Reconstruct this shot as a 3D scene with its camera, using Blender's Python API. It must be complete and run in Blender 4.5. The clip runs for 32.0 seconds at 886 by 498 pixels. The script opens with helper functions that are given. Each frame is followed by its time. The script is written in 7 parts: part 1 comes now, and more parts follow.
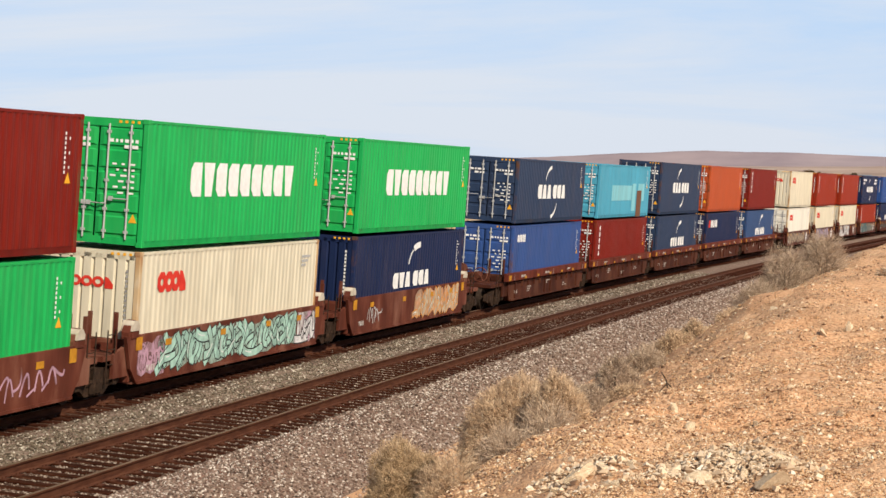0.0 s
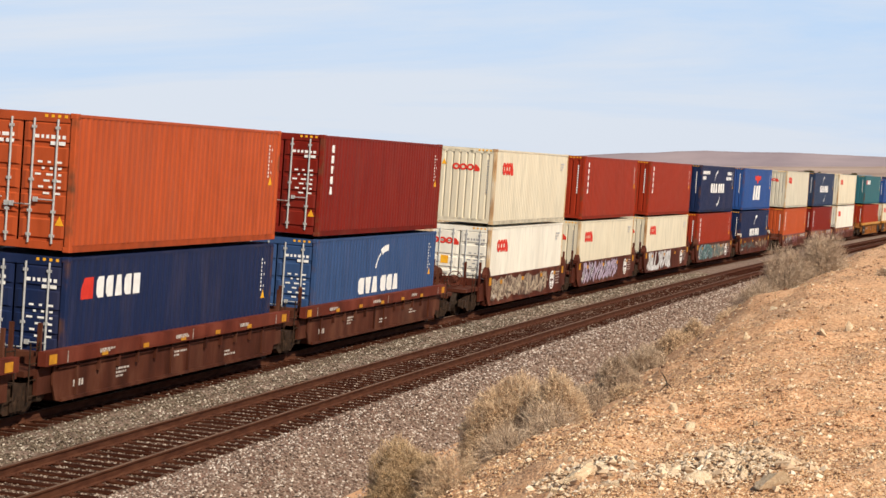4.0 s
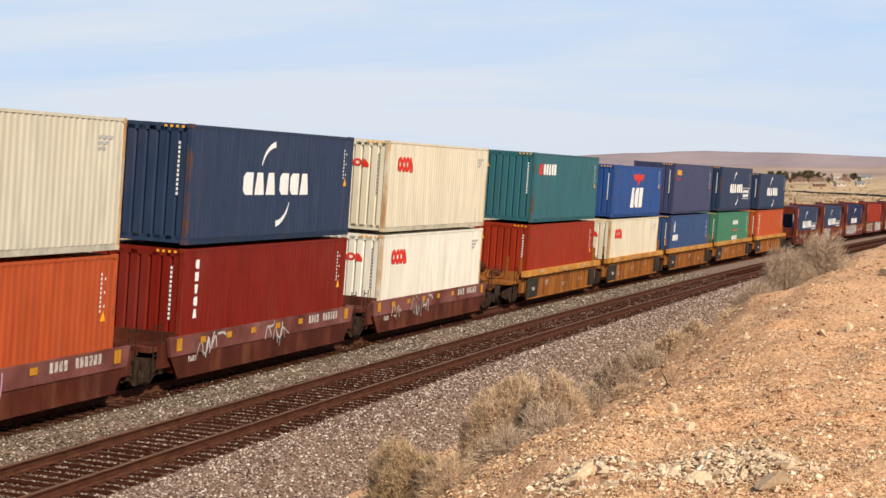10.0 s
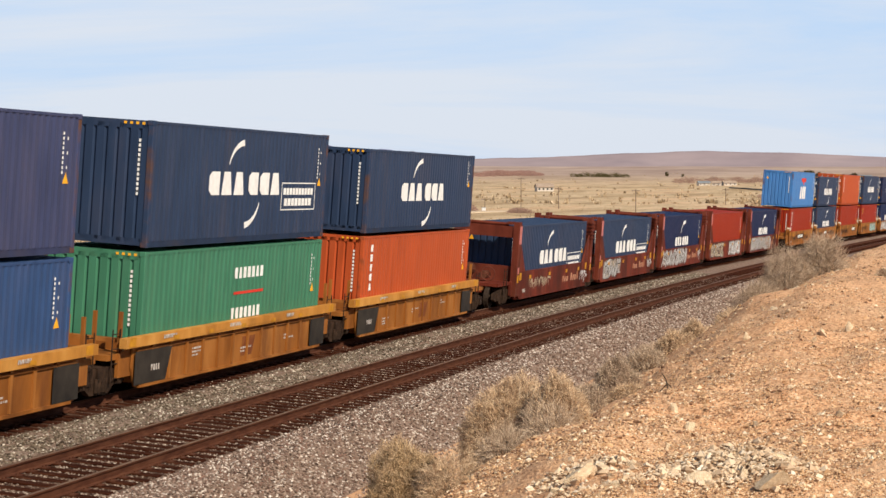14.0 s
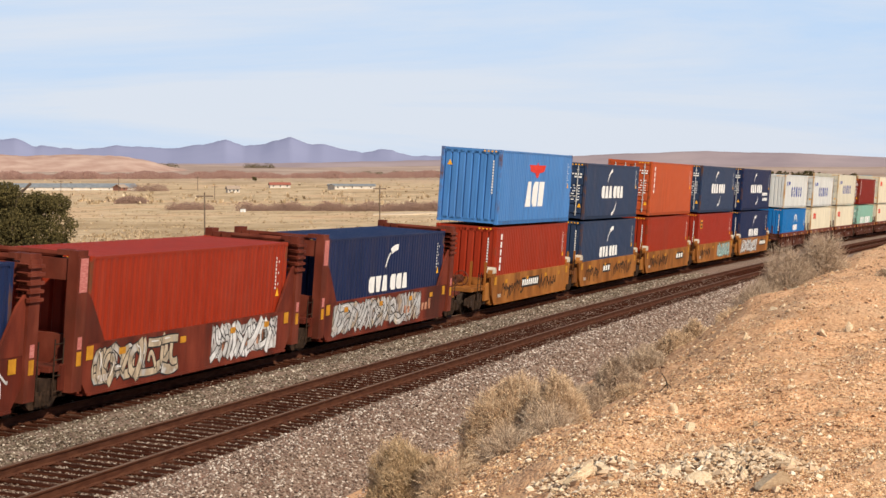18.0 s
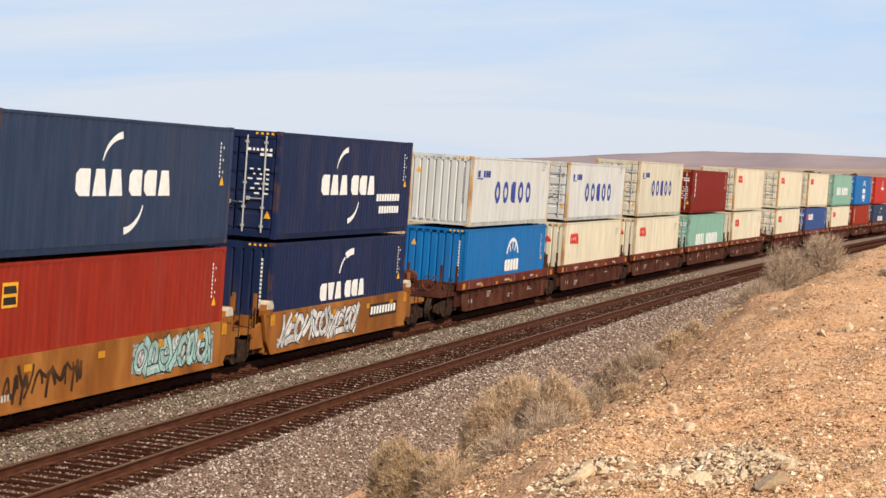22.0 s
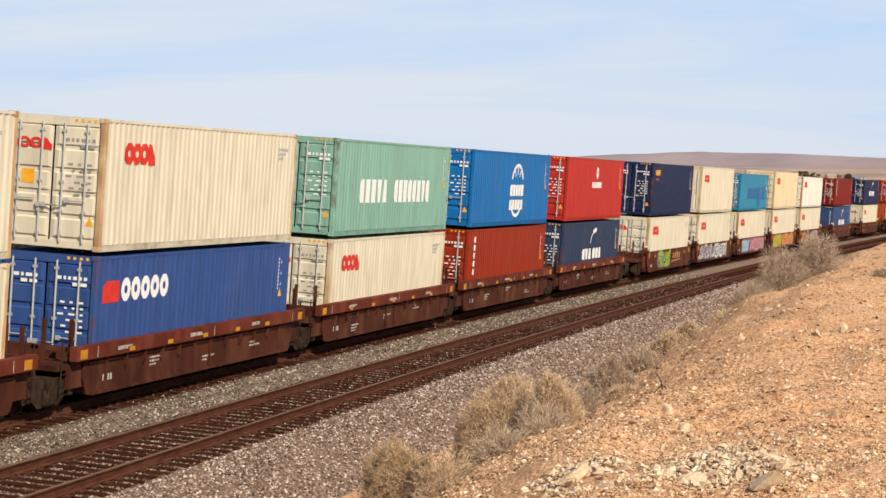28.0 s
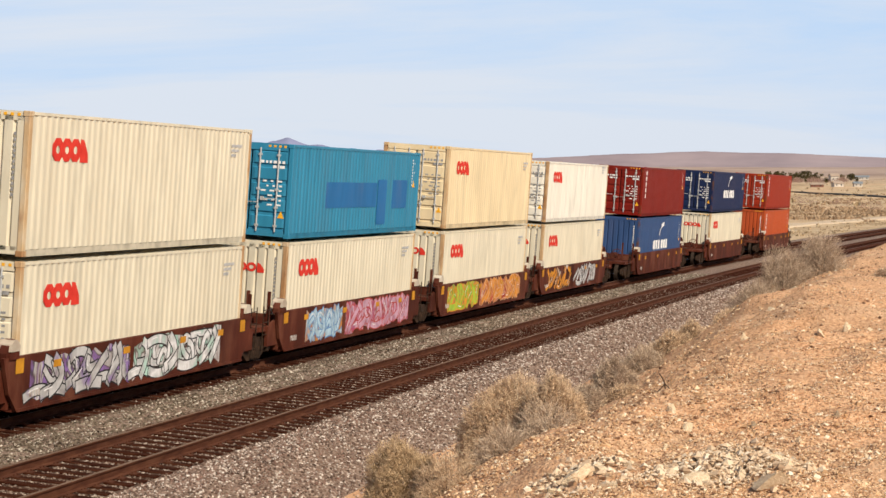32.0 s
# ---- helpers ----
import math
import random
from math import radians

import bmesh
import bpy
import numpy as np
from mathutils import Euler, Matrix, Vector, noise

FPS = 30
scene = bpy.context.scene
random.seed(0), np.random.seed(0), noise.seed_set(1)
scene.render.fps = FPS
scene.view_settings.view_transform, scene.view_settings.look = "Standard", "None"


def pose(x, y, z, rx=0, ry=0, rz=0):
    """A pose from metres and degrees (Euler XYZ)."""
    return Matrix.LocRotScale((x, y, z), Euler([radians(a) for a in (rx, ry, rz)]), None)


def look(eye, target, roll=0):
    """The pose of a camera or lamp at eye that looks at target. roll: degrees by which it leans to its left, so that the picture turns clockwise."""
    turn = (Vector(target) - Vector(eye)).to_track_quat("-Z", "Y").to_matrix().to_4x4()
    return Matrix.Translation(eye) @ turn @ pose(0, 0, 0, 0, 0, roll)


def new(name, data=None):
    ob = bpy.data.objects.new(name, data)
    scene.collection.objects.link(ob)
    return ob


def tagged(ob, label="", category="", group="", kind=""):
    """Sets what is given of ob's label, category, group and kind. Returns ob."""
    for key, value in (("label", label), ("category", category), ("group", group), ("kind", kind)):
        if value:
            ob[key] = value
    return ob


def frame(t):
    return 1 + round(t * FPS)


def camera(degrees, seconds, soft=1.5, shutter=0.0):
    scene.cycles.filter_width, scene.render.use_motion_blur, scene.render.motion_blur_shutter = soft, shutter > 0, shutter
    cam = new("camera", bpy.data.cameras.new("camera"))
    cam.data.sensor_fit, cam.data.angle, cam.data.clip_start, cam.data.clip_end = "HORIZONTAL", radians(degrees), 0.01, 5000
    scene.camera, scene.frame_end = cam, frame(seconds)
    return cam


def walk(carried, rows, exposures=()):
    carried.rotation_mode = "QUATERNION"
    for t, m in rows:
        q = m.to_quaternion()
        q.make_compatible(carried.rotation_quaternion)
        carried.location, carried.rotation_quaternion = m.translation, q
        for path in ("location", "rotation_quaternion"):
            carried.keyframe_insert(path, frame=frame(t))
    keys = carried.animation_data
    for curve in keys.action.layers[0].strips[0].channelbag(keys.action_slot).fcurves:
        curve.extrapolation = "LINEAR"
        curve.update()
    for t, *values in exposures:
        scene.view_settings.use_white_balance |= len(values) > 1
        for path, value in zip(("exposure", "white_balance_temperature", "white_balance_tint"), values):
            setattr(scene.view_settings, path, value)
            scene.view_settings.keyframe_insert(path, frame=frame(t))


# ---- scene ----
# ---------------------------------------------------------------- the line of the railway
# the curve of the railway in plan: curvature by distance along it, camera at the origin
EYE_Z, LINE_Y, TILT = 4.516, 19.31, 0.0738
U = np.arange(-760.0, 961.0, 1.0)
_bend = np.interp(U, (-30, 20, 60, 100, 150, 220, 320),
                  (-0.000502, -0.000502, -0.000518, -0.000489, -0.000349, -0.000319, -0.000319))
_turn = np.cumsum(_bend)
_zero = int(np.argmin(abs(U)))
TH = _turn - _turn[_zero]
LX = np.cumsum(np.cos(TH))
LY = np.cumsum(np.sin(TH))
LX, LY = LX - LX[_zero], LY - LY[_zero] + LINE_Y


def on_line(u, lat=0.0, up=0.0):
    """Place on the railway: u metres along it, lat metres towards the camera, level."""
    th = np.interp(u, U, TH)
    return (np.interp(u, U, LX) + lat * np.sin(th), np.interp(u, U, LY) - lat * np.cos(th), up + 0 * th)


def line_pose(u, lat=0.0, up=0.0, tilt=TILT):
    """Pose of a body standing on the canted railway: x along it, y away from the camera, z up."""
    x, y, z = on_line(u, lat, up)
    th = float(np.interp(u, U, TH))
    return Matrix.Translation((float(x), float(y), float(z))) @ Matrix.Rotation(th, 4, "Z") @ Matrix.Rotation(tilt, 4, "X")


def to_line(x, y):
    """(u, lat) of places in plan."""
    u = np.array(x, float)
    for _ in range(4):
        th = np.interp(u, U, TH)
        u = np.clip(u + (x - np.interp(u, U, LX)) * np.cos(th) + (y - np.interp(u, U, LY)) * np.sin(th), U[0], U[-1])
    th = np.interp(u, U, TH)
    return u, (x - np.interp(u, U, LX)) * np.sin(th) - (y - np.interp(u, U, LY)) * np.cos(th)


# ---------------------------------------------------------------- camera
cam = camera(25.46, 32.0, soft=1.5)
EYE = (0.0, 0.0, EYE_Z)


def aim(turn, lift, roll):
    """Aim of the camera: small turn to the right and lift, in thousandths of a radian."""
    a, e = 0.24793 - turn / 1000, -0.02954 + lift / 1000
    return look(EYE, (math.cos(a) * math.cos(e), math.sin(a) * math.cos(e), EYE_Z + math.sin(e)), roll)


walk(cam, [(0, aim(0, 0, 0.03)), (14, aim(0, 0.1, 0.03)), (17.5, aim(0, 0.15, 0.03)), (19, aim(0, 0.35, 0.03)), (25.5, aim(0, 0.2, 0.03)),
           (26.6, aim(0.5, 0.35, 0)), (27.5, aim(1.45, 0.5, -0.02)), (28, aim(2.7, 0.7, -0.04)), (28.5, aim(3.95, 0.95, -0.06)),
           (29, aim(4.4, 1.1, -0.07)), (29.5, aim(4.85, 1.2, -0.08)), (30, aim(4.85, 1.25, -0.08)), (30.5, aim(4.4, 1.1, -0.07)),
           (31, aim(3.5, 0.9, -0.05)), (31.5, aim(2.2, 0.6, -0.03)), (32, aim(1.2, 0.45, 0))],
     exposures=[(0, 0.15), (32, 0.15)])

# ---------------------------------------------------------------- sky and sun
SUN_EL, SUN_AZ = 39.0, -130.0      # degrees: height, and direction in plan counted from +x towards +y
world = bpy.data.worlds.new("sky")
scene.world = world
world.use_nodes = True
wt = world.node_tree
wt.nodes.clear()
w_out = wt.nodes.new("ShaderNodeOutputWorld")
w_bg = wt.nodes.new("ShaderNodeBackground")
w_sky = wt.nodes.new("ShaderNodeTexSky")
w_sky.sky_type, w_sky.sun_disc = "NISHITA", False
w_sky.sun_elevation, w_sky.sun_rotation = radians(SUN_EL), radians(90 - SUN_AZ)
w_sky.air_density, w_sky.dust_density, w_sky.ozone_density = 1.0, 0.6, 2.0


def w_node(kind, **ins):
    n = wt.nodes.new(kind)
    for k, v in ins.items():
        n.inputs[k].default_value = v
    return n


# thin cirrus and pale haze low over the horizon, clear blue above
w_tc = w_node("ShaderNodeTexCoord")
w_map = w_node("ShaderNodeMapping", Rotation=(0.04, -0.03, 0.0), Scale=(1.2, 1.2, 12.0))
w_n = w_node("ShaderNodeTexNoise", Scale=1.7, Detail=9.0, Roughness=0.62, Distortion=0.5)
w_r = w_node("ShaderNodeValToRGB")
w_r.color_ramp.elements[0].position, w_r.color_ramp.elements[0].color = 0.38, (6.3, 8.35, 11.3, 1)
w_r.color_ramp.elements[1].position, w_r.color_ramp.elements[1].color = 0.60, (8.55, 9.25, 10.5, 1)
w_xyz = w_node("ShaderNodeSeparateXYZ")
w_low = w_node("ShaderNodeMapRange")
w_low.interpolation_type = "SMOOTHSTEP"
for _k, _v in zip(("From Min", "From Max", "To Min", "To Max"), (0.09, 0.28, 0.92, 0.0)):
    w_low.inputs[_k].default_value = _v
w_mix = wt.nodes.new("ShaderNodeMix")
w_mix.data_type = "RGBA"
wt.links.new(w_tc.outputs["Generated"], w_map.inputs["Vector"])
wt.links.new(w_tc.outputs["Generated"], w_xyz.inputs["Vector"])
wt.links.new(w_xyz.outputs["Z"], w_low.inputs["Value"])
wt.links.new(w_map.outputs["Vector"], w_n.inputs["Vector"])
wt.links.new(w_n.outputs["Fac"], w_r.inputs["Fac"])
wt.links.new(w_low.outputs["Result"], w_mix.inputs["Factor"])
wt.links.new(w_sky.outputs["Color"], w_mix.inputs["A"])
wt.links.new(w_r.outputs["Color"], w_mix.inputs["B"])
wt.links.new(w_mix.outputs["Result"], w_bg.inputs["Color"])
wt.links.new(w_bg.outputs["Background"], w_out.inputs["Surface"])
w_bg.inputs["Strength"].default_value = 0.077
sun = new("sun", bpy.data.lights.new("sun", "SUN"))
sun.data.energy, sun.data.angle, sun.data.color = 5.0, radians(0.6), (1.0, 0.89, 0.73)
_a, _e = radians(SUN_AZ), radians(SUN_EL)
sun.matrix_world = look((60 * math.cos(_a) * math.cos(_e), 60 * math.sin(_a) * math.cos(_e), 60 * math.sin(_e)), (0, 0, 0))


# ---------------------------------------------------------------- materials
def material(name, colors, rough=0.7, scale=3.0, detail=5.0, bump=0.0, bump_scale=None, metal=0.0, stretch=(1, 1, 1),
             stain=None, stain_scale=0.7, stain_amount=0.4, vary=0.0, spec=0.14):
    """Colours mixed by noise, a second large scale of stains, and fine relief."""
    m = bpy.data.materials.new(name)
    m.use_nodes = True
    nt = m.node_tree
    b = nt.nodes["Principled BSDF"]
    b.inputs["Roughness"].default_value, b.inputs["Metallic"].default_value = rough, metal
    b.inputs["Specular IOR Level"].default_value = spec
    tc = nt.nodes.new("ShaderNodeTexCoord")
    mp = nt.nodes.new("ShaderNodeMapping")
    mp.inputs["Scale"].default_value = stretch
    nt.links.new(tc.outputs["Object"], mp.inputs["Vector"])
    if vary:
        oi = nt.nodes.new("ShaderNodeObjectInfo")
        sc = nt.nodes.new("ShaderNodeVectorMath")
        sc.operation = "ADD"
        cb = nt.nodes.new("ShaderNodeCombineXYZ")
        mu = nt.nodes.new("ShaderNodeMath")
        mu.operation, mu.inputs[1].default_value = "MULTIPLY", 90.0
        nt.links.new(oi.outputs["Random"], mu.inputs[0])
        nt.links.new(mu.outputs[0], cb.inputs[0])
        nt.links.new(mu.outputs[0], cb.inputs[2])
        nt.links.new(mp.outputs["Vector"], sc.inputs[0])
        nt.links.new(cb.outputs[0], sc.inputs[1])
        vec = sc.outputs[0]
    else:
        vec = mp.outputs["Vector"]
    n = nt.nodes.new("ShaderNodeTexNoise")
    n.inputs["Scale"].default_value, n.inputs["Detail"].default_value = scale, detail
    nt.links.new(vec, n.inputs["Vector"])
    r = nt.nodes.new("ShaderNodeValToRGB")
    el = r.color_ramp.elements
    while len(el) < len(colors):
        el.new(0.5)
    for k, c in enumerate(colors):
        el[k].position = 0.3 + 0.4 * k / max(1, len(colors) - 1)
        el[k].color = (*c, 1)
    nt.links.new(n.outputs["Fac"], r.inputs["Fac"])
    col = r.outputs["Color"]
    if stain:
        n2 = nt.nodes.new("ShaderNodeTexNoise")
        n2.inputs["Scale"].default_value, n2.inputs["Detail"].default_value, n2.inputs["Roughness"].default_value = stain_scale, 7, 0.65
        nt.links.new(vec, n2.inputs["Vector"])
        r2 = nt.nodes.new("ShaderNodeValToRGB")
        r2.color_ramp.elements[0].position, r2.color_ramp.elements[1].position = 0.5, 0.72
        mu2 = nt.nodes.new("ShaderNodeMath")
        mu2.operation, mu2.inputs[1].default_value = "MULTIPLY", stain_amount
        mx = nt.nodes.new("ShaderNodeMix")
        mx.data_type = "RGBA"
        mx.inputs["B"].default_value = (*stain, 1)
        nt.links.new(n2.outputs["Fac"], r2.inputs["Fac"])
        nt.links.new(r2.outputs["Color"], mu2.inputs[0])
        nt.links.new(mu2.outputs[0], mx.inputs["Factor"])
        nt.links.new(col, mx.inputs["A"])
        col = mx.outputs["Result"]
    nt.links.new(col, b.inputs["Base Color"])
    if bump:
        n3 = nt.nodes.new("ShaderNodeTexNoise")
        n3.inputs["Scale"].default_value, n3.inputs["Detail"].default_value = bump_scale or scale * 4, 4
        nt.links.new(vec, n3.inputs["Vector"])
        bp = nt.nodes.new("ShaderNodeBump")
        bp.inputs["Strength"].default_value, bp.inputs["Distance"].default_value = min(1.0, bump), 0.03
        nt.links.new(n3.outputs["Fac"], bp.inputs["Height"])
        nt.links.new(bp.outputs["Normal"], b.inputs["Normal"])
    return m


def tint(c, k):
    return tuple(min(0.95, v * k) for v in c)


_paints = {}


def paint(name, c, dirt=(0.12, 0.07, 0.04), amount=0.3):
    """Weathered container paint: vertical run marks, dust and small chips."""
    if name not in _paints:
        _paints[name] = material(name + "_paint", (tint(c, 0.82), c, tint(c, 1.12)), rough=0.5, scale=1.6, detail=6, stretch=(1.6, 1.6, 0.35),
                                 stain=dirt, stain_scale=0.8, stain_amount=amount, bump=0.12, bump_scale=9, vary=1, spec=0.16)
    return _paints[name]


PALETTE = {
    "green": (0.013, 0.38, 0.085), "cream": (0.66, 0.595, 0.45), "slate": (0.023, 0.041, 0.085), "navy": (0.0095, 0.019, 0.062),
    "blue": (0.031, 0.074, 0.23), "cyan": (0.07, 0.33, 0.46), "dark_red": (0.175, 0.011, 0.005), "orange": (0.41, 0.072, 0.02),
    "red_brown": (0.268, 0.0245, 0.0075), "teal": (0.028, 0.118, 0.14), "royal": (0.019, 0.068, 0.235), "sky": (0.06, 0.19, 0.45),
    "pale_grey": (0.56, 0.57, 0.55), "azure": (0.007, 0.135, 0.38), "mint": (0.21, 0.39, 0.31), "red": (0.43, 0.028, 0.02),
    "forest": (0.05, 0.18, 0.105), "petrol": (0.03, 0.21, 0.34), "yellow_cream": (0.72, 0.585, 0.365), "white": (0.75, 0.71, 0.61),
    "plum": (0.045, 0.055, 0.12), "crimson": (0.27, 0.022, 0.010), "grey_cream": (0.57, 0.53, 0.42), "steel_blue": (0.032, 0.07, 0.17),
}
WORDS = {"green": "bright green", "cream": "cream", "slate": "dark slate-blue", "navy": "navy blue", "blue": "mid-blue", "cyan": "patched cyan",
         "dark_red": "dark red", "orange": "orange-red", "red_brown": "rust-red", "teal": "dark teal", "royal": "royal blue", "sky": "faded light blue",
         "pale_grey": "pale grey", "azure": "azure blue", "mint": "mint green", "red": "bright red", "forest": "dull green", "petrol": "petrol blue",
         "yellow_cream": "yellowish cream", "white": "off-white", "plum": "purplish navy", "crimson": "brick red", "grey_cream": "greyish cream",
         "steel_blue": "steel blue"}
for _k, _c in PALETTE.items():
    paint(_k, _c, dirt=(0.20, 0.12, 0.05) if max(_c) > 0.5 and min(_c) > 0.2 else (0.09, 0.06, 0.045), amount=0.22)
rusty = {k: material("rusty_" + k, (tint(PALETTE[k], 0.95), (0.52, 0.36, 0.20), (0.36, 0.18, 0.07)), rough=0.75, scale=1.6, detail=7, stretch=(1, 1, 0.5), stain=(0.24, 0.10, 0.035), stain_scale=1.4, stain_amount=0.85, bump=0.3, bump_scale=14, vary=1)
         for k in ("cream", "white", "pale_grey", "grey_cream", "yellow_cream")}
rusty.update({k: material("rust_edged_" + k, (PALETTE[k], tint(PALETTE[k], 1.1), (0.11, 0.048, 0.024)), rough=0.75, scale=1.8, detail=7, stain=(0.12, 0.055, 0.025), stain_scale=1.4, stain_amount=0.8, bump=0.3, bump_scale=14, vary=1)
              for k in ("slate", "navy", "royal", "steel_blue", "plum", "red_brown", "dark_red", "orange", "blue", "sky", "mint", "teal")})
mark_white = material("white_marking", ((0.74, 0.73, 0.70), (0.86, 0.85, 0.82)), rough=0.6, scale=6)
mark_grey = material("grey_marking", ((0.22, 0.22, 0.22), (0.34, 0.33, 0.32)), rough=0.6, scale=6)
mark_red = material("red_marking", ((0.55, 0.03, 0.02), (0.68, 0.05, 0.03)), rough=0.6, scale=6)
mark_blue = material("blue_marking", ((0.03, 0.05, 0.25), (0.05, 0.08, 0.32)), rough=0.6, scale=6)
mark_yellow = material("yellow_marking", ((0.75, 0.33, 0.02), (0.85, 0.45, 0.03)), rough=0.55, scale=6)
reflector_paint = material("dusty_yellow_reflector", ((0.40, 0.17, 0.015), (0.62, 0.29, 0.025)), rough=0.6, scale=4, stain=(0.16, 0.07, 0.02), stain_scale=3, vary=1)
mark_black = material("black_marking", ((0.015, 0.015, 0.015), (0.04, 0.035, 0.03)), rough=0.6, scale=6)
galvanised = material("galvanised_steel", ((0.42, 0.42, 0.41), (0.6, 0.6, 0.58)), rough=0.45, scale=8, metal=0.3)
car_brown = material("brown_car_paint", ((0.045, 0.011, 0.006), (0.078, 0.018, 0.009), (0.125, 0.032, 0.017)), rough=0.65, scale=1.4, stretch=(1, 1, 0.4), stain=(0.20, 0.10, 0.06),
                     stain_amount=0.35, bump=0.2, bump_scale=12, vary=1)
car_rust = material("rust_red_car_paint", ((0.07, 0.018, 0.010), (0.115, 0.030, 0.017), (0.175, 0.055, 0.033)), rough=0.7, scale=1.4, stretch=(1, 1, 0.4), stain=(0.28, 0.16, 0.11), stain_amount=0.45, bump=0.2, bump_scale=12, vary=1)
car_yellow = material("yellow_car_paint", ((0.17, 0.057, 0.011), (0.28, 0.10, 0.02), (0.38, 0.155, 0.038)), rough=0.65, scale=1.2, stretch=(1, 1, 0.35), stain=(0.10, 0.035, 0.014),
                      stain_amount=0.8, bump=0.2, bump_scale=12, vary=1)
car_chord = material("bright_yellow_car_paint", ((0.33, 0.135, 0.025), (0.48, 0.21, 0.04), (0.60, 0.30, 0.075)), rough=0.6, scale=1.2, stretch=(1, 1, 0.5), stain=(0.20, 0.09, 0.03), stain_amount=0.5, bump=0.2, bump_scale=12, vary=1)
car_dark = material("dark_brown_car_paint", ((0.036, 0.010, 0.005), (0.068, 0.019, 0.010), (0.105, 0.033, 0.017)), rough=0.75, scale=1.4, stretch=(1, 1, 0.4), stain=(0.15, 0.08, 0.05), stain_amount=0.35, bump=0.2, bump_scale=12, vary=1)
car_rail = material("faded_red_chord_paint", ((0.075, 0.015, 0.008), (0.125, 0.025, 0.013), (0.175, 0.042, 0.024)), rough=0.7, scale=1.6, stretch=(1, 1, 0.5), stain=(0.06, 0.025, 0.015), stain_amount=0.5, bump=0.2, bump_scale=12, vary=1)
car_red = material("faded_red_car_paint", ((0.06, 0.012, 0.007), (0.12, 0.021, 0.011), (0.20, 0.040, 0.021)), rough=0.65, scale=1.2, stretch=(1, 1, 0.4), stain=(0.05, 0.025, 0.018),
                   stain_amount=0.7, bump=0.2, bump_scale=12, vary=1)
car_black = material("black_car_paint", ((0.02, 0.017, 0.015), (0.045, 0.037, 0.03)), rough=0.7, scale=2, bump=0.2)
grime = material("grimy_cast_steel", ((0.014, 0.008, 0.005), (0.032, 0.018, 0.011), (0.06, 0.033, 0.02)), rough=0.75, scale=5, bump=0.4)
wheel_steel = material("wheel_steel", ((0.03, 0.019, 0.013), (0.065, 0.045, 0.033)), rough=0.6, scale=8, metal=0.2)
rail_side = material("rusty_rail", ((0.050, 0.017, 0.009), (0.082, 0.029, 0.015), (0.108, 0.043, 0.023)), rough=0.85, scale=6, stretch=(0.4, 2, 2), bump=0.2)
rail_top = material("polished_rail_head", ((0.10, 0.055, 0.035), (0.19, 0.12, 0.08)), rough=0.6, scale=5, metal=0.0, stretch=(0.2, 4, 4))
tie_wood = material("creosoted_tie", ((0.020, 0.0055, 0.003), (0.038, 0.0115, 0.0055), (0.072, 0.026, 0.014)), rough=0.95, scale=5, stretch=(4, 0.5, 2), bump=0.6, bump_scale=14, vary=1, spec=0.05)


# ---------------------------------------------------------------- mesh helpers
def box(bm, x0, x1, y0, y1, z0, z1):
    v = [bm.verts.new((x, y, z)) for x in (x0, x1) for y in (y0, y1) for z in (z0, z1)]
    for f in ((0, 1, 3, 2), (4, 6, 7, 5), (0, 4, 5, 1), (2, 3, 7, 6), (0, 2, 6, 4), (1, 5, 7, 3)):
        bm.faces.new([v[i] for i in f])


def slab(bm, pts, y0, y1):
    """A flat plate: an outline in x and z, from y0 to y1."""
    a = [bm.verts.new((x, y0, z)) for x, z in pts]
    b = [bm.verts.new((x, y1, z)) for x, z in pts]
    bm.faces.new(a)
    bm.faces.new(b[::-1])
    for i in range(len(pts)):
        j = (i + 1) % len(pts)
        bm.faces.new((a[j], a[i], b[i], b[j]))


def rod(bm, p, q, r, n=6):
    p, q = Vector(p), Vector(q)
    m = (q - p).to_track_quat("Z", "Y").to_matrix()
    rings = [[bm.verts.new(c + m @ Vector((r * math.cos(2 * math.pi * k / n), r * math.sin(2 * math.pi * k / n), 0))) for k in range(n)] for c in (p, q)]
    for k in range(n):
        bm.faces.new((rings[0][k], rings[0][(k + 1) % n], rings[1][(k + 1) % n], rings[1][k]))
    bm.faces.new(rings[0][::-1])
    bm.faces.new(rings[1])


_meshes = {}


def shared(key, build, mat):
    """One mesh for all alike parts."""
    if key not in _meshes:
        bm = bmesh.new()
        build(bm)
        bmesh.ops.recalc_face_normals(bm, faces=bm.faces[:])
        me = bpy.data.meshes.new(str(key[0] if isinstance(key, tuple) else key))
        bm.to_mesh(me)
        bm.free()
        me.materials.append(mat)
        _meshes[key] = me
    return _meshes[key]


def piece(name, key, build, mat, parent=None, at=(0, 0, 0), turn=(0, 0, 0), label=""):
    ob = new(name, shared(key, build, mat))
    ob.location, ob.rotation_euler = at, turn
    if parent:
        ob.parent = parent
    if label:
        ob["label"] = label
    if name in ("marking", "header_stripe", "graffiti", "tie_plates", "logo", "hand_brake"):
        ob["kind"] = "stuff"
    return ob


def grid_mesh(name, P, mat, smooth=True):
    """A sheet from an array of places, rows by columns."""
    r, c = P.shape[:2]
    i = np.arange(r * c).reshape(r, c)
    f = np.stack([i[:-1, :-1], i[:-1, 1:], i[1:, 1:], i[1:, :-1]], -1).reshape(-1, 4)
    me = bpy.data.meshes.new(name)
    me.from_pydata(P.reshape(-1, 3).tolist(), [], f.tolist())
    me.materials.append(mat)
    if smooth:
        me.polygons.foreach_set("use_smooth", [True] * len(me.polygons))
    return me


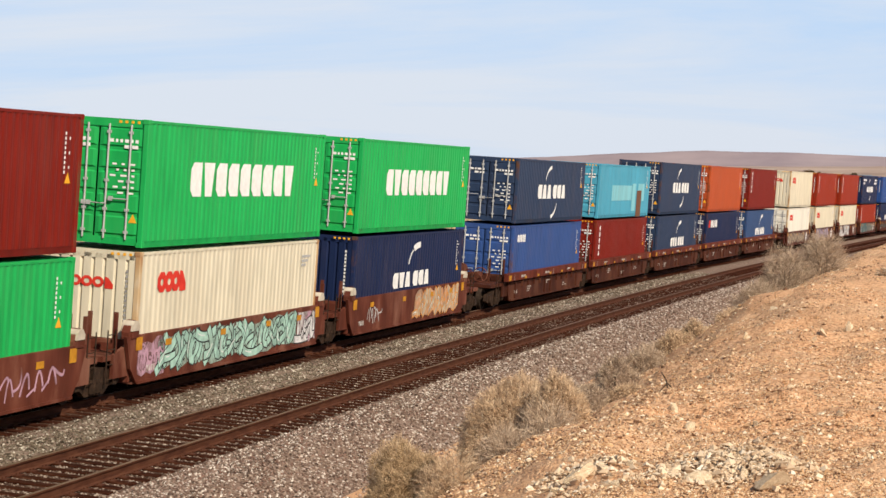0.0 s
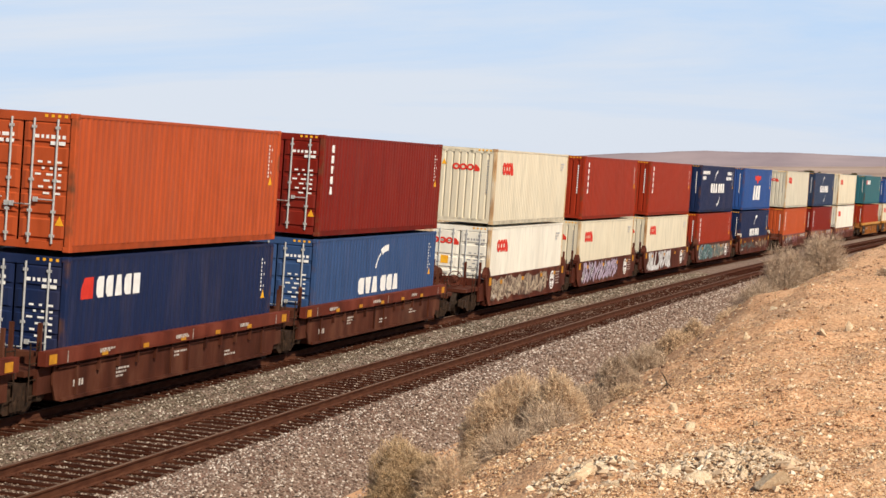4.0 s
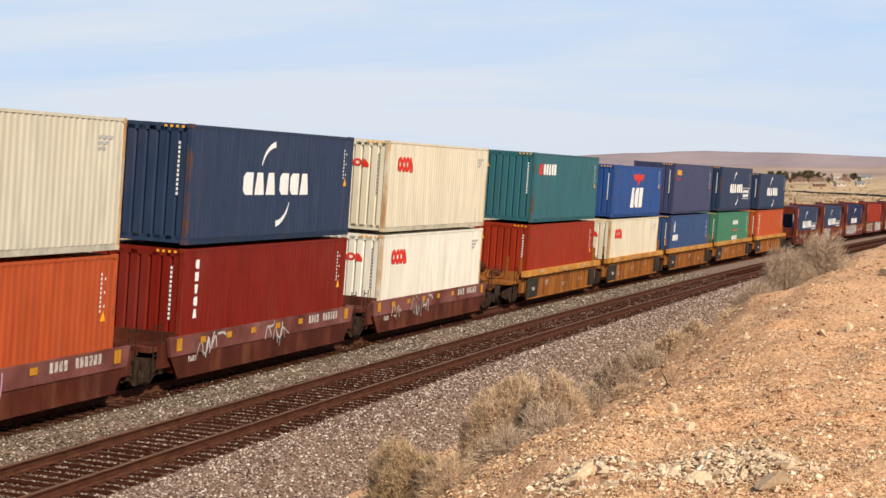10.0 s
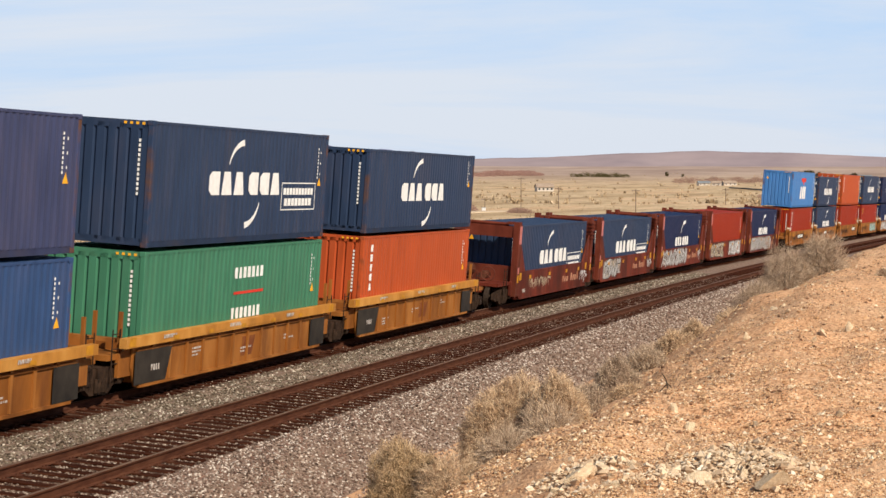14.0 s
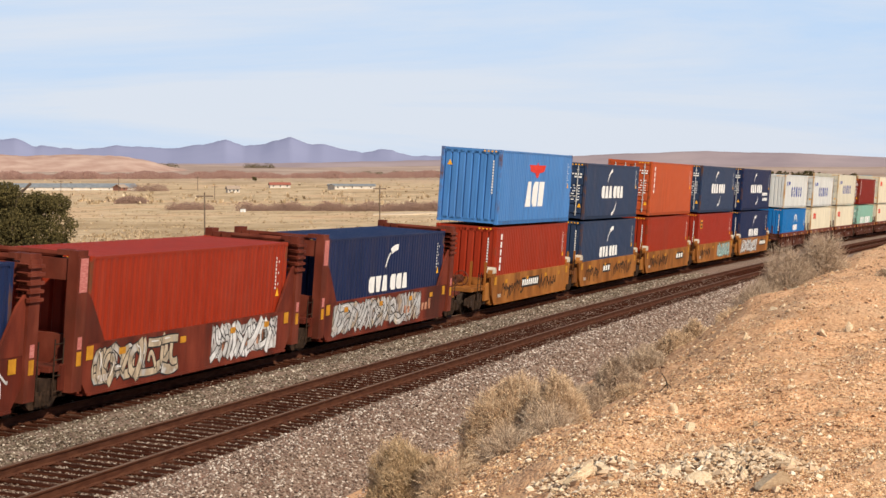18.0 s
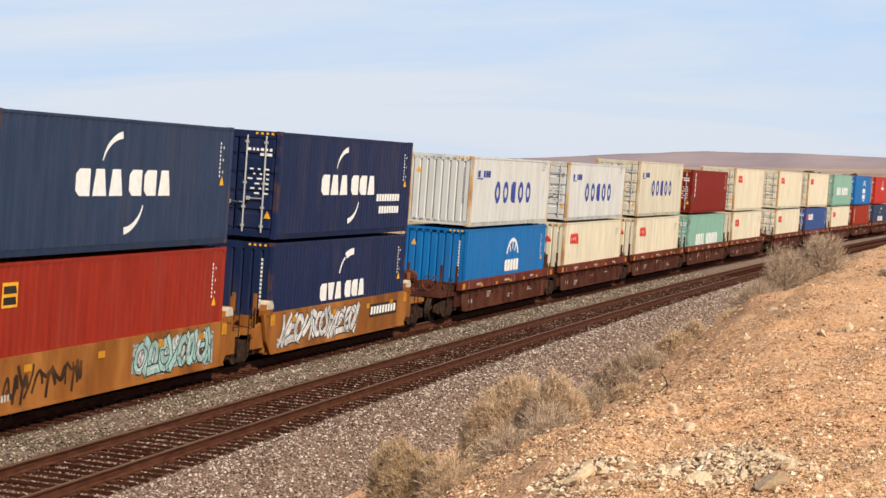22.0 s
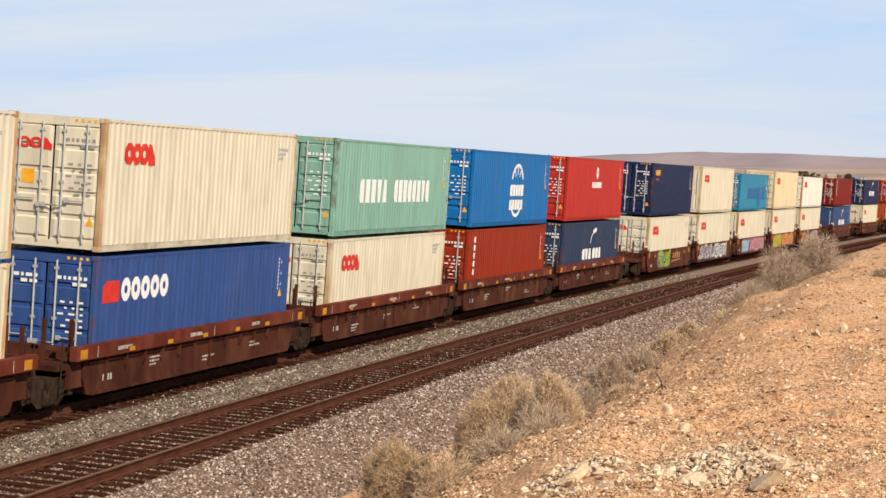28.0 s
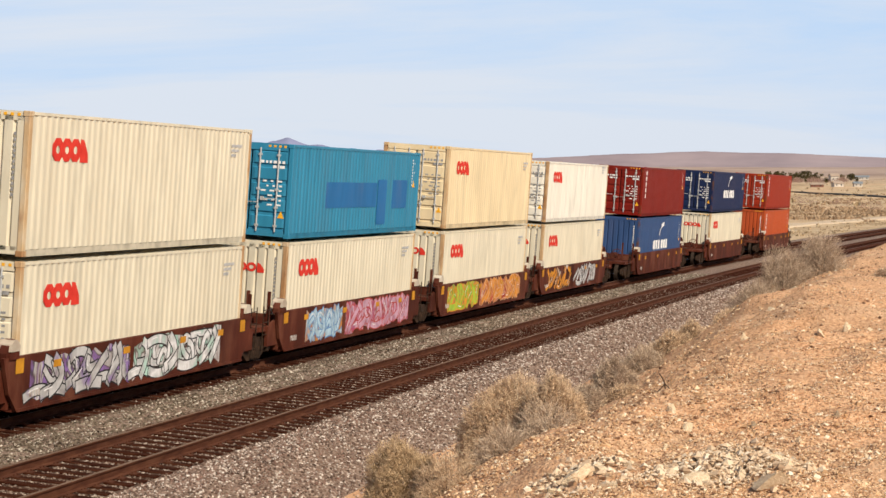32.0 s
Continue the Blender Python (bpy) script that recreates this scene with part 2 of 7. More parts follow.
# ---------------------------------------------------------------- the ground
def waves(x, y, size, seed=0):
    """Cheap smooth noise, about -1 to 1, from a fixed table, blended."""
    rs = np.random.RandomState(seed)
    tab = rs.rand(64, 64) * 2 - 1
    fx, fy = x / size, y / size
    ix, iy = np.floor(fx).astype(int), np.floor(fy).astype(int)
    tx, ty = fx - ix, fy - iy
    tx, ty = tx * tx * (3 - 2 * tx), ty * ty * (3 - 2 * ty)
    g = lambda a, b: tab[(ix + a) % 64, (iy + b) % 64]
    return (g(0, 0) * (1 - tx) + g(1, 0) * tx) * (1 - ty) + (g(0, 1) * (1 - tx) + g(1, 1) * tx) * ty


def ground_z(x, y, fine=True):
    x, y = np.asarray(x, float), np.asarray(y, float)
    u, lat = to_line(x, y)
    near = np.interp(lat, (-30, -9, -6.0, -3.2, 7.0, 8.4, 10.2, 11.2, 14.2, 16.3, 17.2, 21, 28, 45, 120),
                     (-1.7, -1.5, -1.45, -1.0, -1.3, -1.35, -1.25, -1.0, 1.2, 2.55, 2.88, 3.0, 3.2, 3.6, 5.0))
    # the bench on the camera's side is rough, the slope has small gullies
    side = np.clip((lat - 9.5) / 5, 0, 1)
    rough = 0.16 * waves(x, y, 3.1, 1) + 0.09 * waves(x, y, 1.25, 2) + 0.05 * waves(x, y, 0.55, 3)
    z = near + side * rough * np.where(lat > 9, 1.0, 0)
    # loose dirt in small humps and rills on the part of the bank next to the eye
    close = side * np.clip((46 - np.hypot(x, y)) / 20, 0, 1) * np.clip(x / 5, 0, 1)
    z = z + 0.15 * np.clip((u - 22) / 8, 0, 1) * np.clip((70 - u) / 20, 0, 1) * np.clip((lat - 12.5) / 2.5, 0, 1) * np.clip((21 - lat) / 3, 0, 1)
    rill = np.abs(waves(x * 0.6 + y, y - x * 0.4, 0.62, 9))
    z = z + close * (0.045 * waves(x, y, 0.34, 13) + 0.026 * waves(x, y, 0.17, 14) + 0.012 * waves(x, y, 0.09, 15) - 0.05 * np.clip(0.35 - rill, 0, 1))
    z = z + np.where(lat < -7, 0.12 * waves(x, y, 9, 4) + 0.3 * waves(x, y, 45, 5), 0)
    # the plain behind the railway rises slowly to the distant hills
    d = np.hypot(x, y)
    away = np.clip((-lat - 20) / 120, 0, 1)
    far = np.interp(d, (0, 420, 580, 800, 1200, 2000, 3000, 4600), (0, 0.1, 0.3, 2.2, 6.5, 17.5, 34.5, 68.0))
    z = z + away * far * (1 + 0.06 * waves(x, y, 260, 8))
    return z


def axis(marks):
    """Steps along an axis: marks of (place, step)."""
    out = [marks[0][0]]
    ps, ss = [m[0] for m in marks], [m[1] for m in marks]
    while out[-1] < marks[-1][0]:
        out.append(out[-1] + float(np.interp(out[-1], ps, ss)))
    return np.array(out)


sand = material("orange_sandy_gravel", ((0.35, 0.165, 0.08), (0.69, 0.385, 0.205), (0.85, 0.555, 0.335)), rough=0.95, scale=24, detail=9, bump=1.0, bump_scale=48,
                stain=(0.46, 0.25, 0.125), stain_scale=0.45, stain_amount=0.55, spec=0.15)
GX = axis([(-4400, 300), (-400, 60), (-40, 6), (7, 0.5), (9, 0.075), (20, 0.085), (26, 0.12), (36, 0.25), (62, 0.6), (110, 2.5), (400, 12), (1500, 60), (4600, 160)])
GY = axis([(-4000, 300), (-300, 50), (-30, 4), (-3, 0.5), (-0.6, 0.1), (0.2, 0.07), (5, 0.08), (7, 0.22), (12, 0.25), (15, 0.8), (26, 1.0), (60, 3), (300, 12), (1500, 60), (4600, 160)])
_gx, _gy = np.meshgrid(GX, GY)
_P = np.stack([_gx, _gy, ground_z(_gx, _gy)], -1)
ground = tagged(new("ground", grid_mesh("ground", _P, sand)), "dry sandy desert ground with a dirt bank beside the railway", "ground", kind="structure")


# ground colour: orange sand on the bank, pale dry grass on the plain
def plain_material():
    nt = sand.node_tree
    b = nt.nodes["Principled BSDF"]
    old = b.inputs["Base Color"].links[0].from_socket
    at = nt.nodes.new("ShaderNodeAttribute")
    at.attribute_name = "grassland"
    tc = nt.nodes.new("ShaderNodeTexCoord")
    n = nt.nodes.new("ShaderNodeTexNoise")
    mp = nt.nodes.new("ShaderNodeMapping")
    mp.inputs["Scale"].default_value = (0.6, 1, 1)
    n.inputs["Scale"].default_value, n.inputs["Detail"].default_value, n.inputs["Roughness"].default_value = 0.09, 12, 0.78
    nt.links.new(tc.outputs["Object"], mp.inputs["Vector"])
    nt.links.new(mp.outputs["Vector"], n.inputs["Vector"])
    r = nt.nodes.new("ShaderNodeValToRGB")
    el = r.color_ramp.elements
    el[0].position, el[0].color = 0.36, (0.31, 0.218, 0.132, 1)
    el[1].position, el[1].color = 0.62, (0.655, 0.495, 0.335, 1)
    e = el.new(0.47)
    e.color = (0.515, 0.375, 0.24, 1)
    # gravelly brown patches in the orange sand
    g1, g2 = nt.nodes.new("ShaderNodeTexNoise"), nt.nodes.new("ShaderNodeTexNoise")
    g1.inputs["Scale"].default_value, g1.inputs["Detail"].default_value, g1.inputs["Roughness"].default_value = 0.42, 9, 0.7
    g2.inputs["Scale"].default_value, g2.inputs["Detail"].default_value, g2.inputs["Roughness"].default_value = 30, 8, 0.75
    gr, gf = nt.nodes.new("ShaderNodeValToRGB"), nt.nodes.new("ShaderNodeMapRange")
    for k, (p, c) in enumerate(((0.36, (0.24, 0.14, 0.085)), (0.62, (0.82, 0.59, 0.39)))):
        gr.color_ramp.elements[k].position, gr.color_ramp.elements[k].color = p, (*c, 1)
    gr.color_ramp.elements.new(0.48).color = (0.58, 0.37, 0.225, 1)
    for k, v in zip(("From Min", "From Max", "To Min", "To Max"), (0.44, 0.62, 0.0, 0.5)):
        gf.inputs[k].default_value = v
    gm = nt.nodes.new("ShaderNodeMix")
    gm.data_type = "RGBA"
    for g in (g1, g2):
        nt.links.new(tc.outputs["Object"], g.inputs["Vector"])
    nt.links.new(g1.outputs["Fac"], gf.inputs["Value"])
    nt.links.new(g2.outputs["Fac"], gr.inputs["Fac"])
    nt.links.new(gf.outputs["Result"], gm.inputs["Factor"])
    nt.links.new(old, gm.inputs["A"])
    nt.links.new(gr.outputs["Color"], gm.inputs["B"])
    old = gm.outputs["Result"]
    mx = nt.nodes.new("ShaderNodeMix")
    mx.data_type = "RGBA"
    nt.links.new(n.outputs["Fac"], r.inputs["Fac"])
    nt.links.new(at.outputs["Fac"], mx.inputs["Factor"])
    nt.links.new(old, mx.inputs["A"])
    nt.links.new(r.outputs["Color"], mx.inputs["B"])
    bm_, bn, br, bx = nt.nodes.new("ShaderNodeMapping"), nt.nodes.new("ShaderNodeTexNoise"), nt.nodes.new("ShaderNodeValToRGB"), nt.nodes.new("ShaderNodeMix")
    bm_.inputs["Scale"].default_value = (0.35, 1, 1)
    bn.inputs["Scale"].default_value, bn.inputs["Detail"].default_value, bn.inputs["Roughness"].default_value = 0.022, 8, 0.65
    for k, (p, c) in enumerate(((0.38, (0.66, 0.62, 0.52)), (0.62, (1.0, 0.92, 0.84)))):
        br.color_ramp.elements[k].position, br.color_ramp.elements[k].color = p, (*c, 1)
    br.color_ramp.elements.new(0.5).color = (0.96, 0.97, 0.92, 1)
    bx.data_type, bx.blend_type = "RGBA", "MULTIPLY"
    nt.links.new(tc.outputs["Object"], bm_.inputs["Vector"])
    nt.links.new(bm_.outputs["Vector"], bn.inputs["Vector"])
    nt.links.new(bn.outputs["Fac"], br.inputs["Fac"])
    nt.links.new(at.outputs["Fac"], bx.inputs["Factor"])
    nt.links.new(mx.outputs["Result"], bx.inputs["A"])
    nt.links.new(br.outputs["Color"], bx.inputs["B"])
    # distance haze painted into the ground colour: a browner tint on the far plain
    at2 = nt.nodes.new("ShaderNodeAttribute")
    at2.attribute_name = "far_haze_tint"
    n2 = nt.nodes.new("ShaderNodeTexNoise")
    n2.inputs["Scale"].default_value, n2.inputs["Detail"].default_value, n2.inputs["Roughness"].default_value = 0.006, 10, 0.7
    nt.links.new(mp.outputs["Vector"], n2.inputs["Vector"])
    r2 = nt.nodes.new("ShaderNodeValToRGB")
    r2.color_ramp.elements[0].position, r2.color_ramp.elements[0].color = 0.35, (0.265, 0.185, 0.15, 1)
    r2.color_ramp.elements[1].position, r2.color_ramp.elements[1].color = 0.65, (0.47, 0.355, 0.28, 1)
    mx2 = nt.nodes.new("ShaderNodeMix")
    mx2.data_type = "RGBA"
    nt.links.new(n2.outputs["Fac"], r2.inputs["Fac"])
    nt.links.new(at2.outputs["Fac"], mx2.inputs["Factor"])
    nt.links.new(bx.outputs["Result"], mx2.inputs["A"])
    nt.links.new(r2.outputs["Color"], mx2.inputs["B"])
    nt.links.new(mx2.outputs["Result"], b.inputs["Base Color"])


plain_material()
_u, _lat = to_line(_gx, _gy)
_zone = ground.data.attributes.new("grassland", "FLOAT", "POINT")
_zone.data.foreach_set("value", np.clip((-_lat - 4) / 8, 0, 1).ravel())
# haze tint grows with distance from the eye, from 1500 m on
_zone = ground.data.attributes.new("far_haze_tint", "FLOAT", "POINT")
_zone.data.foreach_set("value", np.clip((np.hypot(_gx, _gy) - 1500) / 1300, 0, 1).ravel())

# ---------------------------------------------------------------- ballast and the two tracks
ballast_mat = material("grey_ballast", ((0.085, 0.053, 0.038), (0.205, 0.142, 0.106), (0.37, 0.28, 0.22)), rough=0.95, scale=16, detail=8, bump=1.0, bump_scale=30,
                       stain=(0.30, 0.21, 0.17), stain_scale=0.5, stain_amount=0.5, spec=0.15)
TRACK_2 = (4.48, -0.209)           # the empty track: towards the camera and lower


def bed_z(lat):
    """Top of the ballast bed, canted like the tracks."""
    lat = np.asarray(lat, float)
    flat = np.where(lat < 2.24, -0.215 - 0.0739 * lat, -0.215 - 0.209 - 0.0739 * (lat - 4.48))
    return np.minimum(flat, np.minimum(-0.30 - 0.62 * (lat - 6.3), -0.02 + 0.62 * (lat + 2.6)))


# oily brown ballast along both tracks
def oil_stain():
    nt = ballast_mat.node_tree
    b = nt.nodes["Principled BSDF"]
    old = b.inputs["Base Color"].links[0].from_socket
    at = nt.nodes.new("ShaderNodeAttribute")
    at.attribute_name = "oil"
    mx = nt.nodes.new("ShaderNodeMix")
    mx.data_type = "RGBA"
    mx.inputs["B"].default_value = (0.055, 0.024, 0.013, 1)
    nt.links.new(at.outputs["Fac"], mx.inputs["Factor"])
    nt.links.new(old, mx.inputs["A"])
    nt.links.new(mx.outputs["Result"], b.inputs["Base Color"])


oil_stain()
BU = axis([(-740, 20), (-40, 6), (20, 0.6), (28, 0.35), (70, 0.4), (130, 1.2), (260, 3), (380, 20), (930, 20)])
BL = np.arange(-6.0, 9.01, 0.22)
_bu, _bl = np.meshgrid(BU, BL)
_bx, _by, _ = on_line(_bu, _bl)
_bz = np.maximum(bed_z(_bl), -2.2) + np.clip(1 - abs(_bl - 1.8) / 9, 0, 1) * (0.022 * waves(_bx, _by, 0.7, 6) + 0.02 * waves(_bx, _by, 0.33, 7))
ballast = tagged(new("ballast_bed", grid_mesh("ballast_bed", np.stack([_bx, _by, _bz], -1), ballast_mat)),
                 "crushed grey stone ballast bed under two railway tracks", "ballast", kind="structure")
_oil = ballast.data.attributes.new("oil", "FLOAT", "POINT")
_oil.data.foreach_set("value", np.clip(np.maximum(1.55 - abs(_bl), 1.5 - abs(_bl - TRACK_2[0])) / 0.3, 0, 0.92).ravel())


def rail_profile():
    h = 0.18
    return ((-0.036, 0), (-0.036, -0.03), (-0.012, -0.045), (-0.010, -h + 0.03), (-0.07, -h + 0.012), (-0.07, -h),
            (0.07, -h), (0.07, -h + 0.012), (0.010, -h + 0.03), (0.012, -0.045), (0.036, -0.03), (0.036, 0))


def rail(parent, lat0, z0, side):
    us = np.concatenate([np.arange(-740, 0, 10.0), np.arange(0, 320, 2.0), np.arange(320, 941, 10.0)])
    rows = []
    for (py, pz) in rail_profile():
        ly, lz = side * 0.7535 + py, pz
        lat = -(ly * math.cos(TILT) - lz * math.sin(TILT)) + lat0
        x, y, z = on_line(us, lat, z0 + ly * math.sin(TILT) + lz * math.cos(TILT))
        rows.append(np.stack([x, y, z], -1))
    rows.append(rows[0])
    me = grid_mesh("rail", np.stack(rows), rail_side, False)
    me.materials.append(rail_top)
    n = len(us) - 1
    idx = [0] * len(me.polygons)
    for k in range(n):
        idx[11 * n + k] = 1
    me.polygons.foreach_set("material_index", idx)
    ob = new("rail", me)
    ob.parent = parent


def tie_build(bm):
    box(bm, -0.115, 0.115, -1.3, 1.3, -0.36, -0.18)
    bmesh.ops.bevel(bm, geom=bm.edges[:], offset=0.012, segments=1, affect="EDGES")


def plate_build(bm):
    for s in (-1, 1):
        box(bm, -0.1, 0.1, s * 0.7535 - 0.19, s * 0.7535 + 0.19, -0.183, -0.168)
        for dx in (-0.06, 0.06):
            for dy in (-0.11, 0.11):
                box(bm, dx - 0.012, dx + 0.012, s * 0.7535 + dy - 0.012, s * 0.7535 + dy + 0.012, -0.17, -0.14)


def far_ties(bm_pts, faces, m, rnd):
    c = [(-0.115, -1.3), (0.115, -1.3), (0.115, 1.3), (-0.115, 1.3)]
    i = len(bm_pts)
    for z in (-0.30, -0.18):
        for x, y in c:
            bm_pts.append(tuple(m @ Vector((x, y, z + rnd))))
    faces.extend([(i + 4, i + 5, i + 6, i + 7), (i, i + 1, i + 5, i + 4), (i + 1, i + 2, i + 6, i + 5), (i + 2, i + 3, i + 7, i + 6), (i + 3, i, i + 4, i + 7)])


def railway_track(lat0, z0, first, seed):
    rnd = random.Random(seed)
    tr = tagged(new("railway_track", None), "railway track with rusty rails on dark wooden ties", "railway track", kind="structure")
    for s in (-1, 1):
        rail(tr, lat0, z0, s)
    pts, faces = [], []
    u = -60.0
    while u < 330:
        u += 0.515
        m = line_pose(u + rnd.uniform(-0.03, 0.03), lat0, z0) @ Matrix.Rotation(rnd.uniform(-0.015, 0.015), 4, "Z")
        if first <= u < first + 300 * 0.515:
            t = piece("tie", "tie", tie_build, tie_wood, tr)
            t.matrix_local = m @ Matrix.Translation((0, rnd.uniform(-0.05, 0.05), rnd.uniform(-0.008, 0.004)))
            if u < first + 60:
                p = piece("tie_plates", "tie_plates", plate_build, rail_side, tr)
                p.matrix_local = m
        else:
            far_ties(pts, faces, m, rnd.uniform(-0.008, 0.003))
    me = bpy.data.meshes.new("far_ties")
    me.from_pydata(pts, [], faces)
    me.materials.append(tie_wood)
    ob = tagged(new("far_ties", me), kind="stuff")
    ob.parent = tr
    return tr


railway_track(0.0, 0.0, 30.0, 3)
railway_track(*TRACK_2, 26.0, 4)


# ---------------------------------------------------------------- shipping containers
HL, HW = 6.096, 1.219              # half length, half width
TALL, LOW = 2.896, 2.591
OUT = -HW + 0.007                  # where flat markings lie on the near side


def zigzag(a, b, period, depth):
    """Trapezoid corrugation from a to b: pairs of place and depth."""
    n = max(1, round((b - a) / period))
    p = (b - a) / n
    pts = []
    for k in range(n):
        s = a + k * p
        pts += [(s, 0), (s + 0.28 * p, 0), (s + 0.5 * p, depth), (s + 0.78 * p, depth)]
    return pts + [(b, 0)]


def side_build(h, s):
    def build(bm):
        for z_pair in ((0.15, h - 0.06),):
            prev = None
            for x, d in zigzag(-HL + 0.11, HL - 0.11, 0.278, 0.017):
                y = s * (HW - 0.006 - d)
                cur = [bm.verts.new((x, y, z)) for z in z_pair]
                if prev:
                    bm.faces.new((prev[0], cur[0], cur[1], prev[1]))
                prev = cur
    return build


def front_build(h):
    def build(bm):
        prev = None
        pts, p = [], (2 * HW - 0.2) / 8
        for k in range(8):
            a = -HW + 0.1 + k * p
            pts += [(a, 0), (a + p - 0.10, 0), (a + p - 0.065, 0.045), (a + p - 0.035, 0.045)]
        for y, d in pts + [(HW - 0.1, 0)]:
            cur = [bm.verts.new((-HL + 0.02 + d, y, z)) for z in (0.12, h - 0.1)]
            if prev:
                bm.faces.new((prev[0], cur[0], cur[1], prev[1]))
            prev = cur
    return build


def door_build(h):
    def build(bm):
        # one leaf, pressed into five flat panels
        n, z0, z1 = 5, 0.2, h - 0.2
        p = (z1 - z0) / n
        prof = [(z0, 0.0)]
        for k in range(n):
            a = z0 + k * p
            prof += [(a + 0.06, 0.0), (a + 0.09, -0.03), (a + p - 0.05, -0.03), (a + p - 0.02, 0.0)]
        prof.append((z1, 0.0))
        prev = None
        for z, x in prof:
            cur = [bm.verts.new((x if 0 < j < 3 else 0.0, y, z)) for j, y in enumerate((0.02, 0.12, 1.0, 1.1))]
            if prev:
                for j in range(3):
                    bm.faces.new((prev[j], prev[j + 1], cur[j + 1], cur[j]))
            prev = cur
    return build


def roof_build(h):
    def build(bm):
        prev = None
        for x, d in zigzag(-HL + 0.1, HL - 0.1, 0.42, 0.02):
            cur = [bm.verts.new((x, y, h - 0.012 - d)) for y in (-HW + 0.05, HW - 0.05)]
            if prev:
                bm.faces.new((prev[0], cur[0], cur[1], prev[1]))
            prev = cur
    return build


def post_build(h):
    def build(bm):
        box(bm, 0, 0.14, 0, 0.13, 0.11, h - 0.11)
        bmesh.ops.bevel(bm, geom=bm.edges[:], offset=0.012, segments=1, affect="EDGES")
    return build


def casting_build(bm):
    box(bm, -0.004, 0.174, -0.004, 0.158, 0, 0.118)
    bmesh.ops.bevel(bm, geom=bm.edges[:], offset=0.012, segments=1, affect="EDGES")


def rail_build(z0, z1, t):
    return lambda bm: box(bm, -HL + 0.17, HL - 0.17, 0, t, z0, z1)


def notched(bm, x0, x1, z0, z1, cut, slant=0.0, y=OUT):
    """A plain block of paint with one small notch."""
    w, h = x1 - x0, z1 - z0
    sh = lambda z: slant * (z - z0)
    P = lambda x, z: (x + sh(z), z)
    if cut == 0:
        pts = [P(x0, z0), P(x1, z0), P(x1, z1), P(x0, z1)]
    elif cut == 1:      # corners taken off
        pts = [P(x0 + 0.25 * w, z0), P(x1, z0), P(x1, z1), P(x0 + 0.25 * w, z1), P(x0, z1 - 0.2 * h), P(x0, z0 + 0.2 * h)]
    elif cut == 2:      # narrower above
        pts = [P(x0, z0), P(x1, z0), P(x1 - 0.2 * w, z1), P(x0 + 0.2 * w, z1)]
    else:               # narrower below
        pts = [P(x0 + 0.2 * w, z0), P(x1 - 0.2 * w, z0), P(x1, z1), P(x0, z1)]
    slab(bm, pts, y - 0.003, y)


def row(bm, x0, x1, z0, z1, cuts, gap=0.30, slant=0.0, wide=()):
    n = len(cuts)
    p = (x1 - x0) / n
    for k, c in enumerate(cuts):
        if c >= 0:
            notched(bm, x0 + k * p, x0 + (k + 1 - gap) * p, z0, z1, c, slant)


def arc(bm, cx, cz, r0, r1, a0, a1, n=10, squash=1.0, taper=True, y=OUT):
    """A painted sweep along part of a circle."""
    for k in range(n):
        t0, t1 = k / n, (k + 1) / n
        q = []
        for t, side in ((t0, 0), (t1, 0), (t1, 1), (t0, 1)):
            a = radians(a0 + (a1 - a0) * t)
            mid, half = (r0 + r1) / 2, (r1 - r0) / 2 * (0.15 + 0.85 * t if taper else 1)
            r = mid + (half if side else -half)
            q.append((cx + r * math.cos(a), cz + squash * r * math.sin(a)))
        slab(bm, q, y - 0.003, y)


def sweeps(bm, cx, cz, k=1.0):
    arc(bm, cx - 0.45, cz + 0.26, 1.02 * k, 1.26 * k, 165, 98, 12, 0.68)
    arc(bm, cx - 0.45, cz - 0.31, 1.02 * k, 1.26 * k, -15, -82, 12, 0.68)


def l_nine(bm): row(bm, -3.5, 3.7, 1.16, 1.98, (1, 3, 1, 1, 1, 1, 1, 1, 3), 0.16)
def l_sweep(bm):
    row(bm, -2.6, -0.15, 1.20, 1.78, (1, 2, 2), 0.17)
    row(bm, 0.05, 2.45, 1.20, 1.78, (1, 1, 2), 0.17)
    sweeps(bm, 0.2, 1.5)
def l_sweep_small(bm):
    row(bm, -2.1, -0.1, 1.12, 1.62, (1, 3, 2), gap=0.16)
    row(bm, 0.1, 2.05, 1.12, 1.62, (1, 1, 2), gap=0.16)
    arc(bm, 0.70, 1.74, 1.15, 1.24, 170, 128, 7, 0.62, False)
    arc(bm, 0.70, 1.74, 1.04, 1.36, 124, 88, 7, 0.62, False)
def l_sweep_words(bm):
    l_sweep(bm)
    row(bm, -5.6, -3.2, 2.35, 2.55, (0,) * 9, 0.2)
    row(bm, -5.6, -4.4, 2.02, 2.22, (0,) * 5, 0.2)
    row(bm, 3.3, 4.9, 2.35, 2.55, (0,) * 6, 0.2)
    row(bm, 2.9, 4.9, 2.02, 2.22, (0,) * 7, 0.2)
def l_sweep_box(bm):
    l_sweep(bm)
    for z in (0.78, 1.5):
        slab(bm, [(2.5, z), (5.2, z), (5.2, z + 0.03), (2.5, z + 0.03)], OUT - 0.003, OUT)
    for x in (2.5, 5.17):
        slab(bm, [(x, 0.81), (x + 0.03, 0.81), (x + 0.03, 1.5), (x, 1.5)], OUT - 0.003, OUT)
    row(bm, 2.65, 5.05, 1.2, 1.38, (0,) * 10, 0.2)
    row(bm, 2.75, 4.95, 0.9, 1.1, (0,) * 8, 0.2)
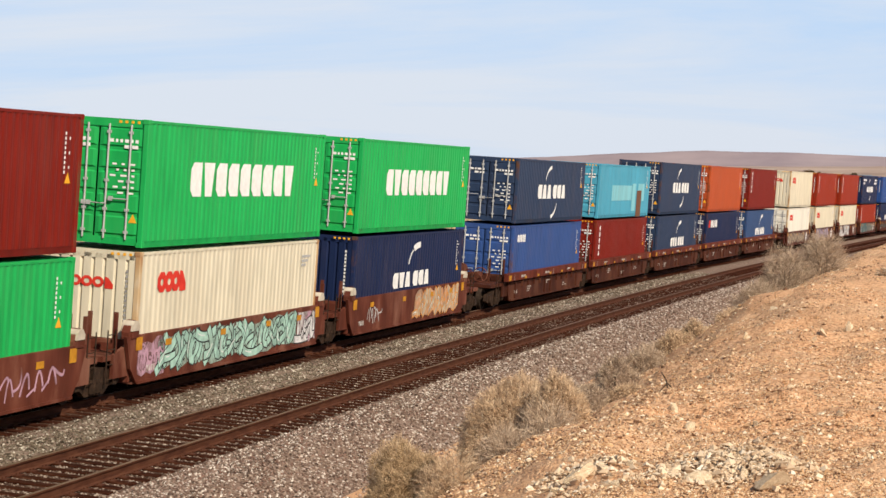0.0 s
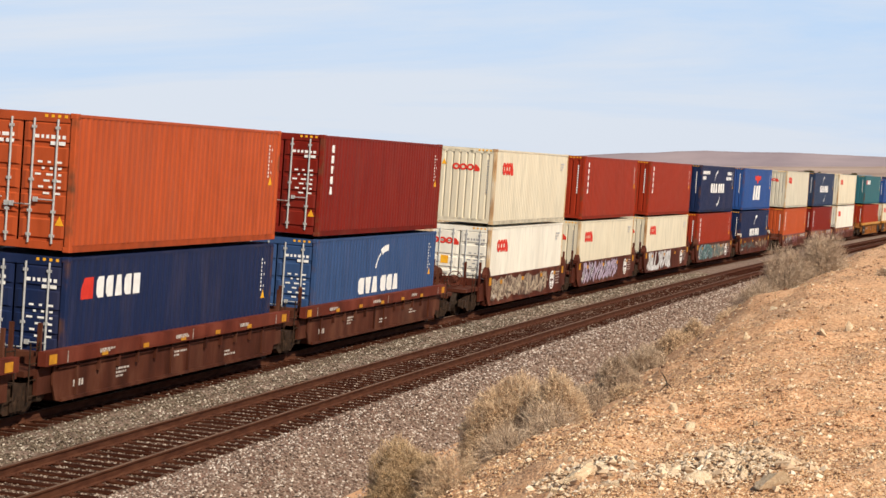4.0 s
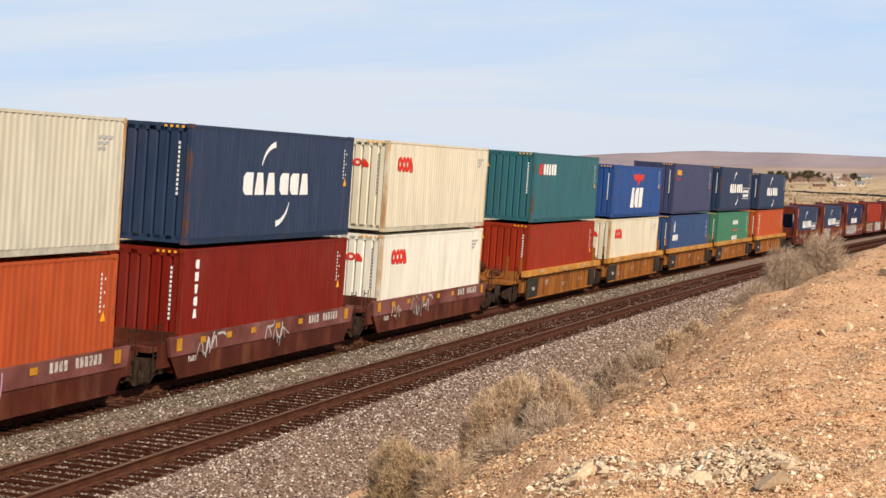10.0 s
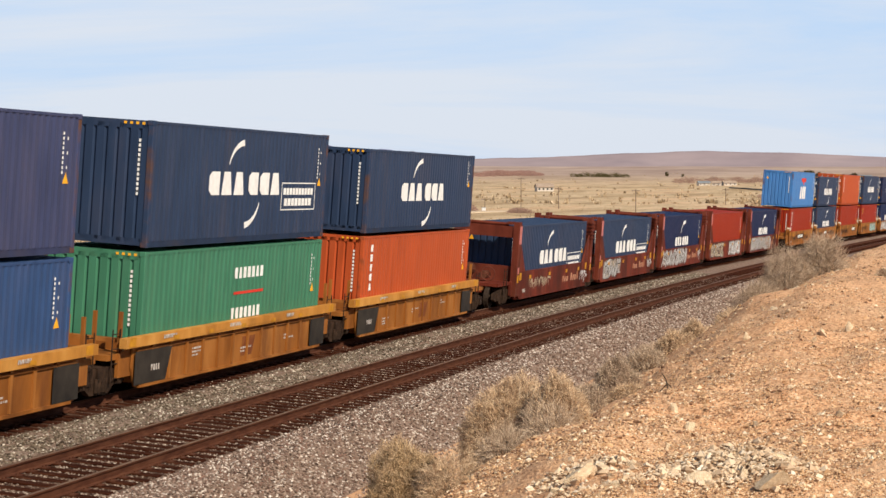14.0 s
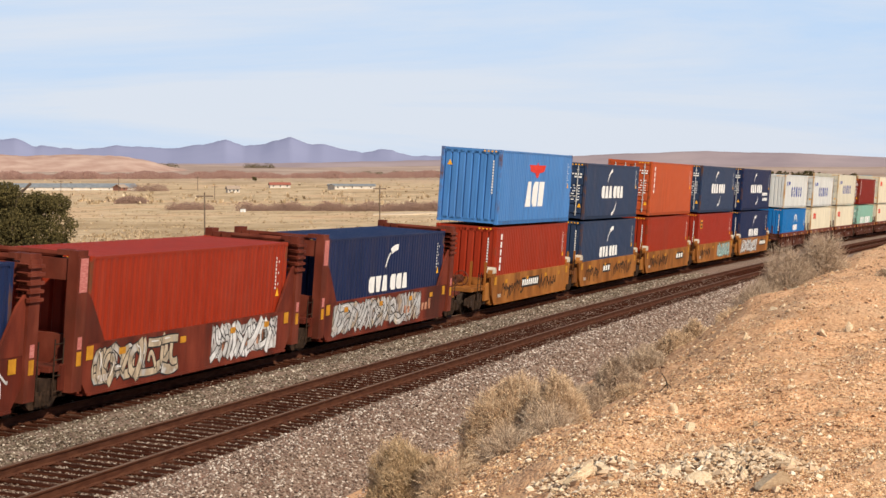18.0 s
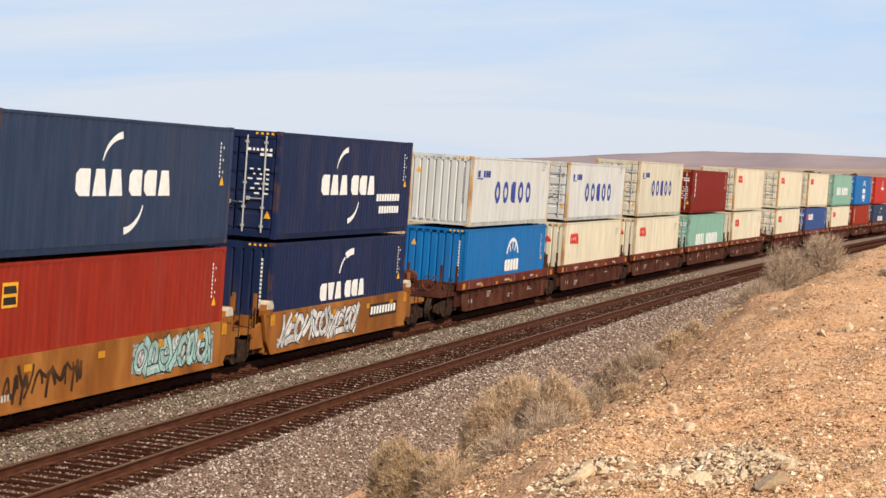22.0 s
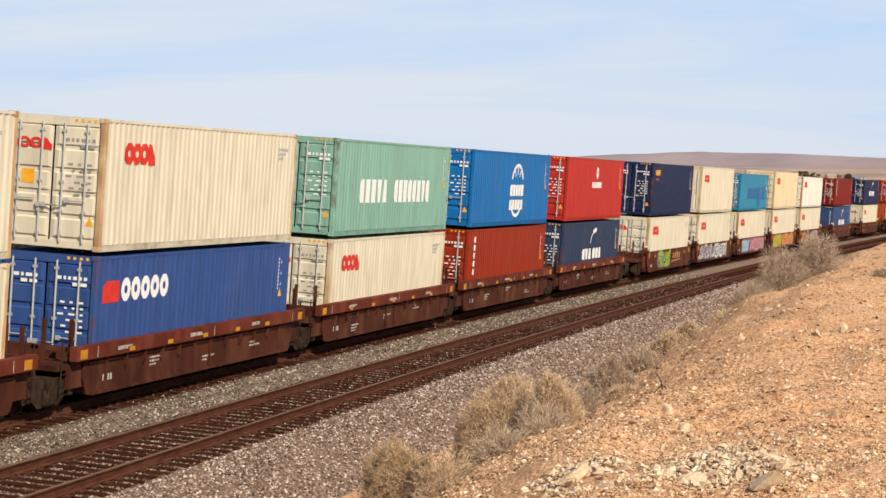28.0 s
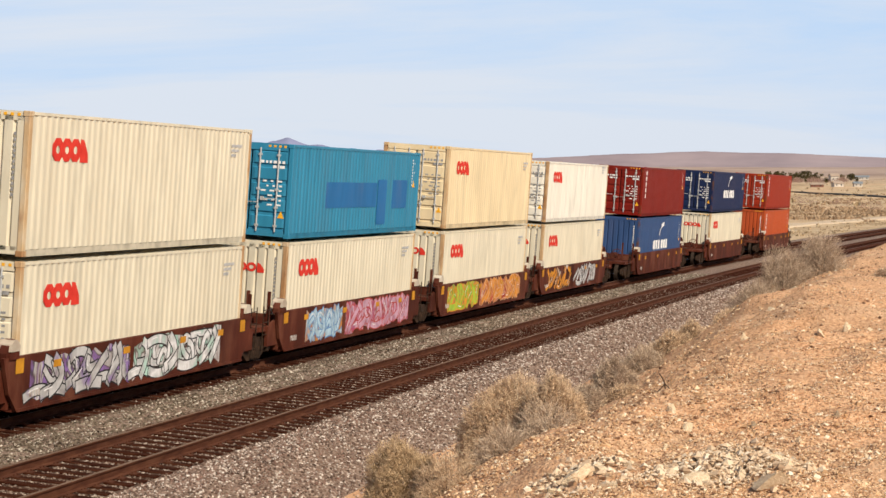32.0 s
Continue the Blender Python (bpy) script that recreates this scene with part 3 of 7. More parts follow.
def l_sweep_lines(bm):
    l_sweep(bm)
    row(bm, 2.6, 5.0, 1.0, 1.22, (0,) * 9, 0.2)
    row(bm, 2.9, 5.0, 0.62, 0.84, (0,) * 8, 0.2)
def l_bird(bm):
    dx = -0.3
    slab(bm, [(x + dx, z) for x, z in ((-1.3, 2.38), (1.5, 2.38), (1.25, 2.12), (0.45, 2.05), (0.25, 1.86), (-0.05, 1.86), (-0.25, 2.05), (-1.05, 2.12))], OUT - 0.003, OUT)
    slab(bm, [(-0.05 + dx, 2.38), (0.25 + dx, 2.38), (0.1 + dx, 2.5)], OUT - 0.003, OUT)
def l_three(bm): row(bm, -1.95, 1.2, 0.68, 1.7, (2, 1, 0), gap=0.17, slant=0.14)
def l_petal(bm):
    for k, cx in enumerate((-4.80, -4.40, -4.00)):
        arc(bm, cx, 2.16, 0.09, 0.27, 22.5, 382.5, 8, 0.95, False, OUT - 0.003 * (k % 2))
    slab(bm, [(-3.78, 1.91), (-3.40, 1.91), (-3.42, 2.10), (-3.62, 2.38), (-3.78, 2.40)], OUT - 0.006, OUT - 0.003)
def l_five(bm):
    for k in range(5):
        cx = -2.35 + k * 1.2
        if k == 2:
            notched(bm, cx - 0.33, cx + 0.33, 1.08, 1.9, 1)
        else:
            arc(bm, cx, 1.49, 0.20, 0.40, 0, 360, 12, 1.08, False)
def l_emblem(bm):
    row(bm, -5.3, -3.5, 2.05, 2.3, (0, -1, 0, 0, 0), 0.2)
    slab(bm, [(-5.4, 1.98), (-4.6, 1.98), (-4.6, 2.02), (-5.4, 2.02)], OUT - 0.003, OUT)
def l_ship(bm):
    row(bm, -3.8, -0.9, 0.98, 1.7, (1, 0, 0, 3, 2), 0.3)
    row(bm, -0.3, 3.8, 0.98, 1.7, (1, 0, 0, 1, 1, 0, 3, 1), 0.25)
def l_globe(bm):
    arc(bm, 0.6, 1.55, 0.85, 1.0, 20, 160, 12, 0.9, False)
    for a in (55, 90, 125):
        arc(bm, 0.6, 1.55, 0.5, 0.98, a - 4, a + 4, 1, 0.9, False)
    row(bm, -0.5, 1.7, 1.15, 1.6, (1, 0, 1, 1, 0), 0.15)
    row(bm, -0.5, 1.7, 0.6, 1.0, (0, 0, 0, 0, 0), 0.2)
    arc(bm, 0.6, 1.2, 0.85, 1.0, 200, 340, 12, 0.9, False)
def l_square_words(bm):
    row(bm, -4.65, -2.3, 1.98, 2.44, (1, 1, 2, 1, 0), 0.25)
def l_square(bm): slab(bm, [(-5.4, 1.98), (-4.82, 1.98), (-4.82, 2.44), (-5.25, 2.44), (-5.4, 2.2)], OUT - 0.003, OUT)
def l_round_words(bm):
    for k in range(5):
        arc(bm, -4.55 + 0.53 * k, 2.12, 0.09, 0.25, 0, 360, 10, 1.1, False)
def l_round_square(bm):
    slab(bm, [(-5.75, 1.86), (-4.9, 1.86), (-4.9, 2.34), (-5.6, 2.34), (-5.75, 2.2)], OUT - 0.003, OUT)
def l_small_words(bm): row(bm, -5.45, -4.1, 2.22, 2.52, (1, 1, 0, 1, 0), 0.25)
def l_small_red(bm): row(bm, -5.3, -4.4, 1.95, 2.05, (0, 0, 0), 0.2)
def l_column(bm):
    for k in range(5):
        notched(bm, -5.36, -5.14, 2.40 - k * 0.30, 2.62 - k * 0.30, (1, 0, 3, 1, 2)[k])
def l_leaf(bm):
    arc(bm, -5.1, 2.15, 0.08, 0.24, 0, 350, 10, 1, False)
    slab(bm, [(-5.1, 2.35), (-4.9, 2.35), (-5.0, 2.6)], OUT - 0.003, OUT)
    row(bm, -5.5, -3.9, 1.45, 1.78, (1, 0, 1, 3, 1, 1), 0.14)
def l_two_lines(bm):
    row(bm, -0.5, 1.6, 2.05, 2.33, (1, 2, 0, 0, 0, 2, 0), 0.35)
    row(bm, -0.6, 1.5, 1.02, 1.30, (3, 1, 0, 1, 0, 2, 0), 0.35)
def l_line(bm): slab(bm, [(-0.5, 1.64), (1.6, 1.64), (1.6, 1.71), (-0.5, 1.71)], OUT - 0.003, OUT)
def l_ring(bm):
    arc(bm, 0.05, 2.2, 0.13, 0.24, 0, 360, 12, 1.2, False)
    slab(bm, [(-0.05, 1.95), (0.15, 1.95), (0.1, 2.3), (0.0, 2.3)], OUT - 0.003, OUT)
    row(bm, -1.0, 1.1, 1.5, 1.78, (3, 2, 1, 1, 0, 1, 0), 0.2)
def l_yellow_plate(bm): slab(bm, [(-5.5, 2.0), (-4.85, 2.0), (-4.85, 2.5), (-5.5, 2.5)], OUT - 0.003, OUT)
def l_plate_bars(bm):
    for z in (2.06, 2.28):
        slab(bm, [(-5.44, z), (-4.9, z), (-4.95, z + 0.15), (-5.44, z + 0.15)], OUT - 0.008, OUT - 0.005)
def l_end_marks(bm):
    # small bars near the trailing end
    for z in (2.42, 2.30, 2.18):
        slab(bm, [(4.75, z), (5.45 - (2.42 - z) * 1.5, z), (5.45 - (2.42 - z) * 1.5, z + 0.07), (4.75, z + 0.07)], OUT - 0.003, OUT)
def l_end_column(bm):
    for k in range(9):
        z = 2.45 - k * 0.10
        slab(bm, [(5.28, z), (5.34, z), (5.34, z + 0.06), (5.28, z + 0.06)], OUT - 0.003, OUT)
        if k % 3 == 1:
            slab(bm, [(5.48, z), (5.53, z), (5.53, z + 0.06), (5.48, z + 0.06)], OUT - 0.003, OUT)
def l_warning(bm):
    slab(bm, [(5.35, 1.45), (5.62, 1.45), (5.485, 1.68)], OUT - 0.003, OUT)
def l_patch(bm):
    for x, z, w, h in ((-3.2, 1.05, 4.8, 0.75), (1.7, 0.5, 0.9, 1.4), (3.2, 1.0, 1.6, 0.9)):
        slab(bm, [(x, z), (x + w, z), (x + w, z + h), (x, z + h)], OUT - 0.003, OUT)
def l_patch_rust(bm):
    slab(bm, [(2.9, 0.2), (4.1, 0.2), (4.1, 1.55), (2.9, 1.55)], OUT - 0.006, OUT - 0.003)


pale_cyan = paint("pale_cyan", (0.22, 0.55, 0.62))
rust_brown = paint("rust_brown", (0.16, 0.07, 0.035))
mid_petrol = paint("mid_petrol", (0.012, 0.13, 0.33))
LOGOS = {
    "nine": [(l_nine, mark_white)], "sweep": [(l_sweep, mark_white)], "sweep_small": [(l_sweep_small, mark_white)], "sweep_words": [(l_sweep_words, mark_white)],
    "sweep_box": [(l_sweep_box, mark_white)], "sweep_lines": [(l_sweep_lines, mark_white)],
    "bird": [(l_bird, mark_red), (l_three, mark_white)], "petal": [(l_petal, mark_red)], "five": [(l_five, mark_blue), (l_emblem, mark_blue)],
    "ship": [(l_ship, mark_white)], "globe": [(l_globe, mark_white)], "round_square": [(l_round_square, mark_red), (l_round_words, mark_white)], "square": [(l_square, mark_red), (l_square_words, mark_white)],
    "small_yellow": [(l_small_words, mark_yellow), (l_small_red, mark_red)], "small_white": [(l_small_words, mark_white)], "column": [(l_column, mark_white)],
    "leaf": [(l_leaf, mark_white)], "two_lines": [(l_two_lines, mark_white), (l_line, mark_red)], "ring": [(l_ring, mark_white)],
    "plate": [(l_yellow_plate, mark_yellow), (l_plate_bars, mark_black)], "patches": [(l_patch, pale_cyan), (l_patch_rust, rust_brown)],
    "overpaint": [(l_patch, mid_petrol)], "none": [],
}


def rod_build(h):
    def build(bm):
        rod(bm, (0, 0, 0.16), (0, 0, h - 0.14), 0.024)
        for z in (0.3, 0.8, h * 0.5, h - 0.35):
            box(bm, -0.02, 0.03, -0.05, 0.05, z, z + 0.06)
    return build


def handle_build(bm):
    rod(bm, (-0.03, -0.02, 0), (-0.03, 0.42, 0.0), 0.016)
    box(bm, -0.05, 0.0, 0.36, 0.46, -0.05, 0.05)


def bars_build(seed, rows, w):
    def build(bm):
        r = random.Random(seed)
        for k in range(rows):
            z = -k * 0.13 - (0.25 if k > 1 else 0)
            y0 = 0 if k < 2 else 0.05
            while y0 < w * (0.9 if k == 0 else 0.45 if k == 1 else 0.75):
                l = r.uniform(0.05, 0.16)
                box(bm, -0.003, 0, y0, y0 + l, z, z + (0.075 if k < 2 else 0.045))
                y0 += l + (0.05 if k < 2 else 0.12)
    return build


def header_marks(bm):
    for k in range(4):
        y = -0.5 + k * 0.15
        box(bm, -0.003, 0, y, y + 0.07, 0, 0.06)


def end_petal(bm):
    """The red emblem on a ribbed end: three rings and a wedge, along y."""
    for cy, a0, a1 in ((0.36, 0, 360), (0.08, 0, 360), (-0.20, 0, 360)):
        for k in range(10):
            q = [radians(a0 + (a1 - a0) * t / 10) for t in (k, k + 1)]
            bm.faces.new([bm.verts.new((-0.004, cy - r * math.cos(a), 0.85 * r * math.sin(a))) for r, a in ((0.07, q[0]), (0.15, q[0]), (0.15, q[1]), (0.07, q[1]))])
    bm.faces.new([bm.verts.new((-0.004, y, z)) for y, z in ((-0.37, 0.13), (-0.46, 0.10), (-0.58, -0.04), (-0.58, -0.14), (-0.37, -0.14))])


# bottom rails: paint darkened for the shade under the side panel, plus grime stains
shaded_rail = {k: material("shaded_grimy_rail_" + k, (tint(c, 0.55), tint(c, 0.78), tint(c, 0.92)), rough=0.7, scale=3, stain=(0.07, 0.045, 0.03), stain_amount=0.45, vary=1) for k, c in PALETTE.items()}


def container(colour, logo, end, tall, where):
    h = TALL if tall else LOW
    mat = paint(colour, PALETTE[colour])
    size = "high" if tall else "standard"
    words = {"D": "doors forward", "F": "ribbed end forward"}[end]
    c = tagged(new("shipping_container", None), f"{WORDS[colour]} steel container, {words}, {where}", "shipping container", "containers on the train")
    k = (colour, h)
    edge = rusty.get(colour, mat)
    for s in (-1, 1):
        piece("side_panel", ("side_panel", s, *k), side_build(h, s), mat, c)
    piece("roof", ("roof", *k), roof_build(h), mat, c)
    piece("floor", ("floor", *k), lambda bm: box(bm, -HL + 0.1, HL - 0.1, -HW + 0.06, HW - 0.06, 0.1, 0.16), mat, c)
    for x, a in ((-HL, 0), (HL, math.pi)):
        for s in (-1, 1):
            y = s * HW
            m = Matrix.Translation((x, y, 0)) @ Matrix.Diagonal((1 if x < 0 else -1, -s, 1, 1))
            p = piece("corner_post", ("corner_post", *k, x < 0, s), lambda bm, m=m: (post_build(h)(bm), bm.transform(m)), edge, c)
            for z in (0, h - 0.118):
                piece("corner_casting", ("corner_casting", colour, x < 0, s), lambda bm, m=m: (casting_build(bm), bm.transform(m)), edge, c, at=(0, 0, z))
    for s in (-1, 1):
        y0 = s * HW - (0.06 if s > 0 else 0)
        piece("bottom_rail", ("bottom_rail", *k), rail_build(0.005, 0.16, 0.06), shaded_rail[colour], c, at=(0, y0 - s * 0.024, 0))
        piece("top_rail", ("top_rail", *k), rail_build(h - 0.075, h - 0.012, 0.06), mat, c, at=(0, y0, 0))
    for x in (-HL + 0.02, HL - 0.12):
        piece("end_header", ("end_header", *k), lambda bm: box(bm, 0, 0.1, -HW + 0.16, HW - 0.16, h - 0.2, h - 0.014), mat, c, at=(x, 0, 0))
        piece("end_sill", ("end_sill", *k), lambda bm: box(bm, 0, 0.1, -HW + 0.16, HW - 0.16, 0.04, 0.2), mat, c, at=(x, 0, 0))
    rear = piece("end_wall", ("end_wall", *k), front_build(h), mat, c)
    if end == "D":
        rear.rotation_euler = (0, 0, math.pi)
        for s in (-1, 1):
            d = piece("door", ("door", *k, s), lambda bm, s=s: (door_build(h)(bm), bm.transform(Matrix.Diagonal((1, s, 1, 1)))), mat, c, at=(-HL + 0.05, 0, 0))
            for y in (0.26, 0.80):
                piece("lock_rod", ("lock_rod", h), rod_build(h), galvanised, d, at=(-0.05, s * y, 0))
                piece("handle", "door_handle", handle_build, galvanised, d, at=(-0.05, s * y - (0.4 if s > 0 else 0), 0.95 + 0.12 * (y > 0.5)))
        pale = colour in ("cream", "white", "pale_grey", "grey_cream", "yellow_cream")
        ink = mark_grey if pale else mark_white
        piece("marking", ("door_marking", "a", pale), bars_build(4, 8, 0.75), ink, c, at=(-HL + 0.018, -0.98, h - 0.55), label="small painted bars")
        if pale and logo == "petal":
            piece("logo", "end_petal", end_petal, mark_red, c, at=(-HL + 0.016, 0.62, h - 0.62), label="red emblem")
            piece("placard", "door_placard", lambda bm: box(bm, -0.003, 0, 0, 0.3, 0, 0.3), mark_yellow, c, at=(-HL + 0.016, 0.42, h - 1.5), label="orange square placard")
        else:
            piece("marking", ("door_marking", "b", pale), bars_build(8, 2, 0.6), ink, c, at=(-HL + 0.018, 0.2, h - 0.55), label="small painted bars")
        piece("warning_sign", "door_warning", lambda bm: slab(bm, [(0, 0), (0.2, 0), (0.1, 0.2)], 0, 0.003), mark_yellow, c, at=(-HL + 0.015, -0.85, 0.55), turn=(0, 0, -math.pi / 2))
    else:
        piece("marking", ("end_marking", "a", colour in rusty and max(PALETTE[colour]) > 0.5), lambda bm: [box(bm, -0.003, 0, 0, 0.055, -k2 * 0.11, -k2 * 0.11 + 0.07) for k2 in range(12)], mark_white if colour not in ("cream", "white", "pale_grey", "grey_cream", "yellow_cream") else mark_grey, c,
              at=(-HL + 0.014, -0.93, h - 0.5), label="column of small bars")
        if logo == "petal":
            piece("logo", "end_petal", end_petal, mark_red, c, at=(-HL + 0.014, 0, h - 0.75), label="red emblem")
        piece("warning_sign", "end_warning", lambda bm: slab(bm, [(0, 0), (0.2, 0), (0.1, 0.22)], 0, 0.003), mark_yellow, c, at=(-HL + 0.015, 0.95, h - 0.7), turn=(0, 0, -math.pi / 2))
    piece("header_stripe", "header_stripe", header_marks, mark_yellow, c, at=(-HL + 0.016, -0.5, h - 0.11))
    for j, (build, m2) in enumerate(LOGOS[logo]):
        dz = 0 if tall else -0.22
        piece("logo", ("logo", logo, j), build, m2, c, at=(0, 0, dz))
    light = colour in ("cream", "white", "pale_grey", "grey_cream", "yellow_cream")
    if light:
        piece("marking", ("marking", "grey"), l_end_marks, galvanised, c)
    else:
        piece("marking", ("marking", "white"), l_end_column if len(colour) % 2 else l_end_marks, mark_white, c, at=(0, 0, 0 if tall else -0.15))
        piece("warning_sign", "side_warning", l_warning, mark_yellow, c)
    return c


# ---------------------------------------------------------------- well cars
def plate(w, h):
    return lambda bm: box(bm, 0, w, -0.003, 0, 0, h)


def wheel_build(bm):
    n = 20
    for (r0, r1, y0, y1) in ((0.0, 0.10, -0.02, 0.10), (0.10, 0.36, 0.02, 0.06), (0.36, 0.42, -0.03, 0.10), (0.36, 0.455, 0.10, 0.13)):
        ring = []
        for k in range(n):
            a = 2 * math.pi * k / n
            ring.append([bm.verts.new((r * math.cos(a), y, r * math.sin(a))) for r, y in ((max(r0, 0.001), y0), (r1, y0), (r1, y1), (max(r0, 0.001), y1))])
        for k in range(n):
            a, b = ring[k], ring[(k + 1) % n]
            for j in range(4):
                bm.faces.new((a[j], a[(j + 1) % 4], b[(j + 1) % 4], b[j]))


def frame_build(bm):
    # cast side frame with its two windows and sagging middle
    slab(bm, [(-1.28, 0.36), (-1.1, 0.28), (-0.72, 0.30), (-0.45, 0.14), (0.45, 0.14), (0.72, 0.30), (1.1, 0.28), (1.28, 0.36),
              (1.22, 0.60), (0.85, 0.64), (0.5, 0.72), (-0.5, 0.72), (-0.85, 0.64), (-1.22, 0.60)], -0.07, 0.07)
    for s in (-1, 1):
        box(bm, s * 0.9 - 0.13, s * 0.9 + 0.13, -0.12, 0.09, 0.32, 0.58)
        for dx in (-0.1, 0.1):
            rod(bm, (s * 0.16 + dx * 0.7, -0.10, 0.2), (s * 0.16 + dx * 0.7, -0.10, 0.5), 0.055, 8)


def bogie(parent, x):
    b = piece("truck", "truck_bolster", lambda bm: (box(bm, -0.22, 0.22, -1.15, 1.15, 0.42, 0.74), box(bm, -0.95, -0.85, -0.8, 0.8, 0.36, 0.47), box(bm, 0.85, 0.95, -0.8, 0.8, 0.36, 0.47)), grime, parent, at=(x, 0, 0), label="grimy cast-steel truck")
    for s in (-1, 1):
        piece("side_frame", ("side_frame", s), lambda bm, s=s: (frame_build(bm), bm.transform(Matrix.Diagonal((1, -s, 1, 1)))), grime, b, at=(0, s * 1.02, 0))
        for w in (-0.9, 0.9):
            piece("wheel", ("wheel", s), lambda bm, s=s: (wheel_build(bm), bm.transform(Matrix.Diagonal((1, -s, 1, 1)))), wheel_steel, b, at=(w, s * 0.79, 0.42))


def ladder_build(bm):
    for x in (0, 0.4):
        rod(bm, (x, 0, 0.35), (x, 0, 1.55), 0.016, 5)
    for k in range(4):
        rod(bm, (0, 0, 0.45 + 0.33 * k), (0.4, 0, 0.45 + 0.33 * k), 0.013, 5)


def post_stub(bm):
    box(bm, -0.04, 0.04, -0.04, 0.04, 0.98, 1.92)


def ear_build(bm):
    pts = [(-0.27, 1.3), (0.27, 1.3), (0.28, 1.45), (0.16, 1.62), (0.03, 1.72), (-0.06, 1.71), (-0.2, 1.58), (-0.28, 1.45)]
    slab(bm, pts, -0.09, 0.09)
    slab(bm, [(x * 0.7, 1.36 + (z - 1.36) * 0.7) for x, z in pts], -0.13, 0.13)


def ear_cap(bm):
    slab(bm, [(-0.20, 1.48), (0.18, 1.48), (0.19, 1.58), (0.08, 1.70), (-0.08, 1.71), (-0.17, 1.63)], -0.145, 0.145)


def coupler_build(bm):
    box(bm, -1.25, 0, -0.12, 0.12, 0.72, 0.92)
    slab(bm, [(-1.62, 0.62), (-1.2, 0.62), (-1.2, 1.0), (-1.62, 1.0)], -0.17, 0.17)
    bmesh.ops.bevel(bm, geom=bm.edges[:], offset=0.03, segments=1, affect="EDGES")


def stroke(bm, pts, half, y, z0=0.31, z1=1.35):
    """One sprayed stroke: a strip of even width along a bent line."""
    n = len(pts)
    ring = []
    for k, p in enumerate(pts):
        d = (pts[min(n - 1, k + 1)] - pts[max(0, k - 1)])
        d = d.normalized() if d.length > 1e-6 else Vector((1, 0))
        q = p - d * half * 0.8 if k == 0 else p + d * half * 0.8 if k == n - 1 else p
        nrm = Vector((-d.y, d.x)) * half
        ring.append([bm.verts.new((c.x, y, min(z1, max(z0, c.y)))) for c in (q - nrm, q + nrm)])
    for a, b in zip(ring, ring[1:]):
        bm.faces.new((a[0], b[0], b[1], a[1]))


def curve(p, q, r, n=8):
    return [p * (1 - t) ** 2 + q * 2 * t * (1 - t) + r * t * t for t in (k / n for k in range(n + 1))]


def tangle(seed, x0, x1, z0, z1):
    """Interlocking fat bent strokes along the side, each lying over the ones before it."""
    r = random.Random(seed)
    h, x = z1 - z0, x0
    lean = r.uniform(0.05, 0.3)
    out = []
    while x < x1 - 0.25 * h:
        w = min(r.uniform(0.5, 0.9) * h, x1 - x)
        V = lambda a, b: Vector((min(x1 - 0.05, x + a * w + lean * h * (b - 0.5)), z0 + b * h))
        t = r.uniform(0.09, 0.15) * h
        kind = r.choice((0, 0, 1, 2, 3))
        if kind == 0:      # a sweeping hook
            b = r.choice((0.05, 0.95))
            p = curve(V(r.uniform(-0.1, 0.3), b), V(r.uniform(0.6, 1.5), r.uniform(0.2, 0.8)), V(r.uniform(-0.2, 0.5), 1 - b * r.uniform(0.75, 1)))
        elif kind == 1:    # a slanting bar
            p = curve(V(r.uniform(-0.3, 0.1), r.uniform(0, 0.3)), V(0.4, r.uniform(0.3, 0.7)), V(r.uniform(0.6, 1.2), r.uniform(0.7, 1)))
        elif kind == 2:    # a bow along the foot or the head
            b = r.choice((0.1, 0.9))
            p = curve(V(-0.4, b), V(0.4, b + r.uniform(-0.3, 0.3)), V(1.3, b))
        else:              # a loop
            p = [V(0.5 + 0.42 * math.cos(a), 0.5 + 0.36 * math.sin(a)) for a in (0.6 * k + seed for k in range(11))]
        out.append((p, t))
        if r.random() < 0.45:
            out.append((curve(V(0.2, r.uniform(0.3, 0.9)), V(r.uniform(0, 1), r.uniform(0, 1)), V(0.9, r.uniform(0.0, 0.7))), t * 0.7))
        x += w * r.uniform(0.45, 0.7)
    return out


def piece_layer(seed, x0, x1, z0, z1, layer):
    """layer 0: the edges, 1: the filled strokes, 2: thin light lines on them."""
    def build(bm):
        for n, (pts, t) in enumerate(tangle(seed, x0, x1, z0, z1)):
            y = -1.3046 - 0.0004 * (n % 14)
            if layer == 0:
                stroke(bm, pts, t + 0.035, y)
            elif layer == 1:
                stroke(bm, pts, t, y - 0.0002)
            elif n % 3 == 0:
                stroke(bm, [p + Vector((-0.4 * t, 0.35 * t)) for p in pts[1:5]], 0.014, -1.3108)
    return build


def scrawl(seed, x0, x1, z0, z1, half=0.03):
    """One running line of loops and hooks."""
    def build(bm):
        r = random.Random(seed)
        x, n = x0, 0
        h = z1 - z0
        while x < x1 - 0.3:
            w = r.uniform(0.45, 0.9) * h
            P = lambda a, b: Vector((x + a * w, z0 + b * h))
            for pts in (curve(P(0, r.uniform(0, 0.4)), P(r.uniform(0.1, 0.5), 1.1), P(r.uniform(0.4, 0.7), r.uniform(0.1, 0.5)), 9),
                        curve(P(r.uniform(0.3, 0.6), r.uniform(0.1, 0.9)), P(1.1, r.uniform(-0.1, 0.9)), P(r.uniform(0.9, 1.3), r.uniform(0.3, 0.9)), 9)):
                n += 1
                stroke(bm, pts, half * r.uniform(0.7, 1.2), -1.3066 - 0.0003 * (n % 6))
            x += w * r.uniform(0.8, 1.05)
    return build


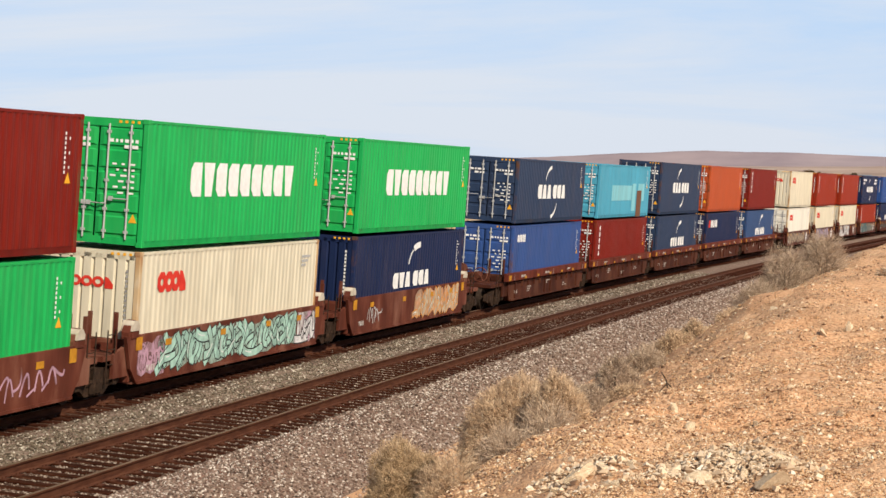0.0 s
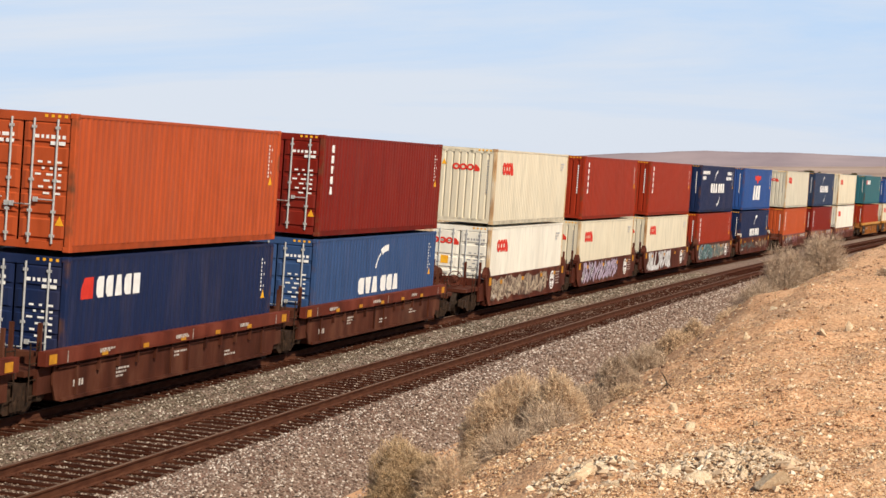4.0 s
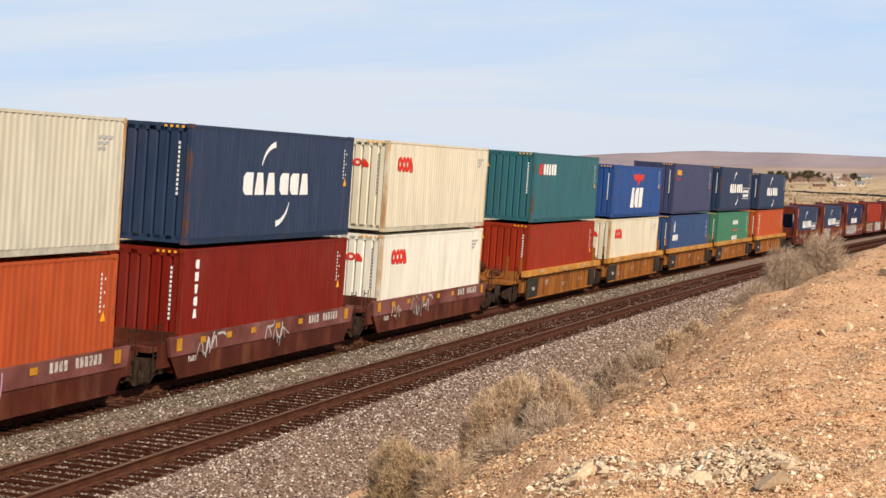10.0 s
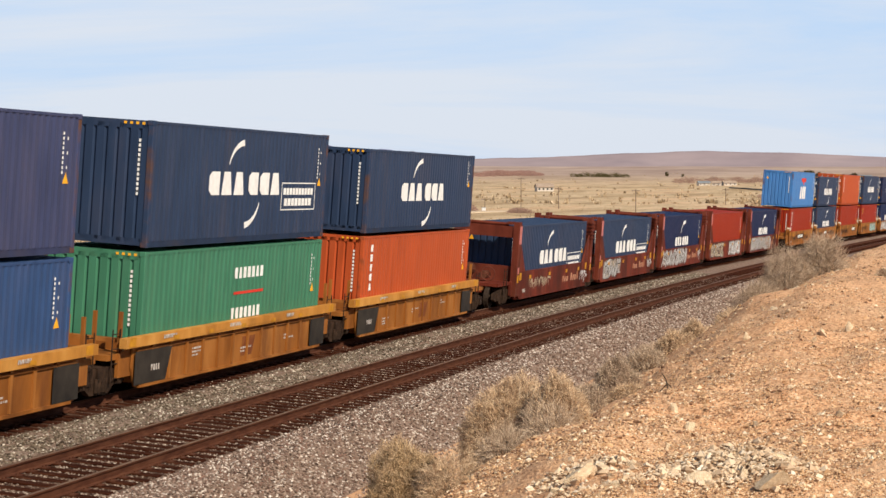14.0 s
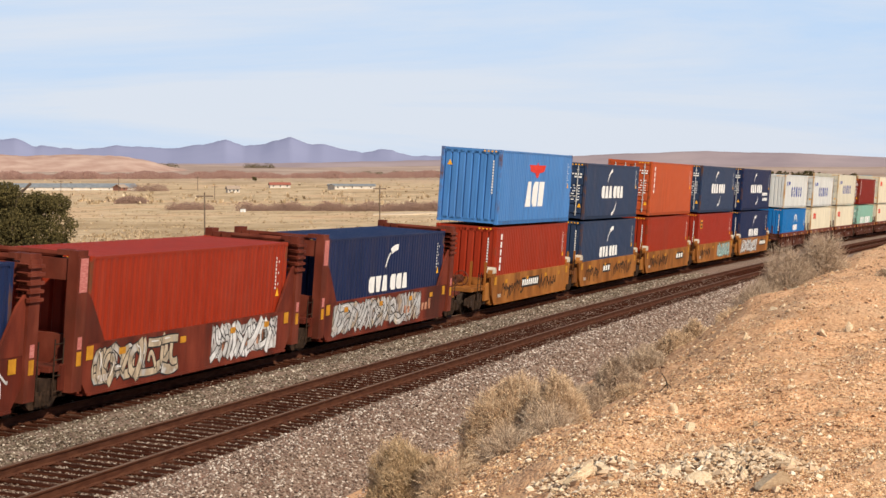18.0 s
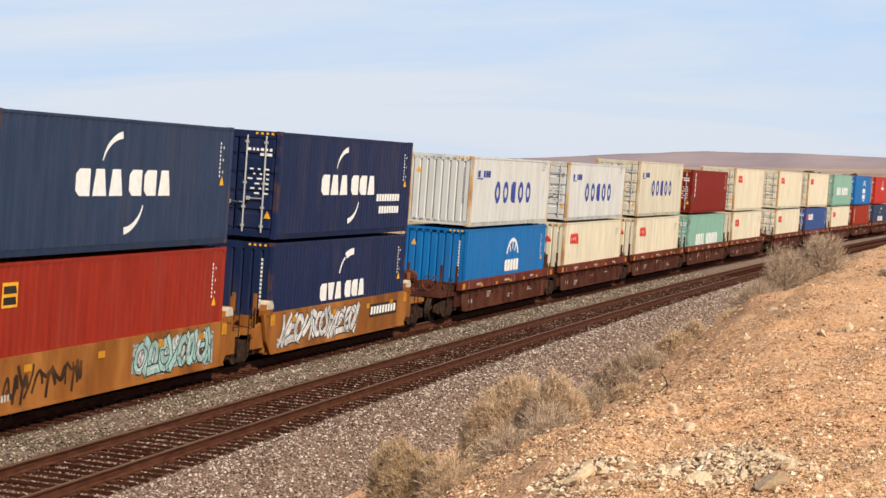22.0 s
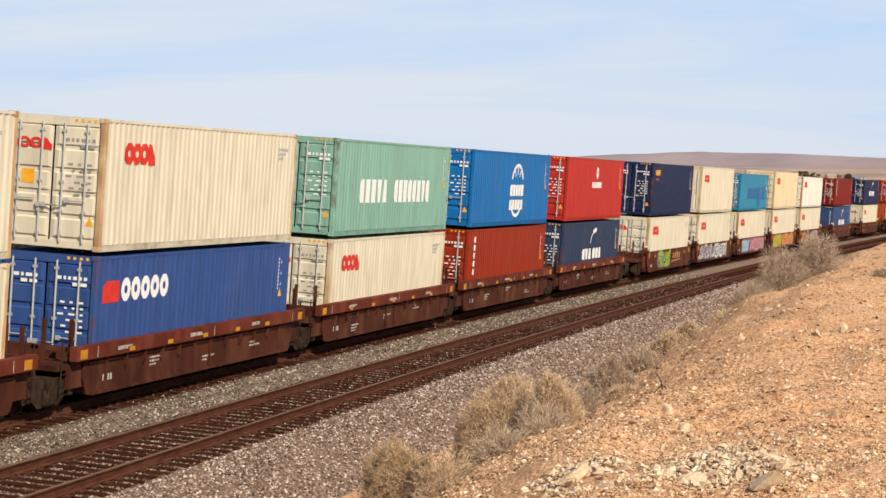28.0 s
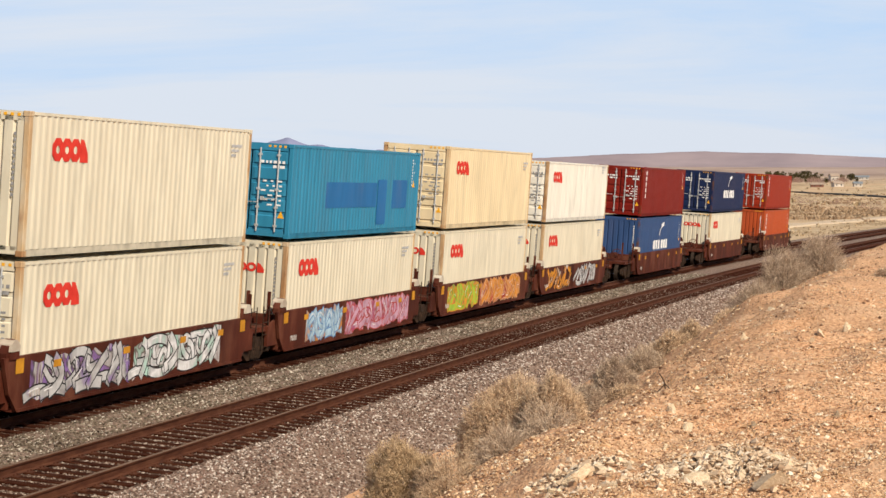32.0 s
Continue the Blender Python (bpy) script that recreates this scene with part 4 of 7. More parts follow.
SPRAY = {"mint": (0.40, 0.62, 0.52), "silver": (0.52, 0.51, 0.50), "white": (0.72, 0.71, 0.70), "pink": (0.55, 0.33, 0.42), "violet": (0.25, 0.14, 0.40), "orange": (0.66, 0.26, 0.03),
         "black": (0.02, 0.02, 0.022), "tan": (0.52, 0.42, 0.30), "aqua": (0.36, 0.56, 0.53), "blue": (0.10, 0.22, 0.42), "green": (0.35, 0.55, 0.05), "red": (0.42, 0.05, 0.04),
         "peach": (0.62, 0.34, 0.20), "magenta": (0.45, 0.08, 0.18), "teal_dark": (0.10, 0.20, 0.20), "olive": (0.055, 0.045, 0.03), "lilac": (0.50, 0.40, 0.52), "rust": (0.16, 0.07, 0.05), "pale_blue": (0.42, 0.58, 0.68)}
SPRAY_MAT = {k: material("spray_" + k, (tint(c, 0.8), c, tint(c, 1.1)), rough=0.6, scale=3, stain=(0.12, 0.06, 0.04), stain_amount=0.3) for k, c in SPRAY.items()}


def spray_material(fill, ink, edge):
    """Swirls of several sprayed colours with thin outlines, worn so that the car's paint shows through."""
    m = bpy.data.materials.new("sprayed_" + "_".join((fill, ink, edge)))
    m.use_nodes = True
    nt = m.node_tree
    b = nt.nodes["Principled BSDF"]
    b.inputs["Roughness"].default_value = 0.65
    tc, mp, n = nt.nodes.new("ShaderNodeTexCoord"), nt.nodes.new("ShaderNodeMapping"), nt.nodes.new("ShaderNodeTexNoise")
    oi, ad = nt.nodes.new("ShaderNodeObjectInfo"), nt.nodes.new("ShaderNodeVectorMath")
    mp.inputs["Scale"].default_value = (1.0, 1.0, 0.8)
    mp.inputs["Rotation"].default_value = (0, 0.35, 0)
    n.inputs["Scale"].default_value, n.inputs["Detail"].default_value, n.inputs["Distortion"].default_value = 1.15, 2.0, 1.3
    sc = nt.nodes.new("ShaderNodeVectorMath")
    sc.operation, sc.inputs[1].default_value = "SCALE", (0, 0, 0)
    cb, mu = nt.nodes.new("ShaderNodeCombineXYZ"), nt.nodes.new("ShaderNodeMath")
    mu.operation, mu.inputs[1].default_value = "MULTIPLY", 60.0
    nt.links.new(oi.outputs["Random"], mu.inputs[0])
    nt.links.new(mu.outputs[0], cb.inputs[1])
    nt.links.new(tc.outputs["Object"], mp.inputs["Vector"])
    nt.links.new(mp.outputs["Vector"], ad.inputs[0])
    nt.links.new(cb.outputs[0], ad.inputs[1])
    nt.links.new(ad.outputs[0], n.inputs["Vector"])
    base = (0.075, 0.022, 0.014)
    f, i, e = (SPRAY[k] if k else base for k in (fill, ink, edge))
    r = nt.nodes.new("ShaderNodeValToRGB")
    el = r.color_ramp.elements
    stops = ((0.0, base), (0.30, base), (0.32, i), (0.36, e), (0.40, f), (0.46, tint(f, 0.8)), (0.475, e), (0.50, i), (0.56, tint(i, 0.85)), (0.575, e), (0.60, f), (0.66, tint(i, 1.1)), (0.70, base))
    while len(el) < len(stops):
        el.new(0.5)
    for k, (p, c) in enumerate(stops):
        el[k].position, el[k].color = p, (*c, 1)
    n2 = nt.nodes.new("ShaderNodeTexNoise")
    n2.inputs["Scale"].default_value, n2.inputs["Detail"].default_value = 3.5, 7
    r2 = nt.nodes.new("ShaderNodeValToRGB")
    r2.color_ramp.elements[0].position, r2.color_ramp.elements[0].color = 0.38, (0.04, 0.04, 0.04, 1)
    r2.color_ramp.elements[1].position, r2.color_ramp.elements[1].color = 0.70, (0.7, 0.7, 0.7, 1)
    mx = nt.nodes.new("ShaderNodeMix")
    mx.data_type = "RGBA"
    mx.inputs["B"].default_value = (0.11, 0.045, 0.028, 1)
    nt.links.new(n.outputs["Fac"], r.inputs["Fac"])
    nt.links.new(ad.outputs[0], n2.inputs["Vector"])
    nt.links.new(n2.outputs["Fac"], r2.inputs["Fac"])
    nt.links.new(r2.outputs["Color"], mx.inputs["Factor"])
    nt.links.new(r.outputs["Color"], mx.inputs["A"])
    nt.links.new(mx.outputs["Result"], b.inputs["Base Color"])
    return m


_sprayed, _blends = {}, {}
spray_faded = material("faded_black_spray", ((0.10, 0.045, 0.018), (0.045, 0.022, 0.012), (0.025, 0.014, 0.01)), rough=0.7, scale=2.5)


def blended(fill, ink):
    """Sprayed colour that fades into a second one along the shapes."""
    if (fill, ink) not in _blends:
        a, b = SPRAY[ink], SPRAY[fill or "silver"]
        _blends[fill, ink] = material("blended_" + ink + "_" + (fill or "silver"), (tint(b, 0.75), tint(a, 0.75), a, tint(a, 0.6), tint(b, 1.05)), rough=0.65, scale=1.3, detail=3, stain=(0.14, 0.07, 0.05), stain_scale=2.5, stain_amount=0.45, vary=1)
    return _blends[fill, ink]


def cloud_shape(seed, x0, x1, z0, z1):
    """The uneven filled ground under sprayed strokes."""
    def build(bm):
        r = random.Random(seed)
        n = max(6, int((x1 - x0) / 0.35))
        top = [(x0 + (x1 - x0) * k / n, z1 - r.uniform(0, 0.22) * (z1 - z0)) for k in range(n + 1)]
        low = [(x0 + (x1 - x0) * k / n, z0 + r.uniform(0, 0.22) * (z1 - z0)) for k in range(n + 1)]
        for k in range(n):
            q = (low[k], low[k + 1], top[k + 1], top[k])
            bm.faces.new([bm.verts.new((x, -1.3045, z)) for x, z in q])
    return build


def graffiti(car, tags, seed):
    """tags: (from, to, ground colour or '', stroke colour, edge colour or ''), in metres along the side."""
    for j, (x0, x1, fill, ink, edge) in enumerate(tags):
        key = ("graffiti", seed, j)
        q = seed * 7 + j
        words = f"sprayed {(fill or ink).replace('_', ' ')} graffiti"
        if fill:
            mix = (fill, ink, edge)
            if mix not in _sprayed:
                _sprayed[mix] = spray_material(*mix)
            piece("graffiti", key + ("f",), cloud_shape(q, x0, x1, 0.33, 1.33), _sprayed[mix], car, label=words)
        if edge:
            for layer, m in ((0, SPRAY_MAT[edge]), (1, blended(fill, ink)), (2, SPRAY_MAT["white"])):
                piece("graffiti", key + (layer,), piece_layer(q, x0 + 0.15, x1 - 0.1, 0.42, 1.24, layer), m, car, label=words if layer == 1 else "")
        else:
            m = spray_faded if ink == "black" else blended("rust", ink)
            piece("graffiti", key + ("i",), scrawl(q, x0, x1, 0.42, 1.22, 0.05 if ink == "black" else 0.032), m, car, label=f"sprayed {ink.replace('_', ' ')} scrawl")


def sill_a(bm, s):
    y0, y1 = (-1.30, -1.22) if s < 0 else (1.22, 1.30)
    slab(bm, [(-6.45, 0.62), (-6.1, 0.27), (6.1, 0.27), (6.45, 0.62), (6.75, 1.36), (-6.75, 1.36)], y0, y1)
    yo = y0 - 0.04 if s < 0 else y1
    box(bm, -6.1, 6.1, yo, yo + 0.04, 0.25, 0.31)


def sill_n_band(bm, s):
    # the upper band of a low-sided car, standing a little proud of the lower plate
    y0, y1 = (-1.30, -1.22) if s < 0 else (1.22, 1.30)
    slab(bm, [(-6.72, 0.70), (6.72, 0.70), (6.85, 1.16), (-6.85, 1.16)], y0, y1)


def sill_n_plate(bm, s):
    y0, y1 = (-1.275, -1.215) if s < 0 else (1.215, 1.275)
    slab(bm, [(-6.5, 0.50), (-6.2, 0.17), (6.2, 0.17), (6.5, 0.50), (6.7, 0.698), (-6.7, 0.698)], y0, y1)
    yo = y0 - 0.03 if s < 0 else y1
    box(bm, -6.2, 6.2, yo, yo + 0.03, 0.15, 0.20)


# ribbed sides: foot of the plate, foot of the chord, top of the chord
RIBBED = {"b": (0.25, 1.06, 1.36), "k": (0.16, 1.12, 1.345)}


def sill_b_panel(bm, s, kind):
    foot, low, _ = RIBBED[kind]
    y0, y1 = (-1.26, -1.22) if s < 0 else (1.22, 1.26)
    slab(bm, [(-6.55, 0.62), (-6.38, foot + 0.03), (-6.2, foot), (6.2, foot), (6.38, foot + 0.03), (6.55, 0.62), (6.55, low - 0.003), (-6.55, low - 0.003)], y0, y1)
    yo = y0 - 0.05 if s < 0 else y1
    box(bm, -6.2, 6.2, yo, yo + 0.05, foot - 0.008, foot + 0.06)
    # the ledge under the chord
    box(bm, -6.4, 6.4, yo, yo + 0.05, low - 0.12, low - 0.08)


def sill_b_chord(bm, s, kind):
    _, low, top = RIBBED[kind]
    y0, y1 = (-1.40, -1.22) if s < 0 else (1.22, 1.40)
    box(bm, -7.2, 7.2, y0, y1, low, top)
    # thicker cover plate in the middle of the chord
    yo = y0 - 0.012 if s < 0 else y1
    box(bm, -2.6, 2.6, yo, yo + 0.012, low + 0.05, top - 0.02)


def stake(bm, kind):
    foot, low, _ = RIBBED[kind]
    slab(bm, [(-0.03, foot + 0.07), (0.03, foot + 0.07), (0.06, low - 0.005), (-0.06, low - 0.005)], -1.31, -1.262)


def stub(bm, kind):
    low = RIBBED[kind][1]
    slab(bm, [(-0.035, low - 0.3), (0.035, low - 0.3), (0.035, low - 0.005), (-0.035, low - 0.005)], -1.34, -1.262)


def chord_tick(bm):
    slab(bm, [(0, 0.02), (0.03, 0.02), (0.03, 0.26), (0, 0.26)], -0.003, 0)


def end_deck(bm, reach):
    box(bm, -reach, -6.2, -1.15, 1.15, 0.86, 0.98)
    box(bm, -reach, -6.3, -0.45, 0.45, 0.60, 0.86)
    slab(bm, [(-7.15, 0.45), (-6.35, 0.45), (-6.35, 1.2), (-7.15, 0.98)], -1.2, -1.12)
    slab(bm, [(-7.15, 0.45), (-6.35, 0.45), (-6.35, 1.2), (-7.15, 0.98)], 1.12, 1.2)
    box(bm, -6.36, -6.25, -1.2, 1.2, 0.3, 1.25)


def well_floor(bm):
    for k in range(9):
        x = -6.0 + 1.5 * k
        box(bm, x - 0.15, x + 0.15, -1.215, 1.215, 0.24, 0.35)


def tank_build(bm):
    rod(bm, (-8.3, 0.55, 1.4), (-7.1, 0.55, 1.4), 0.26, 12)
    rod(bm, (-8.15, -0.3, 1.25), (-7.5, -0.3, 1.25), 0.16, 10)


def handwheel_build(bm):
    for k in range(14):
        a, b = 2 * math.pi * k / 14, 2 * math.pi * (k + 1) / 14
        rod(bm, (0, 0.28 * math.cos(a), 0.28 * math.sin(a)), (0, 0.28 * math.cos(b), 0.28 * math.sin(b)), 0.018, 4)
    for a in (0, 2.1, 4.2):
        rod(bm, (0, 0, 0), (0, 0.28 * math.cos(a), 0.28 * math.sin(a)), 0.014, 4)


KINDS = {"a": ("brown", car_brown, "smooth brown steel"), "y": ("yellow", car_yellow, "smooth faded yellow steel"), "b": ("ribbed_brown", car_dark, "ribbed brown steel"),
         "r": ("rust_red", car_rust, "smooth rust-red steel"), "n": ("low_brown", car_brown, "faded low-sided brown steel"),
         "k": ("ribbed_yellow", car_yellow, "ribbed weathered yellow steel"), "c": ("red", car_red, "faded red steel, high-ended")}


def name_plate(car, x0, x1, bars):
    p = piece("name_plate", ("name_plate", x0, x1), lambda bm: slab(bm, [(x0, 0.72), (x1, 0.72), (x1, 1.12), (x0, 1.12)], -1.312, -1.3095), car_black, car, label="black painted plate")
    w = (x1 - x0 - 0.16) / bars
    for k in range(bars):
        a = x0 + 0.08 + k * w
        piece("bar", ("plate_bar", x0, k), lambda bm: slab(bm, [(a, 0.80), (a + 0.68 * w, 0.80), (a + 0.74 * w, 1.04), (a + 0.06 * w, 1.04)], -1.3155, -1.313), mark_white, p)


mark_gold = material("faded_gold_marking", ((0.30, 0.15, 0.05), (0.42, 0.22, 0.07)), rough=0.6, scale=5)


def l_gold(bm):
    y = -1.3065
    for k in range(4):
        x = 0.9 + 0.62 * k
        slab(bm, [(x, 0.80), (x + 0.46, 0.80), (x + 0.52, 1.12), (x + 0.08, 1.12)], y - 0.003, y)
    slab(bm, [(0.6, 0.58), (3.5, 0.66), (3.6, 0.72), (0.8, 0.70)], y - 0.003, y)


PLATES = {26: (-1.9, 1.0, 8), 27: (-1.5, 0.2, 3), 28: (2.2, 4.5, 3), 30: (2.4, 5.2, 9)}


stencil_paint = material("worn_white_stencil", ((0.16, 0.10, 0.07), (0.45, 0.40, 0.36), (0.62, 0.58, 0.54)), rough=0.7, scale=7)


def stencil(q, size=1.0):
    """A few short rows of small painted bars."""
    def build(bm):
        r = random.Random(q)
        for k in range(r.choice((2, 3, 4)) if size == 1 else 2):
            x = 0
            for _ in range(r.choice((3, 5, 6))):
                w = r.uniform(0.04, 0.14)
                slab(bm, [(x, -0.085 * k * size), (x + w, -0.085 * k * size), (x + w, -0.085 * k * size + 0.045), (x, -0.085 * k * size + 0.045)], -0.003, 0)
                x += w + 0.035
    return build


def roundel_build(bm):
    """A broad ring round a disc that is cut by a dark cross."""
    arc(bm, 0, 0.8, 0.33, 0.40, 0, 360, 20, 1, False, -1.306)
    for a in (0, 90, 180, 270):
        arc(bm, 0, 0.8, 0.10, 0.29, a + 12, a + 78, 6, 1, False, -1.306)


# guide caps: a paler colour than the guides they sit on
pale_cap = material("pale_guide_cap", ((0.42, 0.36, 0.28), (0.58, 0.51, 0.41)), rough=0.8, scale=4, stain=(0.2, 0.1, 0.06), vary=1)
spray_dark_red = material("faded_dark_red_emblem", ((0.12, 0.035, 0.015), (0.18, 0.055, 0.02), (0.26, 0.10, 0.025)), rough=0.7, scale=2.5)
car_pink = material("faded_pink_car_paint", ((0.10, 0.026, 0.018), (0.19, 0.068, 0.058), (0.25, 0.11, 0.098)), rough=0.75, scale=1.0, detail=7, stretch=(0.6, 1, 0.8), stain=(0.07, 0.022, 0.013), stain_scale=0.9,
                    stain_amount=0.85, bump=0.2, bump_scale=12, vary=1)


def well_car(kind, first, last, tags=(), seed=0, roundel=False):
    """One unit of an articulated well car; the truck under its leading end belongs to it."""
    name, mat, words = KINDS[kind]
    what = "with sprayed graffiti" if tags else "with small yellow reflectors"
    c = tagged(new("well_car", None), f"{words} well car {what}", "railway car", "well cars of the train")
    ribbed = kind in "bk"
    if ribbed:
        foot, low, top = RIBBED[kind]
        for s in (-1, 1):
            panel = piece("side_sill", ("sill_b", name, s), lambda bm, s=s: sill_b_panel(bm, s, kind), mat, c)
            piece("top_chord", ("chord_b", name, s), lambda bm, s=s: sill_b_chord(bm, s, kind), car_chord if kind == "k" else car_rail, c)
            for k in range(12):
                full = kind == "k" or k in (0, 5, 6, 11)
                st = piece("stake", ("stake", name, full), lambda bm: (stake if full else stub)(bm, kind), mat, panel, at=(-5.5 + k * 1.0, 0, 0))
                if s > 0:
                    st.rotation_euler = (0, 0, math.pi)
        for q in range(3):
            piece("marking", ("stencil", q), stencil(q), stencil_paint, c, at=(-3.9 + 3.2 * q + 0.4 * (seed % 3), -1.264, 0.55 + 0.12 * ((seed + q) % 3)), label="small white stencilled bars")
            piece("marking", ("chord_stencil", q), stencil(q + 5, 0.5), stencil_paint, c, at=(-5.2 + 4.1 * q + 0.5 * (seed % 2), -1.416, low + 0.14), label="small white stencilled bars")
        for x in (-6.25, 0.4, 6.1):
            if kind == "b":
                piece("marking", "chord_tick", chord_tick, stencil_paint, c, at=(x, -1.416, low), label="upright white tick")
        for k in range(5):
            piece("reflector", "reflector", plate(0.3, 0.10), reflector_paint, c, at=(-4.6 + 2.15 * k, -1.416, low + 0.03))
        for x in (-7.05, 6.6):
            piece("reflector", "reflector_big", plate(0.34, 0.2), reflector_paint, c, at=(x, -1.403, low + 0.03))
        if kind == "k":
            for x0, x1 in ((-6.5, -4.75), (5.3, 6.5)):
                piece("end_panel", ("end_panel", x0), lambda bm, x0=x0, x1=x1: slab(bm, [(x0, foot + 0.07), (x1, foot + 0.07), (x1 + (0.3 if x0 < 0 else 0), low - 0.13), (x0, low - 0.13)], -1.3125, -1.3105), car_black, c, label="black-painted end panel")
            piece("logo", "faded_emblem", lambda bm: [slab(bm, [(a, 0.36), (a + 0.28, 0.36), (a + 0.5, 0.86), (a + 0.1, 0.86)], -1.264, -1.261) for a in (0.12, 0.62)], spray_dark_red, c, label="faded dark red emblem")
    elif kind == "n":
        for s in (-1, 1):
            piece("side_sill", ("sill_n", s), lambda bm, s=s: sill_n_plate(bm, s), mat, c)
            piece("top_band", ("band_n", s), lambda bm, s=s: sill_n_band(bm, s), car_pink, c, label="sun-faded pinkish upper band")
        for x in (-6.45, -5.0, -3.3, -1.6, 0.2, 2.0, 6.0):
            end = abs(x) > 5.5
            piece("reflector", "reflector_square" if end else "reflector_small", plate(0.33, 0.30) if end else plate(0.34, 0.15), reflector_paint, c, at=(x, -1.314, 0.82 if end else 0.92))
        piece("marking", "long_number", lambda bm: [slab(bm, [(a, 0.88), (a + 0.15, 0.88), (a + 0.15, 1.1), (a, 1.1)], -1.306, -1.303) for a in (2.9, 3.12, 3.34, 3.56, 4.1, 4.32, 4.54, 4.76, 4.98, 5.2)], stencil_paint, c, label="row of white painted bars")
    else:
        for s in (-1, 1):
            piece("side_sill", ("sill_a", name, s), lambda bm, s=s: sill_a(bm, s), mat, c)
            if kind != "c":
                for x in (-6.35, 6.35):
                    ear = piece("guide", ("guide", name), ear_build, mat, c, at=(x, s * 1.2, 0))
                    if not roundel:
                        piece("guide_cap", "guide_cap", ear_cap, pale_cap, ear, label="pale guide cap")
        for x in (-6.25, -4.6, -1.2, 2.0, 4.4, 5.9):
            piece("reflector", "reflector_small" if abs(x) < 5.8 else "reflector_square", plate(0.34, 0.15) if abs(x) < 5.8 else plate(0.33, 0.30), reflector_paint, c, at=(x, -1.314, 1.02))
        if roundel:
            piece("logo", "roundel", roundel_build, mark_white, c, at=(4.2, 0, 0), label="round white emblem")
            piece("marking", "roundel_bars", lambda bm: [slab(bm, [(4.8, 1.1 - 0.12 * k), (5.55 - 0.1 * (k % 2), 1.1 - 0.12 * k), (5.55 - 0.1 * (k % 2), 1.13 - 0.12 * k), (4.8, 1.13 - 0.12 * k)], -1.309, -1.306) for k in range(5)], stencil_paint, c)
    depth = {"b": 1.264, "k": 1.3145, "n": 1.278}.get(kind, 1.309)
    piece("marking", ("car_marking", kind), lambda bm: [slab(bm, [(-5.6 + 0.13 * k, 0.50), (-5.52 + 0.13 * k, 0.50), (-5.52 + 0.13 * k, 0.64), (-5.6 + 0.13 * k, 0.64)], -depth, 0.0025 - depth) for k in range(4)], stencil_paint, c)
    piece("floor_beams", ("floor_beams", name), well_floor, mat, c)
    if kind == "c":
        for x, d in ((-6.75, 1), (6.75, -1)):
            wall = piece("end_bulkhead", ("bulkhead", d), lambda bm, d=d: bulkhead(bm, d), car_rail, c, at=(x, 0, 0), label="tall rust-red end bulkhead")
            piece("reflector", "reflector_post", plate(0.22, 0.3), reflector_paint, wall, at=(-0.1, -1.375, 0.95))
            piece("placard", "placard_red", plate(0.2, 0.26), placard_pink, wall, at=(-0.09, -1.375, 1.3))
            if d > 0:
                p = piece("placard", "placard", plate(0.36, 0.72), placard_pink, wall, at=(-0.16, -1.375, 2.5), label="faded pink placard with rows of small bars")
        piece("marking", "side_bars", lambda bm: [slab(bm, [(a, 0.62), (a + 0.24, 0.62), (a + 0.27, 0.62 + z), (a + 0.03, 0.62 + z)], -1.306, -1.303) for a, z in ((1.5, 0.26), (1.9, 0.22), (2.3, 0.22), (3.1, 0.34), (3.5, 0.24), (3.9, 0.24), (4.3, 0.36))], faded_peach, c, label="row of faded peach bars")
        for s in (-1, 1):
            for d in (-1, 1):
                piece("gusset", ("gusset", s, d), lambda bm, s=s, d=d: slab(bm, [(d * 6.5, 1.36), (d * 5.35, 1.36), (d * 6.15, 2.35), (d * 6.5, 2.6)], s * 1.28 - 0.03, s * 1.28 + 0.03), mat, c)
    for d, at_end in ((-1, first), (1, last)):
        reach = 8.9 if at_end else 7.62
        deck = piece("end_platform", ("end_platform", name, at_end, d), lambda bm, d=d, reach=reach: (end_deck(bm, reach), bm.transform(Matrix.Diagonal((-d, 1, 1, 1)))), mat, c)
        if kind not in "cn":
            for y in (-1.12, -0.62, 0.62, 1.12):
                piece("post", ("post", name), post_stub, mat, deck, at=(d * (6.98 if abs(y) > 1 else 7.25), y, 0))
            piece("cross_bar", ("cross_bar", name), lambda bm: box(bm, -0.05, 0.05, -1.12, 1.12, 1.22, 1.30), mat, deck, at=(d * 6.9, 0, 0))
        for s in (-1, 1):
            piece("ladder", "ladder", ladder_build, grime, deck, at=(d * (7.25 if not at_end else 7.9) - 0.2, s * 1.17, 0))
        if at_end:
            cp = piece("coupler", "coupler", coupler_build, grime, c, at=(d * 8.7, 0, 0), turn=(0, 0, 0 if d < 0 else math.pi))
            piece("brake_tank", ("brake_tank", d), lambda bm, d=d: (tank_build(bm), bm.transform(Matrix.Diagonal((-d, 1, 1, 1)))), mat, c)
            piece("hand_brake", "hand_brake", handwheel_build, mat, c, at=(d * 8.85, -0.7, 1.35))
    bogie(c, -7.825)
    if last:
        bogie(c, 7.825)
    graffiti(c, tags, seed)
    return c


